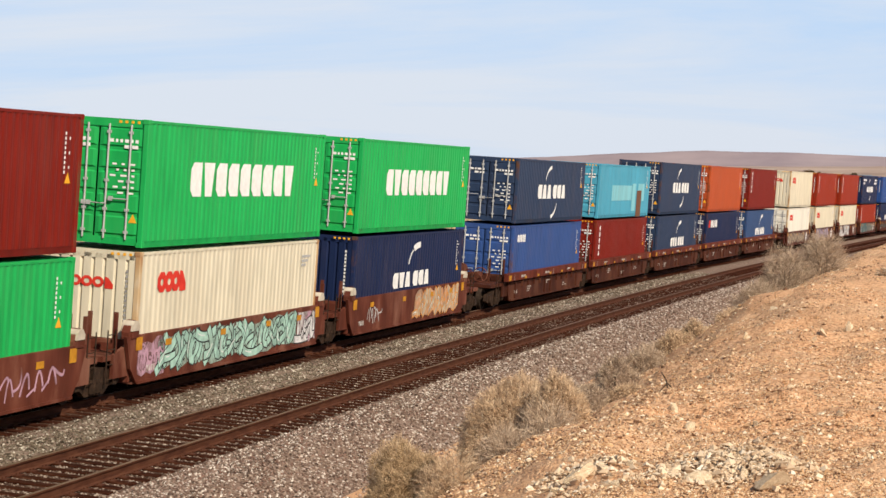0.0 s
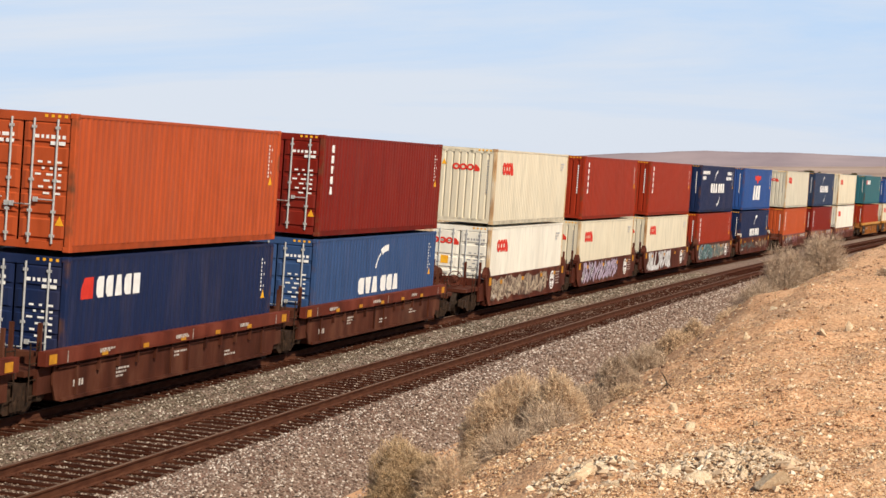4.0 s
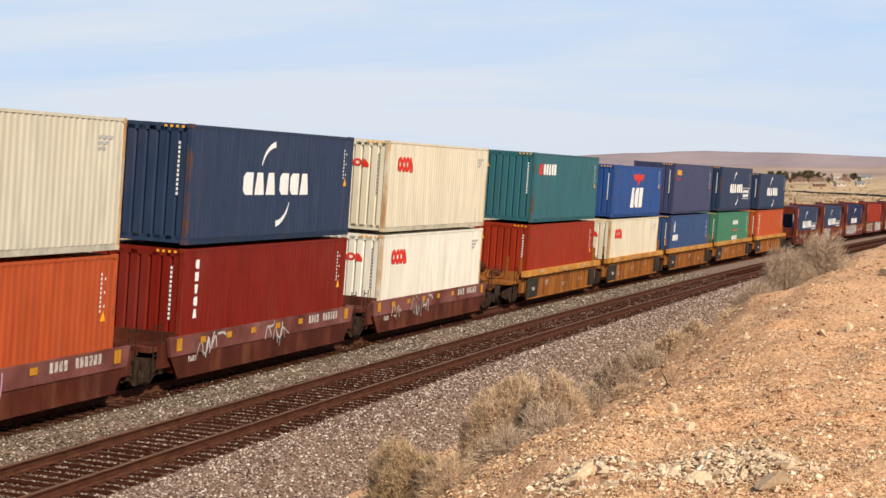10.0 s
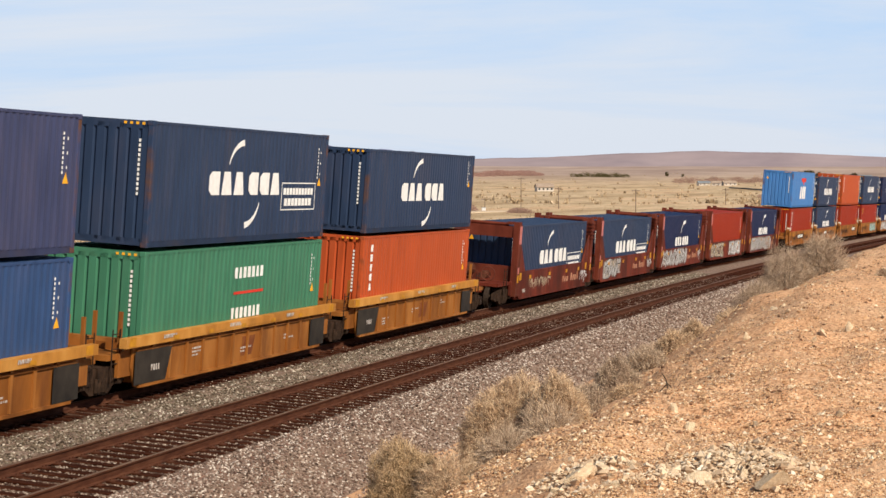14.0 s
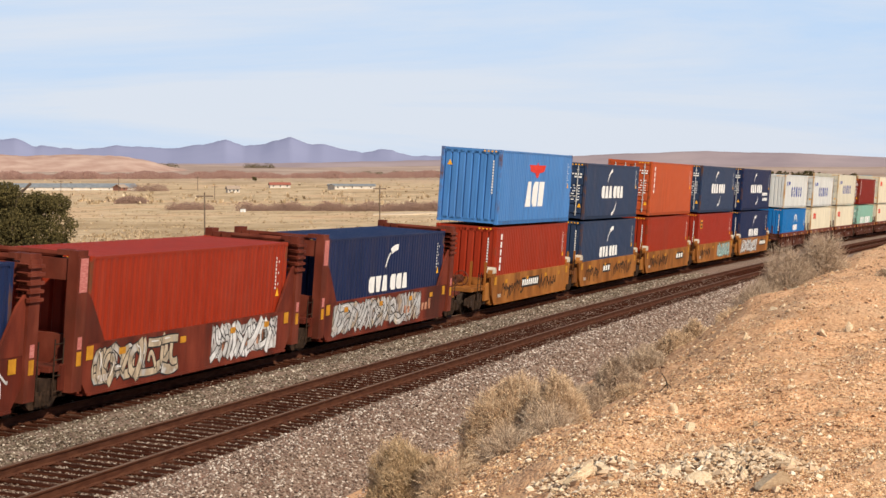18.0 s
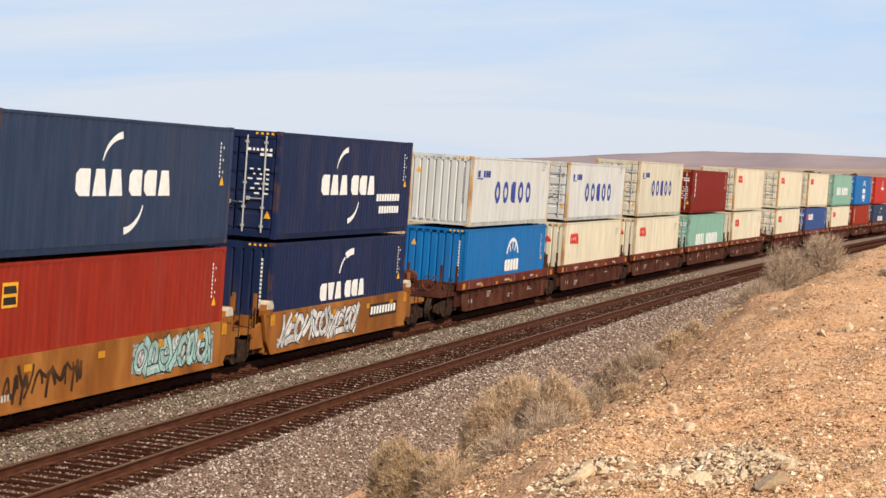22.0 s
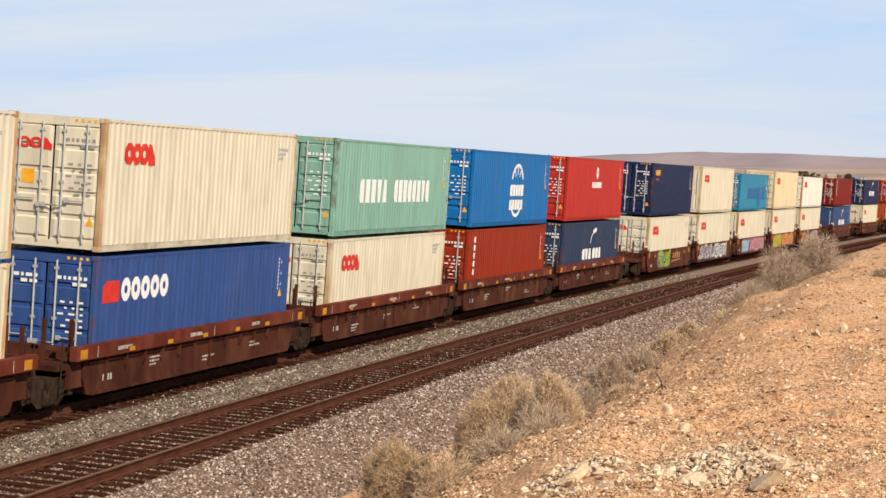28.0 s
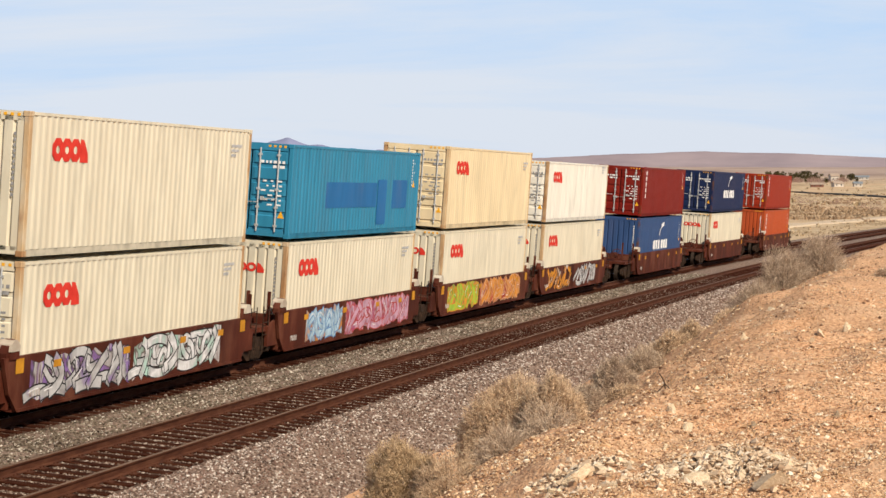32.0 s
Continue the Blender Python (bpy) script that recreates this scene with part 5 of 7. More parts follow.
def bulkhead(bm, d):
    # a framed end wall with a top beam; steps up its outer corner at the trailing end, plain posts at the leading one
    box(bm, -0.24, 0.24, -1.37, -1.12, 0.4, 3.27)
    box(bm, -0.22, 0.22, 1.12, 1.36, 0.4, 3.25)
    box(bm, -0.12, 0.12, -1.12, 1.12, 0.9, 1.6)
    box(bm, -0.2, 0.2, -1.12, 1.12, 2.75, 3.2)
    for k in range(5):
        z = 2.42 + 0.17 * k
        if d < 0:
            box(bm, -0.30, 0.30, -1.42, -1.1, z, z + 0.07)
        box(bm, 0.24 * d - 0.06, 0.24 * d + 0.06, -1.34, -1.1, z, z + 0.09)
    for y in (0.7, 0.95, 1.2):
        box(bm, -0.26, 0.26, y, y + 0.19, 3.2, 3.33 + 0.09 * ((y * 20) % 3 < 1))
    for y in (-1.34, -1.05):
        box(bm, -0.24, 0.24, y, y + 0.2, 3.27, 3.38)
    rod(bm, (0, -0.85, 3.27), (0, 0.7, 3.27), 0.07, 8)


placard_pink = material("faded_pink_placard", ((0.36, 0.09, 0.075), (0.50, 0.16, 0.14), (0.58, 0.27, 0.24)), rough=0.6, scale=9, stretch=(0.6, 1, 5), stain=(0.3, 0.08, 0.06), vary=1)
faded_peach = material("faded_peach_marking", ((0.24, 0.07, 0.03), (0.42, 0.20, 0.12), (0.52, 0.30, 0.2)), rough=0.7, scale=4)


# ---------------------------------------------------------------- the train
# place along the train, car kind, first and last unit of its car, upper and lower container (colour, mark, end, tall)
TRAIN = [
    (-231.1, "r", 0, 0, ("dark_red", "none", "D", 1), ("green", "none", "D", 1), [(-5.8, 5.6, "", "pink", "")]),
    (-215.6, "r", 0, 0, ("green", "nine", "D", 1), ("cream", "petal", "F", 1), [(-6.1, -4.6, "pink", "pink", ""), (-5.0, 4.4, "mint", "mint", "black"), (4.5, 6.0, "pink", "white", "black")]),
    (-200.0, "r", 0, 1, ("green", "nine", "D", 1), ("navy", "sweep_small", "F", 1), [(-4.8, -3.7, "", "silver", ""), (0.2, 5.6, "peach", "tan", "orange")]),
    (-180.4, "b", 1, 0, ("slate", "sweep", "D", 0), ("blue", "small_white", "D", 1), []),
    (-164.9, "b", 0, 0, ("cyan", "patches", "D", 0), ("dark_red", "column", "D", 1), []),
    (-149.4, "b", 0, 0, ("slate", "sweep", "D", 1), ("slate", "sweep_small", "D", 1), []),
    (-133.85, "b", 0, 0, ("orange", "none", "D", 1), ("navy", "square", "D", 1), []),
    (-118.15, "b", 0, 1, ("dark_red", "column", "D", 1), ("steel_blue", "sweep_small", "D", 1), []),
    (-98.55, "a", 1, 0, ("cream", "petal", "F", 1), ("white", "petal", "D", 1), [(-5.8, 3.2, "olive", "tan", "")]),
    (-82.9, "a", 0, 0, ("red_brown", "column", "F", 1), ("cream", "petal", "F", 1), [(-5.6, 2.4, "", "lilac", "black")]),
    (-67.2, "a", 0, 0, ("red_brown", "column", "F", 1), ("cream", "petal", "F", 1), [(-5.6, 1.0, "", "white", "silver")]),
    (-51.55, "a", 0, 0, ("navy", "sweep_words", "F", 1), ("red_brown", "column", "F", 1), [(-5.6, -0.6, "pale_blue", "teal_dark", "black"), (-0.4, 3.6, "tan", "teal_dark", "")]),
    (-35.25, "a", 0, 1, ("royal", "bird", "F", 1), ("navy", "sweep_small", "F", 1), [(-5.8, 0.0, "", "teal_dark", ""), (0.2, 5.6, "", "tan", "")]),
    (-15.25, "n", 1, 0, ("grey_cream", "petal", "F", 1), ("orange", "column", "F", 1), [(-5.0, -2.0, "", "silver", ""), (-1.0, 0.8, "", "pink", "")]),
    (0.65, "n", 0, 0, ("slate", "sweep", "F", 1), ("dark_red", "column", "F", 1), [(-5.2, -3.6, "", "silver", ""), (-0.5, 1.0, "", "silver", "")]),
    (16.35, "n", 0, 1, ("cream", "petal", "F", 1), ("white", "petal", "F", 1), [(-4.9, -3.9, "", "tan", ""), (-2.8, -0.6, "", "silver", "")]),
    (36.1, "k", 1, 0, ("teal", "square", "F", 1), ("red_brown", "none", "F", 1), []),
    (52.15, "k", 0, 0, ("royal", "bird", "F", 0), ("cream", "petal", "F", 1), []),
    (68.25, "k", 0, 0, ("plum", "small_yellow", "F", 1), ("steel_blue", "leaf", "F", 1), []),
    (84.1, "k", 0, 0, ("slate", "sweep_box", "F", 1), ("forest", "two_lines", "F", 1), []),
    (100.2, "k", 0, 1, ("slate", "sweep", "F", 0), ("orange", "column", "F", 1), []),
    (120.2, "c", 1, 0, None, ("slate", "sweep_box", "F", 1), [(-4.6, -1.0, "", "tan", ""), (5.0, 6.2, "", "white", "")]),
    (135.85, "c", 0, 0, None, ("slate", "sweep_box", "F", 1), [(-5.6, -1.6, "tan", "silver", "black"), (5.2, 6.3, "", "white", "")]),
    (151.5, "c", 0, 0, None, ("navy", "sweep_small", "F", 1), [(-6.2, 1.4, "", "silver", "olive"), (5.0, 6.0, "", "white", "")]),
    (167.15, "c", 0, 0, None, ("red_brown", "none", "F", 1), [(-6.0, -1.2, "", "tan", "black"), (0.8, 5.4, "silver", "white", "black")]),
    (182.8, "c", 0, 1, None, ("navy", "sweep_small", "F", 1), [(-5.6, 3.4, "tan", "silver", "black")]),
    (202.15, "y", 1, 0, ("sky", "bird", "F", 1), ("red_brown", "column", "F", 1), [(-5.0, -2.0, "", "black", ""), (1.0, 4.2, "", "black", "")]),
    (217.45, "y", 0, 0, ("slate", "sweep", "D", 0), ("slate", "sweep_small", "F", 1), [(-5.2, -2.4, "", "black", ""), (1.0, 5.4, "", "black", "")]),
    (233.05, "y", 0, 0, ("orange", "column", "D", 1), ("red_brown", "none", "F", 1), [(-5.2, -0.4, "", "black", "")]),
    (248.65, "y", 0, 0, ("slate", "sweep", "D", 1), ("crimson", "plate", "F", 1), [(-5.4, -2.0, "", "black", ""), (0.6, 5.4, "white", "aqua", "black")]),
    (264.25, "y", 0, 1, ("navy", "sweep_lines", "D", 1), ("navy", "sweep_small", "F", 1), [(-5.6, 1.4, "", "white", "black")]),
    (284.1, "b", 1, 0, ("pale_grey", "five", "F", 0), ("azure", "globe", "F", 1), []),
    (300.0, "b", 0, 0, ("pale_grey", "five", "D", 0), ("cream", "petal", "F", 1), []),
    (315.9, "b", 0, 0, ("grey_cream", "five", "D", 1), ("cream", "petal", "F", 1), []),
    (331.6, "b", 0, 0, ("dark_red", "column", "D", 0), ("mint", "ship", "D", 1), []),
    (347.15, "b", 0, 1, ("cream", "petal", "D", 1), ("cream", "petal", "F", 1), []),
    (366.75, "b", 1, 0, ("cream", "petal", "D", 1), ("cream", "petal", "D", 1), []),
    (382.95, "b", 0, 0, ("cream", "petal", "D", 1), ("blue", "round_square", "D", 1), []),
    (398.7, "b", 0, 0, ("mint", "ship", "D", 1), ("cream", "petal", "D", 1), []),
    (414.2, "b", 0, 0, ("azure", "globe", "D", 1), ("red_brown", "column", "D", 1), []),
    (430.0, "b", 0, 1, ("red", "ring", "D", 1), ("slate", "sweep_small", "D", 1), []),
    (450.2, "a", 1, 0, ("navy", "small_yellow", "D", 1), ("cream", "petal", "D", 1), [(-3.6, 0.2, "violet", "green", "black")]),
    (465.6, "a", 0, 0, ("cream", "petal", "F", 1), ("cream", "petal", "D", 1), [(-5.6, -0.8, "violet", "silver", "black"), (-0.6, 4.6, "mint", "white", "black")]),
    (481.0, "a", 0, 0, ("petrol", "overpaint", "D", 0), ("cream", "petal", "F", 1), [(-4.4, -1.2, "orange", "pale_blue", "blue"), (-0.9, 5.6, "magenta", "pink", "red")]),
    (496.7, "a", 0, 0, ("yellow_cream", "petal", "D", 1), ("cream", "petal", "F", 1), [(-5.4, -1.2, "orange", "green", "orange"), (-1.0, 5.2, "red", "orange", "peach")]),
    (511.9, "a", 0, 1, ("white", "petal", "D", 0), ("cream", "petal", "F", 1), [(-5.4, -0.6, "", "orange", "black"), (0.0, 4.4, "", "silver", "black")]),
    (533.0, "a", 1, 1, ("dark_red", "column", "D", 0), ("steel_blue", "sweep_small", "F", 1), []),
    (555.2, "a", 1, 1, ("navy", "sweep_small", "D", 0), ("cream", "petal", "F", 1), []),
    (577.75, "a", 1, 1, ("red_brown", "column", "D", 0), ("orange", "column", "F", 1), []),
]
MOVING = []
for _n, (_s, _kind, _first, _last, _up, _low, _tags) in enumerate(TRAIN):
    _mid = _s + HL + 0.2
    _car = well_car(_kind, _first, _last, _tags, _n + 1, roundel=_kind == "a" and 7 < _n < 12)
    if _n == 41:
        piece("logo", "gold_wedge", l_gold, mark_gold, _car, label="faded gold painted emblem")
    if _n in PLATES:
        name_plate(_car, *PLATES[_n])
    MOVING.append((_car, _mid, 0.0))
    MOVING.append((container(*_low, "sunk in a well car"), _mid, 0.335))
    if _up:
        MOVING.append((container(*_up, "stacked on top"), _mid, 0.425 + (TALL if _low[3] else LOW)))


def motions():
    """The train rolls along the curve towards the camera's left, gaining a little speed."""
    times = [2.0 * k for k in range(17)]
    for ob, mid, up in MOVING:
        rows = []
        for t in times:
            d = t - 12.0
            m = line_pose(mid - 21.43 * d - 0.0041 * d * d)
            rows.append((t, m @ Matrix.Translation((0, 0, up))))
        walk(ob, rows)


# ---------------------------------------------------------------- loose stones
def island_material(name, colors, rough=0.9, bump=0.4, spec=0.2, scale=8):
    """Each loose piece takes its own colour."""
    m = bpy.data.materials.new(name)
    m.use_nodes = True
    nt = m.node_tree
    b = nt.nodes["Principled BSDF"]
    b.inputs["Roughness"].default_value, b.inputs["Specular IOR Level"].default_value = rough, spec
    g = nt.nodes.new("ShaderNodeNewGeometry")
    r = nt.nodes.new("ShaderNodeValToRGB")
    el = r.color_ramp.elements
    while len(el) < len(colors):
        el.new(0.5)
    for k, c in enumerate(colors):
        el[k].position = k / (len(colors) - 1)
        el[k].color = (*c, 1)
    tc = nt.nodes.new("ShaderNodeTexCoord")
    n = nt.nodes.new("ShaderNodeTexNoise")
    n.inputs["Scale"].default_value, n.inputs["Detail"].default_value = scale, 4
    mx = nt.nodes.new("ShaderNodeMix")
    mx.data_type, mx.blend_type = "RGBA", "MULTIPLY"
    mx.inputs["Factor"].default_value = bump
    nt.links.new(g.outputs["Random Per Island"], r.inputs["Fac"])
    nt.links.new(tc.outputs["Object"], n.inputs["Vector"])
    nt.links.new(r.outputs["Color"], mx.inputs["A"])
    nt.links.new(n.outputs["Fac"], mx.inputs["B"])
    nt.links.new(mx.outputs["Result"], b.inputs["Base Color"])
    return m


def stones(name, x, y, z, size, mat, seed, flat=0.7):
    """Many small broken stones in one mesh: six uneven corners each."""
    rs = np.random.RandomState(seed)
    n = len(x)
    base = np.array([(1, 0, 0), (0, 1, 0), (-1, 0, 0), (0, -1, 0), (0, 0, 1), (0, 0, -1)], float)
    v = base[None] * rs.uniform(0.55, 1.15, (n, 6, 1)) + rs.uniform(-0.25, 0.25, (n, 6, 3))
    a = rs.uniform(0, 2 * math.pi, n)
    t = rs.uniform(-0.6, 0.6, n)
    vx = v[..., 0] * np.cos(a)[:, None] - v[..., 1] * np.sin(a)[:, None]
    vy = v[..., 0] * np.sin(a)[:, None] + v[..., 1] * np.cos(a)[:, None]
    vz = v[..., 2] * flat
    vx, vz = vx * np.cos(t)[:, None] - vz * np.sin(t)[:, None], vx * np.sin(t)[:, None] + vz * np.cos(t)[:, None]
    s = np.asarray(size)[:, None]
    P = np.stack([vx * s + x[:, None], vy * s + y[:, None], vz * s + z[:, None]], -1).reshape(-1, 3)
    f = np.array([(0, 1, 4), (1, 2, 4), (2, 3, 4), (3, 0, 4), (1, 0, 5), (2, 1, 5), (3, 2, 5), (0, 3, 5)])
    F = (f[None] + 6 * np.arange(n)[:, None, None]).reshape(-1, 3)
    me = bpy.data.meshes.new(name)
    me.from_pydata(P.tolist(), [], F.tolist())
    me.materials.append(mat)
    return new(name, me)


_rs = np.random.RandomState(11)
ballast_stone = island_material("ballast_stone", ((0.08, 0.05, 0.037), (0.175, 0.115, 0.088), (0.31, 0.22, 0.172), (0.245, 0.135, 0.10), (0.51, 0.405, 0.325), (0.90, 0.80, 0.70)), bump=0.5)
grey_stone = island_material("grey_ballast_stone", ((0.06, 0.042, 0.028), (0.125, 0.094, 0.064), (0.215, 0.168, 0.12), (0.155, 0.112, 0.076), (0.34, 0.28, 0.21), (0.76, 0.67, 0.55)), bump=0.5)
dark_stone = island_material("oily_ballast_stone", ((0.045, 0.022, 0.014), (0.095, 0.054, 0.036), (0.19, 0.125, 0.092), (0.31, 0.225, 0.172), (0.58, 0.48, 0.39)), bump=0.5)


def scatter_ballast(n, lat_a, lat_b, mat, seed, size, name, far=115.0):
    rs = np.random.RandomState(seed)
    u = 27 * (far / 27.0) ** (rs.rand(n) ** 1.15)
    lat = rs.uniform(lat_a, lat_b, n)
    x, y, _ = on_line(u, lat)
    z = bed_z(lat)
    keep = z > -1.32
    if mat is dark_stone:          # lying in the cribs between the ties
        keep &= abs(((u + 60) / 0.515) % 1 - 0.5) < 0.19
    return stones(name, x[keep], y[keep], z[keep] + 0.012, rs.uniform(*size, n)[keep] * (1 + (u[keep] - 27) / 130), mat, seed)


tagged(scatter_ballast(40000, 5.85, 8.2, ballast_stone, 21, (0.018, 0.045), "ballast_stones"), "loose grey crushed stones of the track bed", "gravel", kind="stuff")
tagged(scatter_ballast(15000, 1.35, 3.1, grey_stone, 22, (0.018, 0.042), "ballast_stones"), "loose grey crushed stones between the tracks", "gravel", kind="stuff")
tagged(scatter_ballast(44000, 3.05, 5.9, dark_stone, 23, (0.018, 0.036), "ballast_stones"), "brown oily crushed stones between dark wooden ties", "gravel", kind="stuff")
tagged(scatter_ballast(9000, -1.8, 1.4, dark_stone, 24, (0.016, 0.034), "ballast_stones", 90.0), "brown oily crushed stones under the train", "gravel", kind="stuff")

pebble_mat = island_material("desert_pebble", ((0.15, 0.078, 0.045), (0.28, 0.15, 0.085), (0.58, 0.36, 0.21), (0.44, 0.25, 0.12), (0.68, 0.42, 0.225), (0.80, 0.56, 0.335), (0.40, 0.245, 0.15), (0.72, 0.46, 0.25), (0.88, 0.66, 0.43), (0.95, 0.82, 0.62)), bump=0.3)
white_rock = island_material("pale_rock", ((0.40, 0.26, 0.155), (0.68, 0.49, 0.315), (0.84, 0.67, 0.47), (0.58, 0.41, 0.265), (0.93, 0.80, 0.62)), bump=0.3)


def on_bank(n, seed, far=75.0, near=8.6):
    rs = np.random.RandomState(seed)
    d = 1 / rs.uniform(1 / far, 1 / near, n)
    a = rs.uniform(0.015, 0.33, n)
    x, y = d * np.cos(a), d * np.sin(a)
    _, lat = to_line(x, y)
    k = (lat > 12.0)
    return x[k], y[k], d[k], rs


_x, _y, _d, _r = on_bank(210000, 31)
_size = _r.uniform(0.0058, 0.0125, len(_x)) * (1 + 2.2 * _r.rand(len(_x)) ** 14) * (0.42 + _d / 30)
_clump = waves(_x, _y, 1.1, 33) + 0.6 * waves(_x, _y, 0.4, 34)
_k = _clump > -0.55 + 0.5 * _r.rand(len(_x)) - 0.3
tagged(stones("pebbles", _x[_k], _y[_k], ground_z(_x[_k], _y[_k]) + 0.002, _size[_k], pebble_mat, 32), "orange and tan pebbles strewn over the sandy bank", "pebbles", kind="stuff")


_rs = np.random.RandomState(27)
_u, _l = 27 * (80 / 27.0) ** _rs.rand(6000), _rs.uniform(7.7, 9.6, 6000)
_x, _y, _ = on_line(_u, _l)
tagged(stones("ballast_stones", _x, _y, np.maximum(ground_z(_x, _y), bed_z(_l)) + 0.012, _rs.uniform(0.018, 0.045, 6000), ballast_stone, 28), "stray crushed stones at the foot of the ballast", "gravel", kind="stuff")


def pile(n, cx, cy, sx, sy, size, seed, heap):
    """A low heap of broken rock: stones lie over one another towards its middle."""
    rs = np.random.RandomState(seed)
    x, y = cx + sx * rs.randn(n), cy + sy * rs.randn(n)
    up = heap * np.exp(-((x - cx) / sx) ** 2 / 2 - ((y - cy) / sy) ** 2 / 2) * rs.uniform(0.3, 1.0, n)
    return x, y, ground_z(x, y) + up, rs.uniform(*size, n) * (0.4 + 0.9 * rs.rand(n) ** 2)


for _j, (_cx, _cy, _sx, _sy, _n, _heap) in enumerate(((10.65, 1.03, 0.26, 0.17, 1500, 0.10), (10.2, 1.16, 0.16, 0.10, 420, 0.04), (10.7, 1.86, 0.26, 0.14, 900, 0.05), (9.95, 1.6, 0.25, 0.35, 260, 0.0))):
    _px, _py, _pz, _ps = pile(_n, _cx, _cy, _sx, _sy, (0.012, 0.036), 41 + _j, _heap)
    tagged(stones("rock_rubble", _px, _py, _pz + 0.008, _ps, white_rock, 44 + _j), "pile of pale broken rock rubble on sandy ground", "rubble", kind="stuff")


def rock_mesh(seed):
    rs = random.Random(seed)
    bm = bmesh.new()
    bmesh.ops.create_icosphere(bm, subdivisions=3, radius=1)
    ax = [Vector((rs.uniform(-1, 1), rs.uniform(-1, 1), rs.uniform(-1, 1))).normalized() for _ in range(11)]
    cut = [rs.uniform(0.34, 0.66) for _ in ax]
    for v in bm.verts:
        for n, c in zip(ax, cut):
            k = v.co.dot(n)
            if k > c:
                v.co -= n * (k - c)
        v.co += Vector((rs.uniform(-1, 1), rs.uniform(-1, 1), rs.uniform(-1, 1))) * 0.008
    me = bpy.data.meshes.new("rock")
    bm.to_mesh(me)
    bm.free()
    return me


rock_face = material("pale_tan_rock", ((0.62, 0.45, 0.28), (0.76, 0.58, 0.38), (0.86, 0.71, 0.50)), rough=0.9, scale=7, detail=7, bump=0.6, bump_scale=20, stain=(0.56, 0.33, 0.17), stain_amount=0.4, spec=0.2)
_rocks = [rock_mesh(60 + k) for k in range(6)]
for _m in _rocks:
    _m.materials.append(rock_face)


def rock(x, y, r, k, sx=1.0, sz=0.7):
    ob = tagged(new("rock", _rocks[k % 6]), "pale tan broken rock lying on the sandy bank", "rock", "rocks on the bank")
    ob.location = (x, y, float(ground_z(x, y)) + r * sz * 0.35)
    ob.rotation_euler = (0.3 * k, 0.2 * k, 1.1 * k)
    ob.scale = (r * sx, r, r * sz)


BIG = ((1232, 10.15, 0.092), (1372, 9.9, 0.095), (1022, 10.3, 0.085), (1316, 10.3, 0.07), (1072, 10.35, 0.055), (1328, 10.75, 0.055), (1300, 10.8, 0.045), (1345, 10.85, 0.042), (1376, 10.7, 0.055),
       (1283, 10.55, 0.034), (1262, 10.25, 0.038), (1395, 10.6, 0.036), (1225, 13.2, 0.048), (1010, 10.6, 0.03), (1045, 10.7, 0.028), (1118, 10.6, 0.034), (990, 10.2, 0.034), (940, 9.9, 0.032), (1090, 9.9, 0.036),
       (1182, 12.6, 0.03), (1192, 14.3, 0.05), (1152, 17.6, 0.045), (1165, 18.0, 0.035), (1320, 24.6, 0.045), (1457, 23.4, 0.085), (1442, 23.2, 0.05), (1502, 23.8, 0.09), (1522, 24.2, 0.075), (1385, 28.5, 0.075),
       (1372, 28.0, 0.055), (1325, 24.6, 0.06), (1345, 24.2, 0.05), (1260, 21.5, 0.05), (1280, 20.9, 0.045), (1240, 20.0, 0.045), (1490, 14.0, 0.03), (1400, 15.5, 0.035), (1540, 11.3, 0.03), (1340, 13.6, 0.03),
       (1420, 12.6, 0.028), (1470, 17.4, 0.04), (1545, 24.0, 0.06), (1300, 17.0, 0.035), (1180, 16.0, 0.03))
for _k, (_px, _d, _rr) in enumerate(BIG):
    _az = 0.24793 + math.atan((784 - _px) / 3471.0)
    rock(_d * math.cos(_az), _d * math.sin(_az), _rr * 1.1, _k, 1.0 + 0.35 * (_k % 3), 0.62 + 0.1 * (_k % 3))

# ---------------------------------------------------------------- dry shrubs
twig_tan = island_material("dry_twig", ((0.33, 0.21, 0.125), (0.60, 0.415, 0.255), (0.79, 0.57, 0.365), (0.90, 0.70, 0.475)), bump=0.2)
twig_olive = island_material("olive_twig", ((0.23, 0.145, 0.078), (0.49, 0.335, 0.19), (0.69, 0.49, 0.285), (0.82, 0.61, 0.38)), bump=0.2)
twig_grey = island_material("grey_twig", ((0.23, 0.16, 0.105), (0.46, 0.335, 0.23), (0.62, 0.465, 0.33), (0.75, 0.59, 0.43)), bump=0.2)
twig_pale = island_material("pale_stalk", ((0.50, 0.38, 0.26), (0.70, 0.56, 0.40), (0.85, 0.70, 0.52)), bump=0.2)
dead_wood = material("dead_wood", ((0.05, 0.035, 0.025), (0.11, 0.075, 0.05)), rough=0.9, scale=10, bump=0.4)


def swell(d, seed):
    """Uneven rounded outline of a shrub in one direction."""
    o = Vector((seed * 3.7, seed * 1.3, 0))
    return 1 + 0.20 * noise.noise(d * 1.7 + o) + 0.13 * noise.noise(d * 4.2 + o) + 0.07 * noise.noise(d * 9 + o)


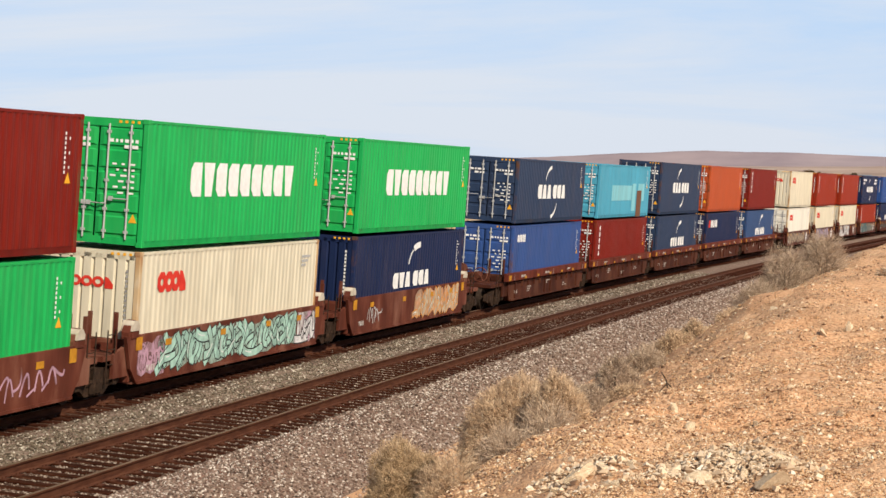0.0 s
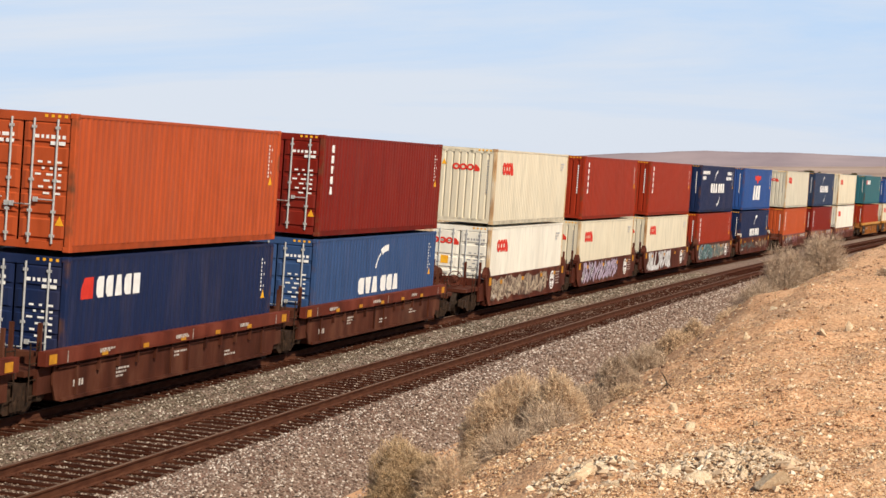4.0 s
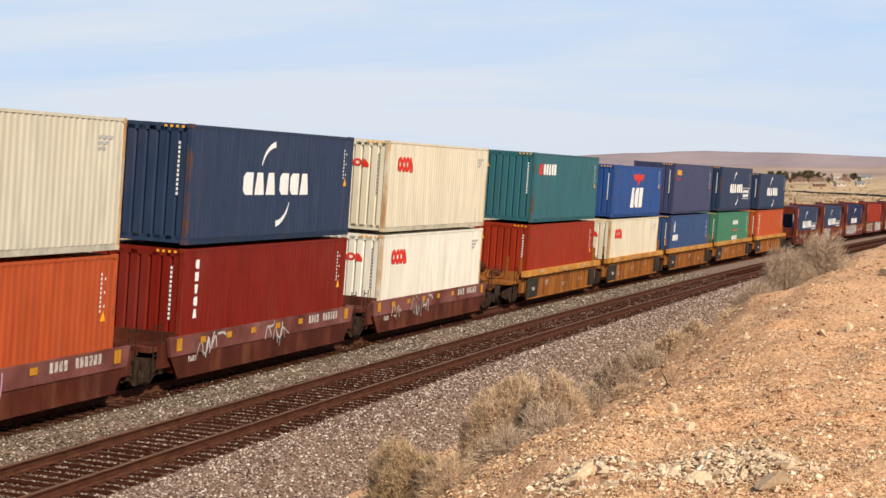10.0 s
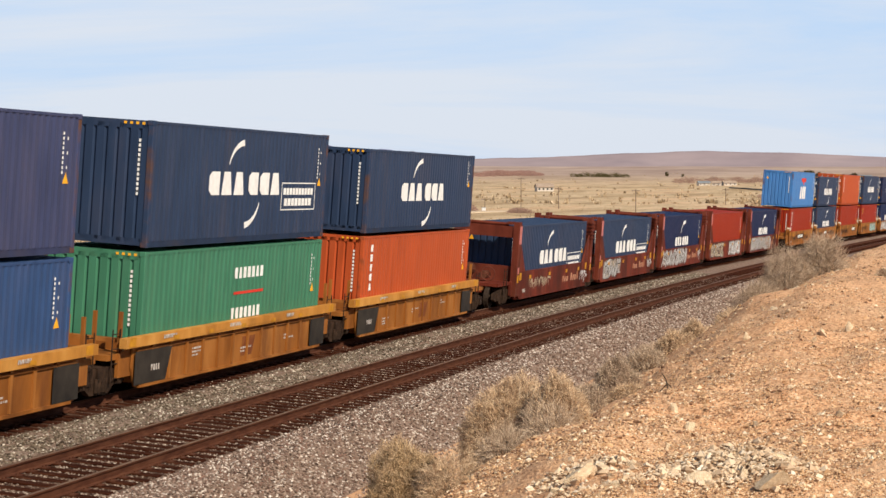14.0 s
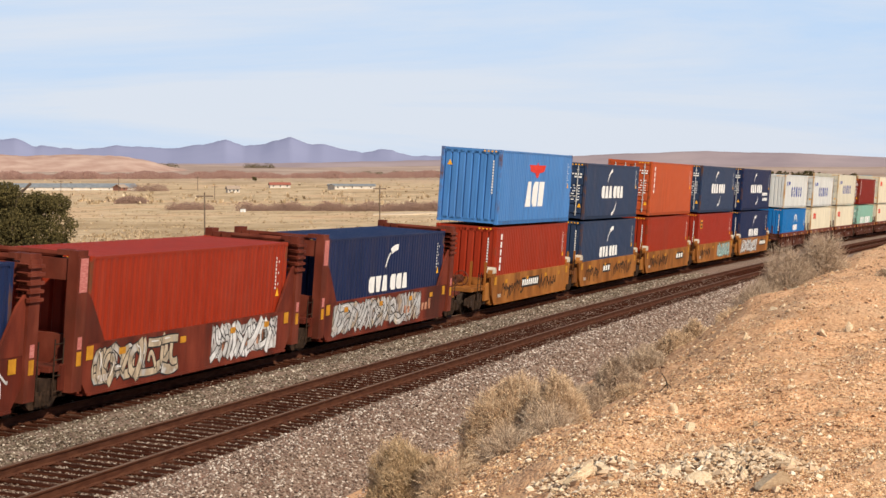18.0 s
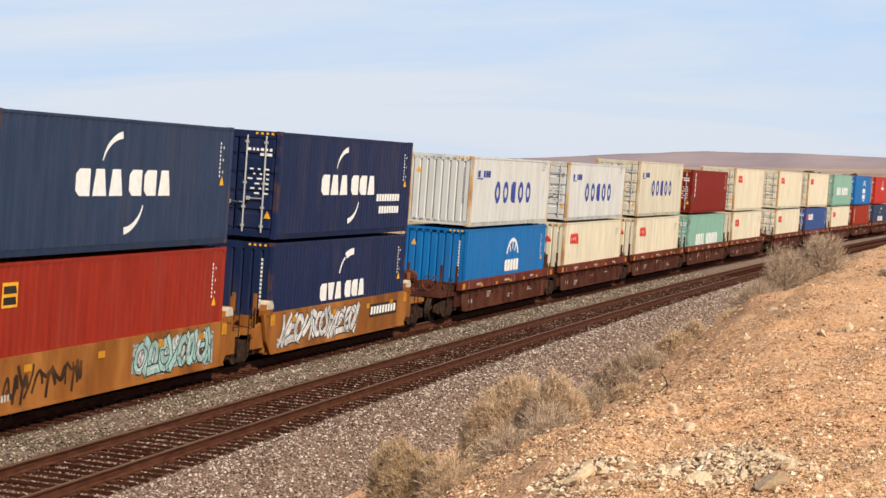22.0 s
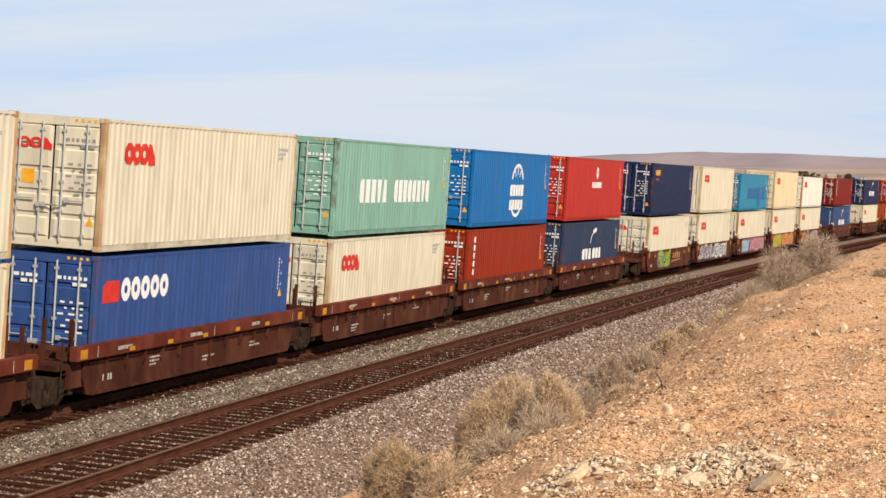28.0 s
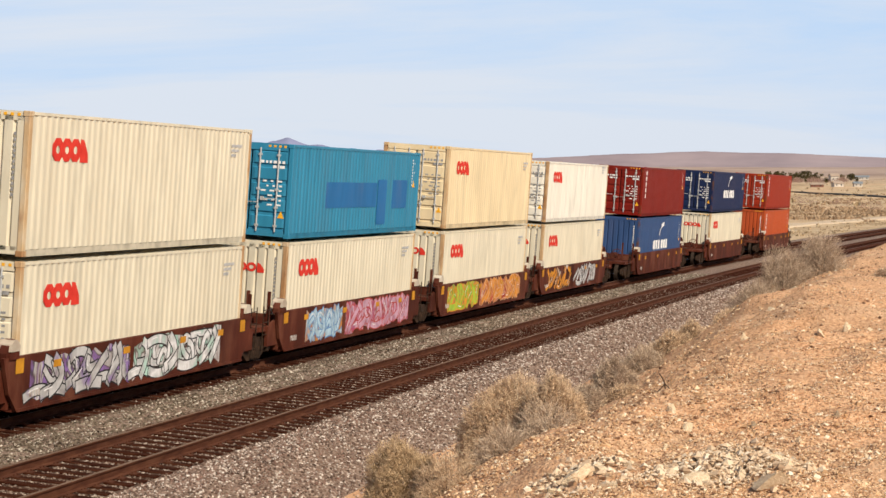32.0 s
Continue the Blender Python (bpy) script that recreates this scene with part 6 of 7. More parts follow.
def twigs(name, n, wide, deep, high, mat, seed, length=0.16, thick=0.0035, fill=0.5, fluff=0.45):
    """A brush of thin bent twigs filling a lumpy dome; four corners and a tip each."""
    rs = np.random.RandomState(seed)
    a = rs.uniform(0, 2 * math.pi, n)
    e = np.arcsin(rs.uniform(0.0, 1.0, n))
    rad = rs.uniform(fill ** 2, 1.0, n) ** 0.42
    d = np.stack([np.cos(a) * np.cos(e), np.sin(a) * np.cos(e), np.sin(e)], -1)
    lump = np.array([swell(Vector(v), seed) for v in d])
    p = d * (rad * lump)[:, None] * np.array([wide / 2, deep / 2, high])
    g = d + rs.normal(0, fluff, (n, 3)) + np.array([0, 0, 0.1])
    g /= np.linalg.norm(g, axis=1)[:, None]
    l = length * rs.uniform(0.5, 1.3, n)[:, None]
    bend = rs.normal(0, 0.25, (n, 3))
    q = p + g * l * 0.5
    t = q + (g + bend) * l * 0.5
    w = np.cross(g, rs.normal(0, 1, (n, 3)))
    w = w / np.linalg.norm(w, axis=1)[:, None] * thick * rs.uniform(0.6, 1.4, n)[:, None]
    P = np.stack([p - w, p + w, q + w * 0.8, q - w * 0.8, t], 1)
    P[..., 2] = np.maximum(P[..., 2], -0.05)
    i = 5 * np.arange(n)[:, None]
    F = (i + np.array([0, 1, 2, 3])).tolist() + (i + np.array([3, 2, 4])).tolist()
    me = bpy.data.meshes.new(name)
    me.from_pydata(P.reshape(-1, 3).tolist(), [], F)
    me.materials.append(mat)
    return me


def stems(bm, n, wide, deep, high, seed):
    rs = random.Random(seed)
    for _ in range(n):
        a, e = rs.uniform(0, 6.28), rs.uniform(0.35, 1.4)
        p = Vector((rs.uniform(-0.05, 0.05), rs.uniform(-0.05, 0.05), -0.05))
        for k in range(3):
            q = p + Vector((math.cos(a) * math.cos(e) * wide / 2, math.sin(a) * math.cos(e) * deep / 2, math.sin(e) * high)) * 0.28
            rod(bm, p, q, 0.011 * (1 - 0.25 * k) * max(0.6, high), 4)
            p = q
            a += rs.uniform(-0.5, 0.5)
            e = min(1.5, max(0.1, e + rs.uniform(-0.3, 0.3)))


# core colours darker than the twigs: shade between the twigs painted in
shaded_core_mat = {m.name: material("dense_" + m.name, (tint(c, 0.55), c, tint(c, 1.3)), rough=1.0, scale=22, detail=6, bump=1.0, bump_scale=40, spec=0.05)
            for m, c in ((twig_tan, (0.24, 0.155, 0.092)), (twig_olive, (0.17, 0.11, 0.058)), (twig_grey, (0.20, 0.135, 0.092)))}


def dome(name, wide, deep, high, seed):
    """The dense inner mass of a shrub: a lumpy dome."""
    bm = bmesh.new()
    bmesh.ops.create_icosphere(bm, subdivisions=5, radius=1)
    for v in bm.verts:
        d = v.co.normalized()
        lump = swell(d, seed) * (1 + 0.06 * noise.noise(d * 22) + 0.04 * noise.noise(d * 45))
        v.co = Vector((d.x * wide / 2 * lump, d.y * deep / 2 * lump, max(-0.1, d.z * high * lump)))
    me = bpy.data.meshes.new(name)
    bm.to_mesh(me)
    bm.free()
    me.polygons.foreach_set("use_smooth", [True] * len(me.polygons))
    return me


def shrub(az, d, wide, deep, high, mat, seed, n, label, length=0.16, thick=0.0035, sink=0.05, fill=0.45):
    x, y = d * math.cos(az), d * math.sin(az)
    s = tagged(new("shrub", None), label, "shrub", "dry shrubs on the bank")
    s.location = (x, y, float(ground_z(x, y)) - sink)
    s.rotation_euler = (0, 0, az - math.pi / 2)
    piece("branchwork", ("branchwork", seed), lambda bm: stems(bm, 16, wide, deep, high, seed), dead_wood, s)
    if fill >= 0.6:
        core = new("crown", dome("crown", wide * 0.86, deep * 0.86, high * 0.90, seed))
        core.data.materials.append(shaded_core_mat[mat.name])
        core.parent = s
    tw = tagged(new("brush", twigs("brush", n, wide, deep, high, mat, seed, length, thick, fill, 0.75 if fill < 0.6 else 0.75)), kind="stuff")
    tw.parent = s
    if n > 12000:
        # pale loose stalks standing out of the crown
        st = tagged(new("loose_growth", twigs("loose_growth", n // 90, wide * 0.9, deep * 0.9, high * 0.9, twig_pale, seed + 200, 3.6 * length, 0.0018, 0.8, 0.9)), kind="stuff")
        st.parent = s
    return s


DRY = "dry tan twiggy shrub growing on the sandy bank"
GREY = "dry grey-brown twiggy shrub on the bank"
shrub(0.2660, 18.6, 0.98, 0.9, 0.86, twig_olive, 3, 42000, "dry olive-brown rounded shrub on the sandy bank", 0.055, 0.0016, fill=0.8)
shrub(0.2430, 16.5, 0.64, 0.5, 0.44, twig_tan, 4, 4200, DRY, 0.10, 0.0014, fill=0.3)
shrub(0.2105, 17.7, 1.04, 0.9, 0.74, twig_tan, 5, 46000, "large dry tan rounded shrub on the sandy bank", 0.055, 0.0016, fill=0.8)
shrub(0.1890, 17.2, 0.56, 0.6, 0.60, twig_tan, 6, 18000, DRY, 0.045, 0.0017, fill=0.7)
shrub(0.1930, 15.8, 0.60, 0.5, 0.34, twig_grey, 7, 2600, DRY, 0.10, 0.0015, fill=0.3)
shrub(0.2150, 15.0, 0.45, 0.45, 0.30, twig_grey, 8, 2600, DRY, 0.10, 0.0015, fill=0.3)
shrub(0.1755, 24.6, 0.78, 0.7, 0.56, twig_grey, 9, 15000, GREY, 0.055, 0.0022, fill=0.6)
shrub(0.1600, 25.6, 0.70, 0.7, 0.56, twig_grey, 10, 13000, GREY, 0.055, 0.0022, fill=0.6)
shrub(0.1525, 23.6, 0.52, 0.4, 0.24, twig_tan, 12, 4000, DRY, 0.06, 0.002, fill=0.6)
shrub(0.1445, 28.5, 0.72, 0.7, 0.46, twig_grey, 13, 9000, GREY, 0.06, 0.0026, fill=0.5)
shrub(0.1300, 30.5, 0.72, 0.6, 0.46, twig_tan, 14, 9000, DRY, 0.06, 0.0026, fill=0.6)
shrub(0.1210, 31.0, 0.42, 0.4, 0.42, twig_tan, 15, 3000, DRY, 0.08, 0.0026, fill=0.6)
shrub(0.1380, 33.0, 0.8, 0.7, 0.5, twig_grey, 16, 7000, GREY, 0.07, 0.003, fill=0.5)
shrub(0.0740, 41.0, 1.40, 1.2, 1.06, twig_grey, 17, 12000, "tall bare grey twiggy shrub at the bank's edge", 0.17, 0.0025, fill=0.2)
shrub(0.0565, 41.5, 1.15, 1.0, 1.00, twig_grey, 18, 11000, "dry grey-tan twiggy shrub at the bank's edge", 0.15, 0.0025, fill=0.3)
shrub(0.0880, 39.0, 1.05, 0.8, 0.66, twig_grey, 19, 6000, "low bare grey twiggy shrub at the bank's edge", 0.16, 0.0024, fill=0.2)
shrub(0.1010, 36.5, 0.65, 0.6, 0.30, twig_tan, 20, 2200, DRY, 0.10, 0.0034)
shrub(0.0245, 33.9, 0.35, 0.3, 0.16, twig_grey, 23, 800, DRY, 0.08, 0.0034, sink=0.0)
shrub(0.1150, 35.0, 0.6, 0.5, 0.34, twig_tan, 24, 2200, DRY, 0.10, 0.0034)


def dead_stick():
    s = tagged(new("dead_stick", None), "dark forked dead stick standing in the sandy bank", "stick")
    d, a = 19.4, 0.1330
    x, y = d * math.cos(a), d * math.sin(a)
    s.location = (x, y, float(ground_z(x, y)) - 0.02)
    piece("stem", "stick_stem", lambda bm: (rod(bm, (0, 0, 0), (0.02, 0.03, 0.13), 0.008, 5), rod(bm, (0.02, 0.03, 0.13), (-0.01, 0.07, 0.20), 0.006, 5)), dead_wood, s)
    piece("fork", "stick_fork", lambda bm: (rod(bm, (0.02, 0.03, 0.11), (0.0, -0.04, 0.04), 0.006, 5), rod(bm, (0.015, 0.02, 0.09), (0.02, 0.10, 0.0), 0.006, 5)), dead_wood, s)


dead_stick()

# ---------------------------------------------------------------- the plain behind the railway
grass_tuft = island_material("dry_grass_tuft", ((0.24, 0.165, 0.095), (0.40, 0.295, 0.17), (0.58, 0.44, 0.285), (0.68, 0.53, 0.36)), bump=0.2, scale=0.5)
rust_bush = island_material("russet_bush", ((0.22, 0.13, 0.095), (0.34, 0.215, 0.165), (0.44, 0.29, 0.225), (0.29, 0.185, 0.14)), bump=0.2, scale=0.5)
dark_leaf = island_material("dark_evergreen_leaf", ((0.022, 0.02, 0.008), (0.06, 0.05, 0.018), (0.12, 0.097, 0.034), (0.20, 0.155, 0.06)), bump=0.2)
bark = material("bark", ((0.06, 0.04, 0.03), (0.12, 0.085, 0.06)), rough=0.9, scale=8, bump=0.5)


def clumps(name, x, y, z, size, mat, seed, blades=7, lean=0.5):
    """Tufts: small fans of pointed blades."""
    rs = np.random.RandomState(seed)
    n = len(x)
    N = n * blades
    c = np.repeat(np.stack([x, y, z], -1), blades, 0)
    s = np.repeat(np.asarray(size), blades)[:, None]
    a = rs.uniform(0, 2 * math.pi, N)
    o = np.stack([np.cos(a), np.sin(a), 0 * a], -1) * rs.uniform(0, 0.9, N)[:, None]
    w = np.stack([-np.sin(a), np.cos(a), 0 * a], -1) * 0.42
    top = o * (1 + lean) + np.stack([0 * a, 0 * a, rs.uniform(0.5, 1.1, N)], -1)
    P = np.stack([c + s * (o - w), c + s * (o + w), c + s * (top + w * 0.5), c + s * (top - w * 0.4)], 1)
    F = 4 * np.arange(N)[:, None] + np.arange(4)
    me = bpy.data.meshes.new(name)
    me.from_pydata(P.reshape(-1, 3).tolist(), [], F.tolist())
    me.materials.append(mat)
    return new(name, me)


def on_plain(n, seed, near, far, a0=-0.02, a1=0.5, power=1.0):
    rs = np.random.RandomState(seed)
    d = 1 / (1 / far + (1 / near - 1 / far) * rs.rand(n) ** power)
    a = rs.uniform(a0, a1, n)
    x, y = d * np.cos(a), d * np.sin(a)
    _, lat = to_line(x, y)
    k = (lat < -14) & (waves(x, y, 28, seed) + waves(x, y, 9, seed + 1) > -0.3)
    return x[k], y[k], d[k], rs


_x, _y, _d, _r = on_plain(26000, 71, 100, 900)
tagged(clumps("scrub", _x, _y, ground_z(_x, _y) - 0.05, _r.uniform(0.10, 0.36, len(_x)), grass_tuft, 72), "tufts of dry yellow grass and scrub on the plain", "scrub", kind="stuff")
_x, _y, _d, _r = on_plain(1500, 73, 700, 3200)
tagged(clumps("far_scrub", _x, _y, ground_z(_x, _y) - 0.1, _r.uniform(0.5, 1.6, len(_x)), grass_tuft, 74), "distant dry scrub dotted over the plain", "scrub", kind="stuff")


def at(az, d):
    x, y = d * math.cos(az), d * math.sin(az)
    return x, y, float(ground_z(x, y))


def px_az(x):
    return 0.24793 + math.atan((784 - x) / 3471.0)


def hedge(x0, x1, d0, d1, high, n, seed, label, mat=rust_bush, deep=5.0, name="hedge"):
    """A belt of bushes between two bearings: each a dome of short fine blades."""
    rs = np.random.RandomState(seed)
    t = np.sort(rs.rand(n))
    az = np.array([px_az(x0 + (x1 - x0) * k) for k in t])
    d = d0 + (d1 - d0) * t + rs.uniform(-deep, deep, n)
    h = np.clip(high * rs.uniform(0.5, 1.0, n) * (0.8 + 0.2 * np.sin(t * 23 + seed) + 0.15 * np.sin(t * 61)), 0.3 * high, high)
    if name == "bush":
        h = np.maximum(0.25 * high, high * np.sqrt(np.clip(1 - (2 * t - 1) ** 2, 0, 1)) * rs.uniform(0.85, 1.0, n)) * 0.8
    m = 150 if n < 300 else 56
    e, a2 = np.arcsin(rs.rand(n, m)), rs.uniform(0, 6.283, (n, m))
    r = rs.uniform(0.5, 1.0, (n, m)) ** 0.5
    x = (d * np.cos(az))[:, None] + r * np.cos(a2) * np.cos(e) * h[:, None] * 0.9
    y = (d * np.sin(az))[:, None] + r * np.sin(a2) * np.cos(e) * h[:, None] * 0.9
    z = (ground_z(d * np.cos(az), d * np.sin(az)) - 0.1)[:, None] + r * np.sin(e) * h[:, None] * 0.8
    size = np.repeat((h * (0.055 if m > 60 else 0.10))[:, None], m, 1)
    ob = clumps(name, x.ravel(), y.ravel(), z.ravel(), size.ravel() * rs.uniform(0.6, 1.2, n * m), mat, seed, 3, 0.2)
    return tagged(ob, label, name, kind="stuff")


far_russet = island_material("distant_russet_trees", ((0.27, 0.145, 0.115), (0.36, 0.215, 0.175), (0.43, 0.28, 0.235)), bump=0.1, scale=0.5)
hedge(205, 262, 720, 725, 5.0, 70, 81, "round russet bare bush on the plain", name="bush")
hedge(306, 372, 610, 620, 3.6, 70, 82, "row of russet bare bushes on the plain")
hedge(430, 700, 600, 585, 4.0, 260, 83, "long row of russet bare bushes on the plain")
hedge(690, 835, 575, 560, 4.2, 150, 84, "long row of russet bare bushes on the plain")
hedge(895, 945, 540, 540, 2.6, 40, 85, "low russet bush on the plain", name="bush")
hedge(1215, 1265, 430, 440, 2.6, 60, 86, "russet bush beside the railway", name="bush")
hedge(-40, 420, 2050, 2250, 10.0, 1700, 87, "distant belt of russet trees across the plain", far_russet, 170)
hedge(400, 960, 2250, 2500, 9.0, 1700, 88, "distant belt of russet trees across the plain", far_russet, 170)
hedge(640, 900, 2650, 2700, 9.0, 120, 89, "distant dark line of trees", dark_leaf, 20)
hedge(1010, 1110, 2300, 2300, 9.0, 90, 90, "distant dark line of trees", dark_leaf, 20)
hedge(275, 312, 3700, 3700, 14.0, 16, 91, "distant dark group of trees", dark_leaf, 20)
hedge(425, 482, 3700, 3700, 14.0, 22, 95, "distant dark group of trees", dark_leaf, 20)
hedge(1195, 1345, 1750, 1750, 7.0, 120, 92, "distant grey trees near houses", rust_bush, 60)
hedge(1345, 1500, 1800, 1850, 6.5, 150, 93, "distant grey bushes round houses", rust_bush, 80)
brown_scrub = island_material("brown_scrub", ((0.27, 0.18, 0.105), (0.37, 0.255, 0.155), (0.48, 0.34, 0.215), (0.58, 0.43, 0.28)), bump=0.2, scale=0.5)
_rs = np.random.RandomState(97)
_d = 1 / _rs.uniform(1 / 1050, 1 / 420, 3600)
_a = _rs.uniform(px_az(1640), px_az(1330), 3600)
_x, _y = _d * np.cos(_a), _d * np.sin(_a)
_k = waves(_x, _y, 30, 99) + 0.6 * waves(_x, _y, 11, 12) > _rs.uniform(-0.3, 0.6, 3600)
_x, _y = _x[_k], _y[_k]
tagged(clumps("scrub", _x, _y, ground_z(_x, _y) - 0.1, _rs.uniform(0.3, 0.85, len(_x)), brown_scrub, 98, 14), "brown scrub bushes scattered over the plain", "scrub", kind="stuff")
hedge(1340, 1568, 900, 700, 1.8, 160, 94, "dry bushes on the plain", rust_bush, 90)


def tree(az, d, high, wide, n, seed, label, leaf=dark_leaf, low=0.04):
    x, y, z = at(az, d)
    t = tagged(new("tree", None), label, "tree")
    t.location = (x, y, z - 0.1)
    rs = random.Random(seed)

    def wood(bm):
        p = Vector((0, 0, 0))
        r = high * 0.035
        for k in range(5):
            q = p + Vector((rs.uniform(-0.04, 0.04) * high, rs.uniform(-0.04, 0.04) * high, high * 0.17))
            rod(bm, p, q, r * (1 - 0.17 * k), 7)
            p = q
            for _ in range(2):
                a = rs.uniform(0, 6.28)
                rod(bm, p, p + Vector((math.cos(a) * wide * 0.24, math.sin(a) * wide * 0.24, high * rs.uniform(0.02, 0.12))), r * 0.35, 5)
    piece("trunk", ("trunk", seed), wood, bark, t)
    r2 = np.random.RandomState(seed)
    heads = [(r2.uniform(-0.27, 0.27) * wide, r2.uniform(-0.27, 0.27) * wide, high * r2.uniform(low + 0.15, 0.88), r2.uniform(0.11, 0.23)) for _ in range(34)]
    P = []
    for k in range(n):
        hx, hy, hz, hr = heads[k % 34]
        v = r2.normal(0, 1, 3)
        v /= np.linalg.norm(v)
        rr = hr * wide * r2.uniform(0.55, 1.05) * (1.0 if hz < 0.6 * high else 0.75)
        P.append((hx + v[0] * rr, hy + v[1] * rr, min(high, max(low * high, hz + v[2] * rr * 0.8))))
    P = np.array(P)
    ob = clumps("crown", P[:, 0], P[:, 1], P[:, 2], r2.uniform(0.5, 1.2, n) * wide * (0.0105 if n > 5000 else 0.02 if n > 1000 else 0.05), leaf, seed, 6, 0.1)
    tagged(ob, kind="stuff")
    ob.parent = t
    return t


tree(px_az(34), 118, 6.9, 7.4, 40000, 5, "dark green bushy evergreen tree behind the railway")
tree(px_az(-45), 124, 5.6, 5.0, 1600, 6, "dark green bushy evergreen tree behind the railway")
for _k, (_px, _d, _h, _w) in enumerate(((1370, 1180, 9, 8), (1383, 1160, 10, 8), (1412, 1190, 11, 9), (1424, 1185, 13, 10), (1436, 1190, 13, 10), (1447, 1195, 11, 8), (1458, 1200, 9, 7), (1494, 1210, 8, 8), (1510, 1220, 9, 10),
                                        (1430, 1100, 6, 4), (1466, 1060, 7, 4), (1398, 1080, 5, 4), (1180, 1500, 7, 7), (1208, 1480, 5, 5), (450, 1150, 5, 6), (1358, 1180, 8, 7), (1520, 1130, 6, 5), (1364, 1120, 12, 9), (1377, 1110, 13, 9), (1390, 1130, 12, 9), (1405, 1120, 11, 8))):
    tree(px_az(_px), _d * 1.6, _h * 0.85, _w * 1.0, 700, 100 + _k, "dark evergreen tree near distant houses")

wall_pale = material("pale_wall", ((0.50, 0.44, 0.37), (0.64, 0.58, 0.51)), rough=0.8, scale=0.6, stain=(0.4, 0.34, 0.28))
wall_brown = material("brown_wall", ((0.18, 0.085, 0.06), (0.27, 0.13, 0.09)), rough=0.8, scale=0.6)
roof_grey = material("grey_metal_roof", ((0.22, 0.24, 0.25), (0.33, 0.35, 0.36)), rough=0.5, scale=0.4, metal=0.3)
roof_tan = material("tan_roof", ((0.30, 0.22, 0.16), (0.40, 0.31, 0.24)), rough=0.85, scale=0.6)
roof_red = material("red_roof", ((0.28, 0.09, 0.06), (0.36, 0.13, 0.09)), rough=0.85, scale=0.6)
pane = material("dark_window", ((0.02, 0.025, 0.03), (0.05, 0.055, 0.06)), rough=0.15, scale=2)


def house(x_px, d, length, deep, eaves, ridge, wall, roof, turn, label, windows=4, name="house"):
    wh = min(1.3, eaves * 0.4)
    x, y, z = at(px_az(x_px), d)
    h = tagged(new(name, None), label, name)
    h.location, h.rotation_euler = (x, y, z - 0.2), (0, 0, px_az(x_px) - math.pi / 2 + turn)
    key = (x_px, d)

    def walls(bm):
        box(bm, -length / 2, length / 2, -deep / 2, deep / 2, 0, eaves)
        for s in (-1, 1):
            v = [bm.verts.new(p) for p in ((s * length / 2, -deep / 2, eaves), (s * length / 2, deep / 2, eaves), (s * length / 2, 0, ridge))]
            bm.faces.new(v)

    def roofs(bm):
        o = 0.5
        for s in (-1, 1):
            v = [bm.verts.new(p) for p in ((-length / 2 - o, s * (deep / 2 + o), eaves - 0.1), (length / 2 + o, s * (deep / 2 + o), eaves - 0.1), (length / 2 + o, 0, ridge + 0.15), (-length / 2 - o, 0, ridge + 0.15))]
            w = [bm.verts.new(q.co + Vector((0, 0, 0.2))) for q in v]
            bm.faces.new(v)
            bm.faces.new(w)
            for i in range(4):
                bm.faces.new((v[i], v[(i + 1) % 4], w[(i + 1) % 4], w[i]))
    piece("wall", ("wall",) + key, walls, wall, h)
    piece("roof", ("roof_h",) + key, roofs, roof, h)
    for k in range(windows):
        wx = -length / 2 + length * (k + 0.5) / windows
        piece("window", ("far_window", wh), lambda bm: box(bm, -wh / 2, wh / 2, -0.06, 0, 0, wh), pane, h, at=(wx, -deep / 2 - 0.02, eaves * 0.4))
    return h


house(108, 1240, 92, 14, 2.0, 4.2, wall_pale, roof_grey, 0.16, "long low white barn with a grey metal roof", 8, "barn")
house(213, 1215, 6.5, 6, 2.2, 3.8, wall_brown, roof_tan, 0.9, "small brown shed beside a long barn", 1, "shed")
hedge(236, 292, 1190, 1190, 6.5, 34, 96, "low russet bushes beside a long barn", deep=4)
house(412, 1150, 7, 6, 2.4, 4.0, wall_pale, roof_tan, 0.2, "distant white house among dry bushes", 3)
house(495, 1350, 14, 9, 2.2, 3.6, wall_pale, roof_red, 0.1, "distant house with a red roof", 3)
house(622, 1270, 30, 9, 2.1, 3.1, wall_pale, roof_grey, 0.12, "distant long white building with a grey roof", 5)
house(598, 1262, 9, 8, 2.5, 3.5, wall_pale, roof_grey, 0.5, "distant small white building", 2)
house(818, 1210, 11, 8, 2.6, 4.4, wall_pale, roof_grey, 0.1, "distant white house on the plain", 3)
house(963, 1180, 10, 8, 2.6, 4.6, wall_pale, roof_tan, 0.2, "distant pale house with dark windows", 4)
house(1245, 1560, 9, 7, 2.2, 3.6, wall_pale, roof_grey, 0.2, "distant pale house on a rise", 3)
house(1268, 1540, 7, 6, 2.2, 3.6, wall_pale, roof_tan, -0.1, "distant pale house on a rise", 2)
house(1290, 1545, 10, 7, 2.2, 3.6, wall_pale, roof_tan, 0.3, "distant pale house on a rise", 3)
house(1480, 1850, 8, 8, 5.2, 7.6, wall_pale, roof_tan, 0.3, "distant two-storey pale house among trees", 2)
house(1465, 1860, 9, 8, 3.0, 4.8, wall_pale, roof_tan, 0.1, "distant pale house among trees", 2)
house(1486, 1450, 7, 6, 2.4, 3.8, wall_pale, roof_tan, 0.4, "distant pale house below the trees", 2)
house(1450, 1430, 9, 6, 2.0, 3.2, wall_brown, roof_tan, 0.1, "distant low brown house", 2)
house(1522, 1460, 6, 5, 2.2, 3.4, wall_pale, roof_grey, 0.2, "distant pale house on the plain", 2)
house(1520, 2060, 12, 8, 2.8, 4.2, wall_pale, roof_grey, 0.1, "distant white building beyond the trees", 2)
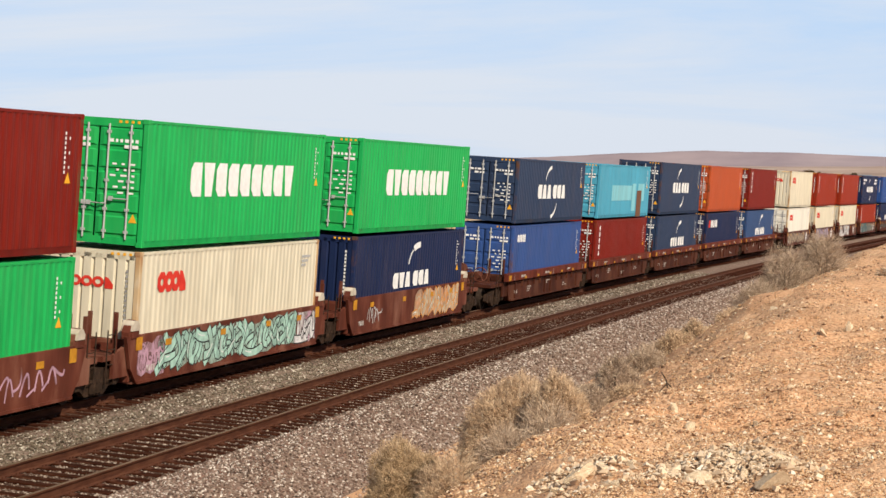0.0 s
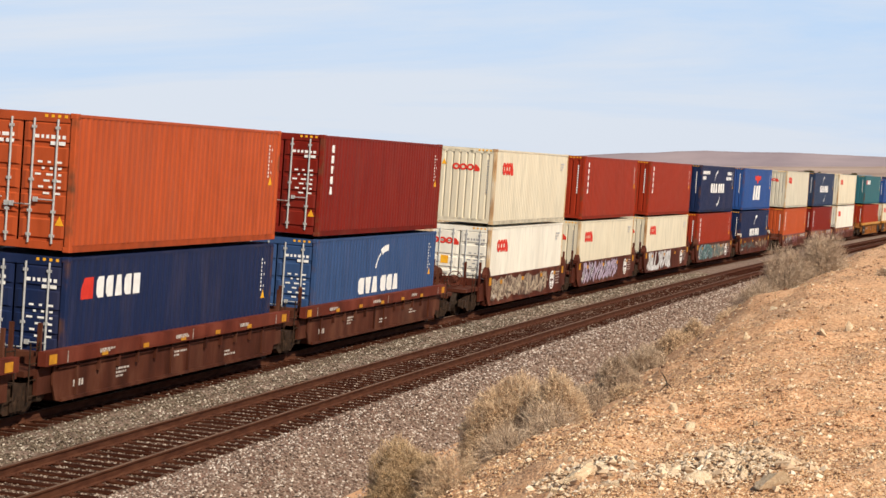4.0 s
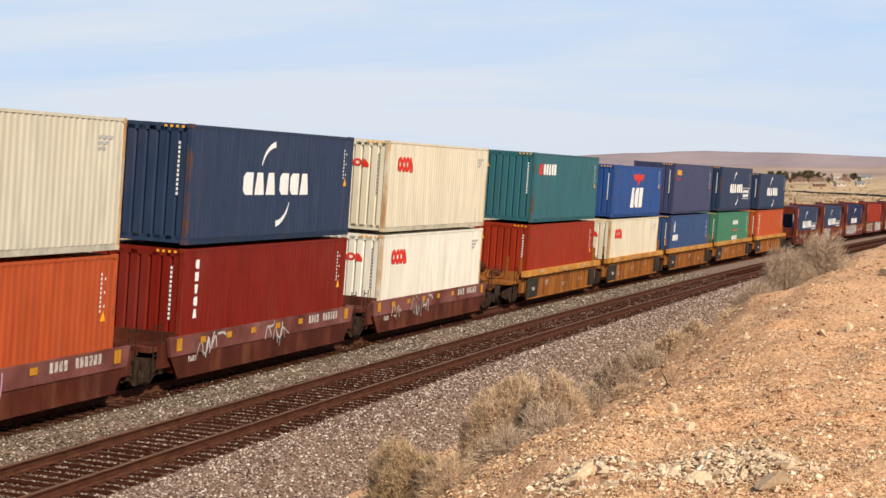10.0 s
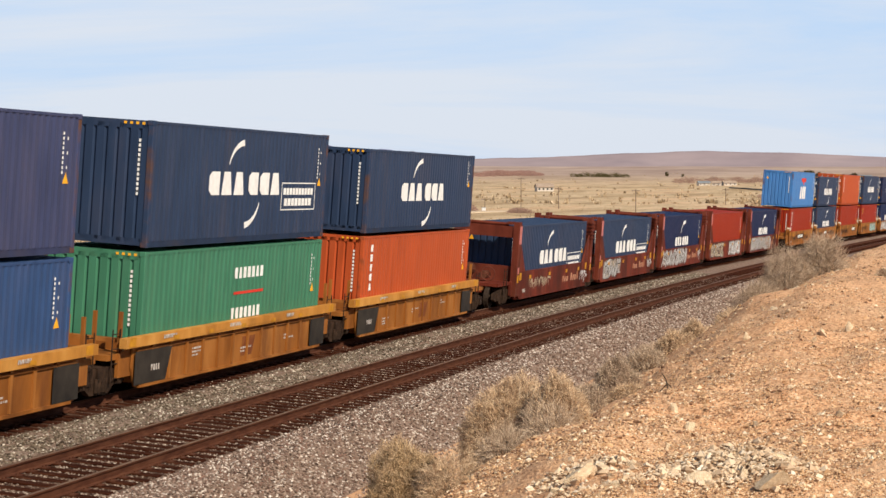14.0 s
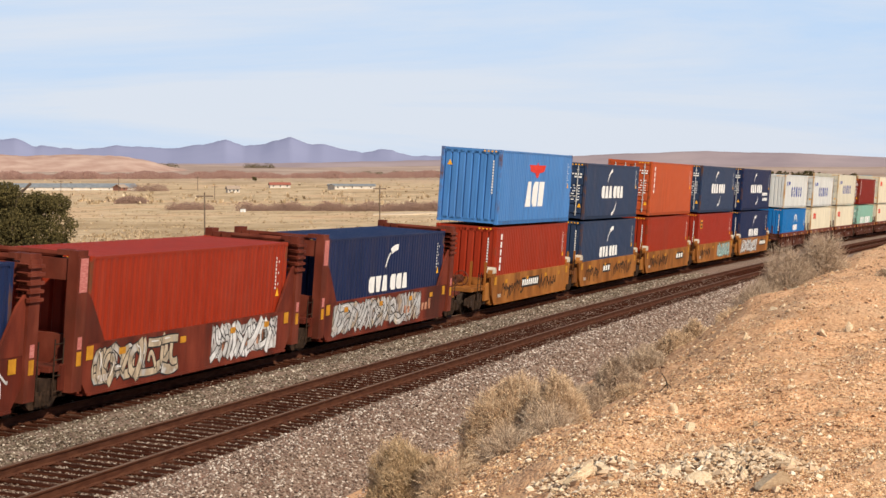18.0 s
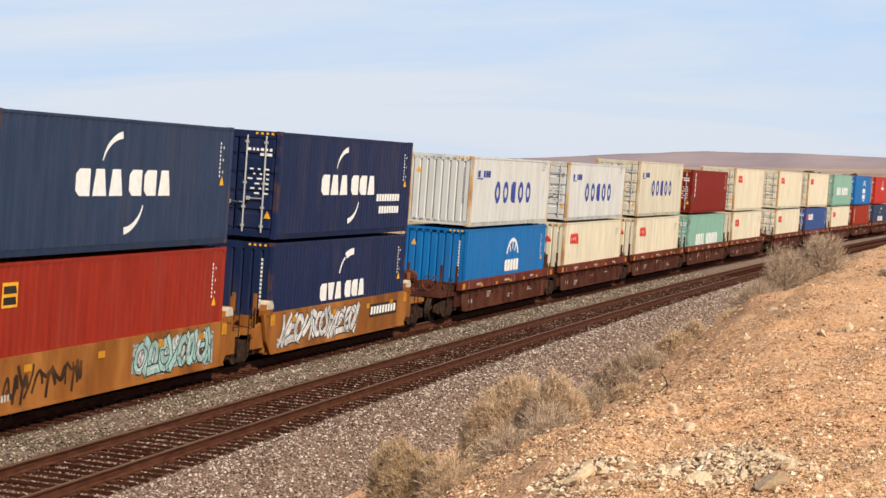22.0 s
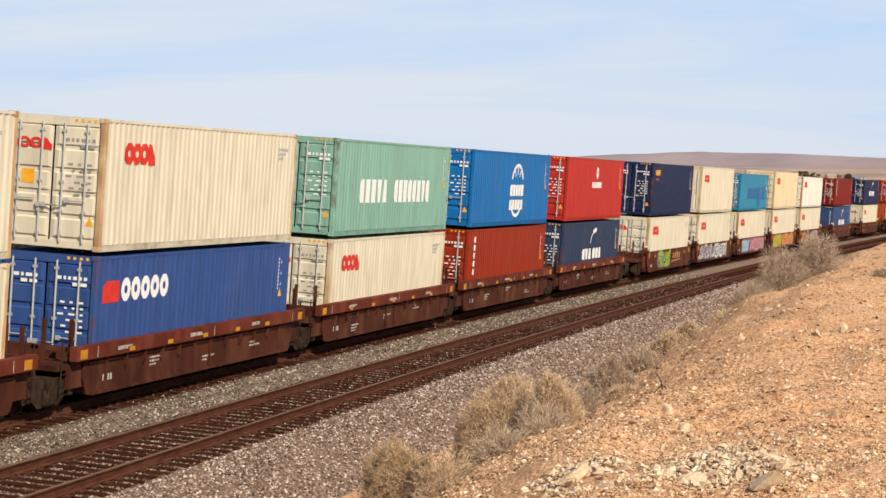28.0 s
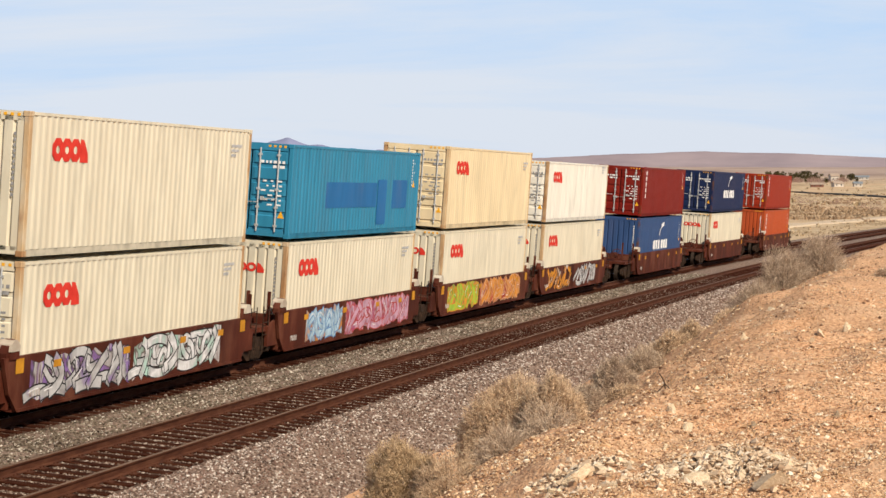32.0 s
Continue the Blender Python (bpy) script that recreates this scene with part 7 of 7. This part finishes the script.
house(1534, 2060, 9, 7, 2.8, 4.2, wall_pale, roof_grey, 0.0, "distant white building beyond the trees", 2)

pole_wood = material("weathered_pole", ((0.10, 0.07, 0.05), (0.17, 0.125, 0.09)), rough=0.9, scale=4, stretch=(4, 4, 0.5))


def utility_pole(x_px, d, high, arms=1):
    x, y, z = at(px_az(x_px), d)
    p = tagged(new("utility_pole", None), "weathered wooden utility pole standing on the plain", "pole", "poles on the plain")
    p.location, p.rotation_euler = (x, y, z - 0.2), (0, 0, px_az(x_px) - math.pi / 2 + 0.4)
    r = 0.10 * max(1, d / 600)
    piece("pole", ("pole", high, d), lambda bm: rod(bm, (0, 0, 0), (0, 0, high), r, 7), pole_wood, p)
    for k in range(arms):
        piece("cross_arm", ("cross_arm", d), lambda bm: box(bm, -1.2, 1.2, -r * 0.6, r * 0.6, -0.1, 0.1), pole_wood, p, at=(0, 0, high - 0.5 - 0.8 * k))


for _px, _d, _h in ((362, 262, 6.2), (672, 330, 7.2), (922, 640, 10.0), (988, 620, 7.0), (1125, 560, 7.0), (800, 1150, 9.0), (210, 1150, 9.0), (350, 1200, 9.0), (108, 900, 8.0), (858, 580, 4.0), (380, 780, 6.5), (1284, 700, 6.0)):
    utility_pole(_px, _d, _h)

box_white = material("white_cabinet", ((0.7, 0.7, 0.68), (0.8, 0.8, 0.78)), rough=0.5, scale=2)


def cabinet(x_px, d, w, h):
    x, y, z = at(px_az(x_px), d)
    c = tagged(new("utility_box", None), "small white utility box standing on the plain", "utility box")
    c.location = (x, y, z - 0.05)
    piece("body", ("cabinet", d), lambda bm: (box(bm, -w / 2, w / 2, -w / 2, w / 2, 0, h), bmesh.ops.bevel(bm, geom=bm.edges[:], offset=0.03, segments=1, affect="EDGES")), box_white, c)
    piece("lid", ("cabinet_lid", d), lambda bm: box(bm, -w * 0.55, w * 0.55, -w * 0.55, w * 0.55, h, h + 0.08), roof_grey, c)


cabinet(430, 560, 1.2, 0.9)
cabinet(856, 575, 1.0, 0.9)

# dirt track and dark road line beyond the railway
road_mat = material("pale_dirt_track", ((0.50, 0.38, 0.26), (0.60, 0.47, 0.33)), rough=0.95, scale=0.8, detail=8, bump=0.3)
asphalt = material("far_asphalt", ((0.07, 0.065, 0.06), (0.11, 0.10, 0.09)), rough=0.9, scale=0.5)


def strip(name, x0, d0, x1, d1, wide, mat, label, lift=0.12, n=40):
    t = np.linspace(0, 1, n)
    d = 1 / (1 / d0 + (1 / d1 - 1 / d0) * t)
    az = np.array([px_az(x0 + (x1 - x0) * k) for k in t])
    rows = []
    for w in np.linspace(-wide / 2, wide / 2, 4):
        x, y = (d + w) * np.cos(az), (d + w) * np.sin(az)
        if not rows:
            rows.append(np.stack([x, y, ground_z(x, y) - 0.3], -1))
        rows.append(np.stack([x, y, ground_z(x, y) + lift], -1))
    tagged(new(name, grid_mesh(name, np.stack(rows), mat)), label, "road", kind="structure")


strip("dirt_road", 1340, 335, 1660, 590, 44, road_mat, "pale dirt track beside the railway")
strip("dirt_road", 660, 520, 900, 560, 24, road_mat, "pale dirt track across the plain")
strip("road", 1290, 1330, 1700, 820, 14, asphalt, "dark road on a low bank across the plain", 0.7)

# ---------------------------------------------------------------- distant hills
def range_of_hills(name, xs, tops, d, base, mat, label, seed, rough=0.0):
    """A ridge seen across the plain: bearings and heights of its crest, rising from its foot."""
    n = 260
    px = np.linspace(xs[0], xs[-1], n)
    az = np.array([px_az(v) for v in px])
    smooth = np.interp(px, xs, tops)
    crest = smooth + rough * (waves(px, 0 * px, 40, seed) + 0.6 * waves(px, 0 * px, 15, seed + 1) + 0.3 * waves(px, 0 * px, 6, seed + 2))
    rows = []
    for k, (f, g) in enumerate(((-0.16, 0.0), (-0.11, 0.35), (-0.06, 0.66), (-0.02, 0.92), (0, 1.0), (0.03, 0.8), (0.08, 0.0))):
        dd = d * (1 + f * 0.6)
        top = EYE_Z + d * (338 - (smooth + (crest - smooth) * g ** 8)) / 3471.0
        bottom = EYE_Z + d * (338 - base) / 3471.0 - 25
        z = bottom + (top - bottom) * g 
        rows.append(np.stack([dd * np.cos(az), dd * np.sin(az), z], -1))
    return tagged(new(name, grid_mesh(name, np.stack(rows), mat)), label, "hills", kind="structure")


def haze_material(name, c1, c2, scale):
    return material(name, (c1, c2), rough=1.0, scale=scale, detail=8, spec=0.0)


# air haze put into the base colours: mauve on the ridge, blue on the mountains
hill_mauve = haze_material("hazy_mauve_hill", (0.265, 0.215, 0.232), (0.36, 0.29, 0.295), 0.008)
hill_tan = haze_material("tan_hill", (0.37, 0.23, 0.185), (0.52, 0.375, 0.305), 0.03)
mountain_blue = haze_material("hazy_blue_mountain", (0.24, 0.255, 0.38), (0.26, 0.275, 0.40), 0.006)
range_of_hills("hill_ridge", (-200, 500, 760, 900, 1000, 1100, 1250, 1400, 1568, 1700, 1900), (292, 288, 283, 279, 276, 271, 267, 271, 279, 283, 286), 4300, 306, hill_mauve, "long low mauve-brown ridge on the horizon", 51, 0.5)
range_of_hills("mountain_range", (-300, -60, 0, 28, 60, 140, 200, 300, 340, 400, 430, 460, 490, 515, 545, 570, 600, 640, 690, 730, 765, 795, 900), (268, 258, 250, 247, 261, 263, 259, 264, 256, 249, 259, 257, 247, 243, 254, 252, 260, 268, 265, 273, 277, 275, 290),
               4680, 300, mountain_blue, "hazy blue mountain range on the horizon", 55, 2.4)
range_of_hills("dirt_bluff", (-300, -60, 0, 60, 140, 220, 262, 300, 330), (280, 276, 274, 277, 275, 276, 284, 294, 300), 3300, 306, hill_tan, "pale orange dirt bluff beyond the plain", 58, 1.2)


motions()
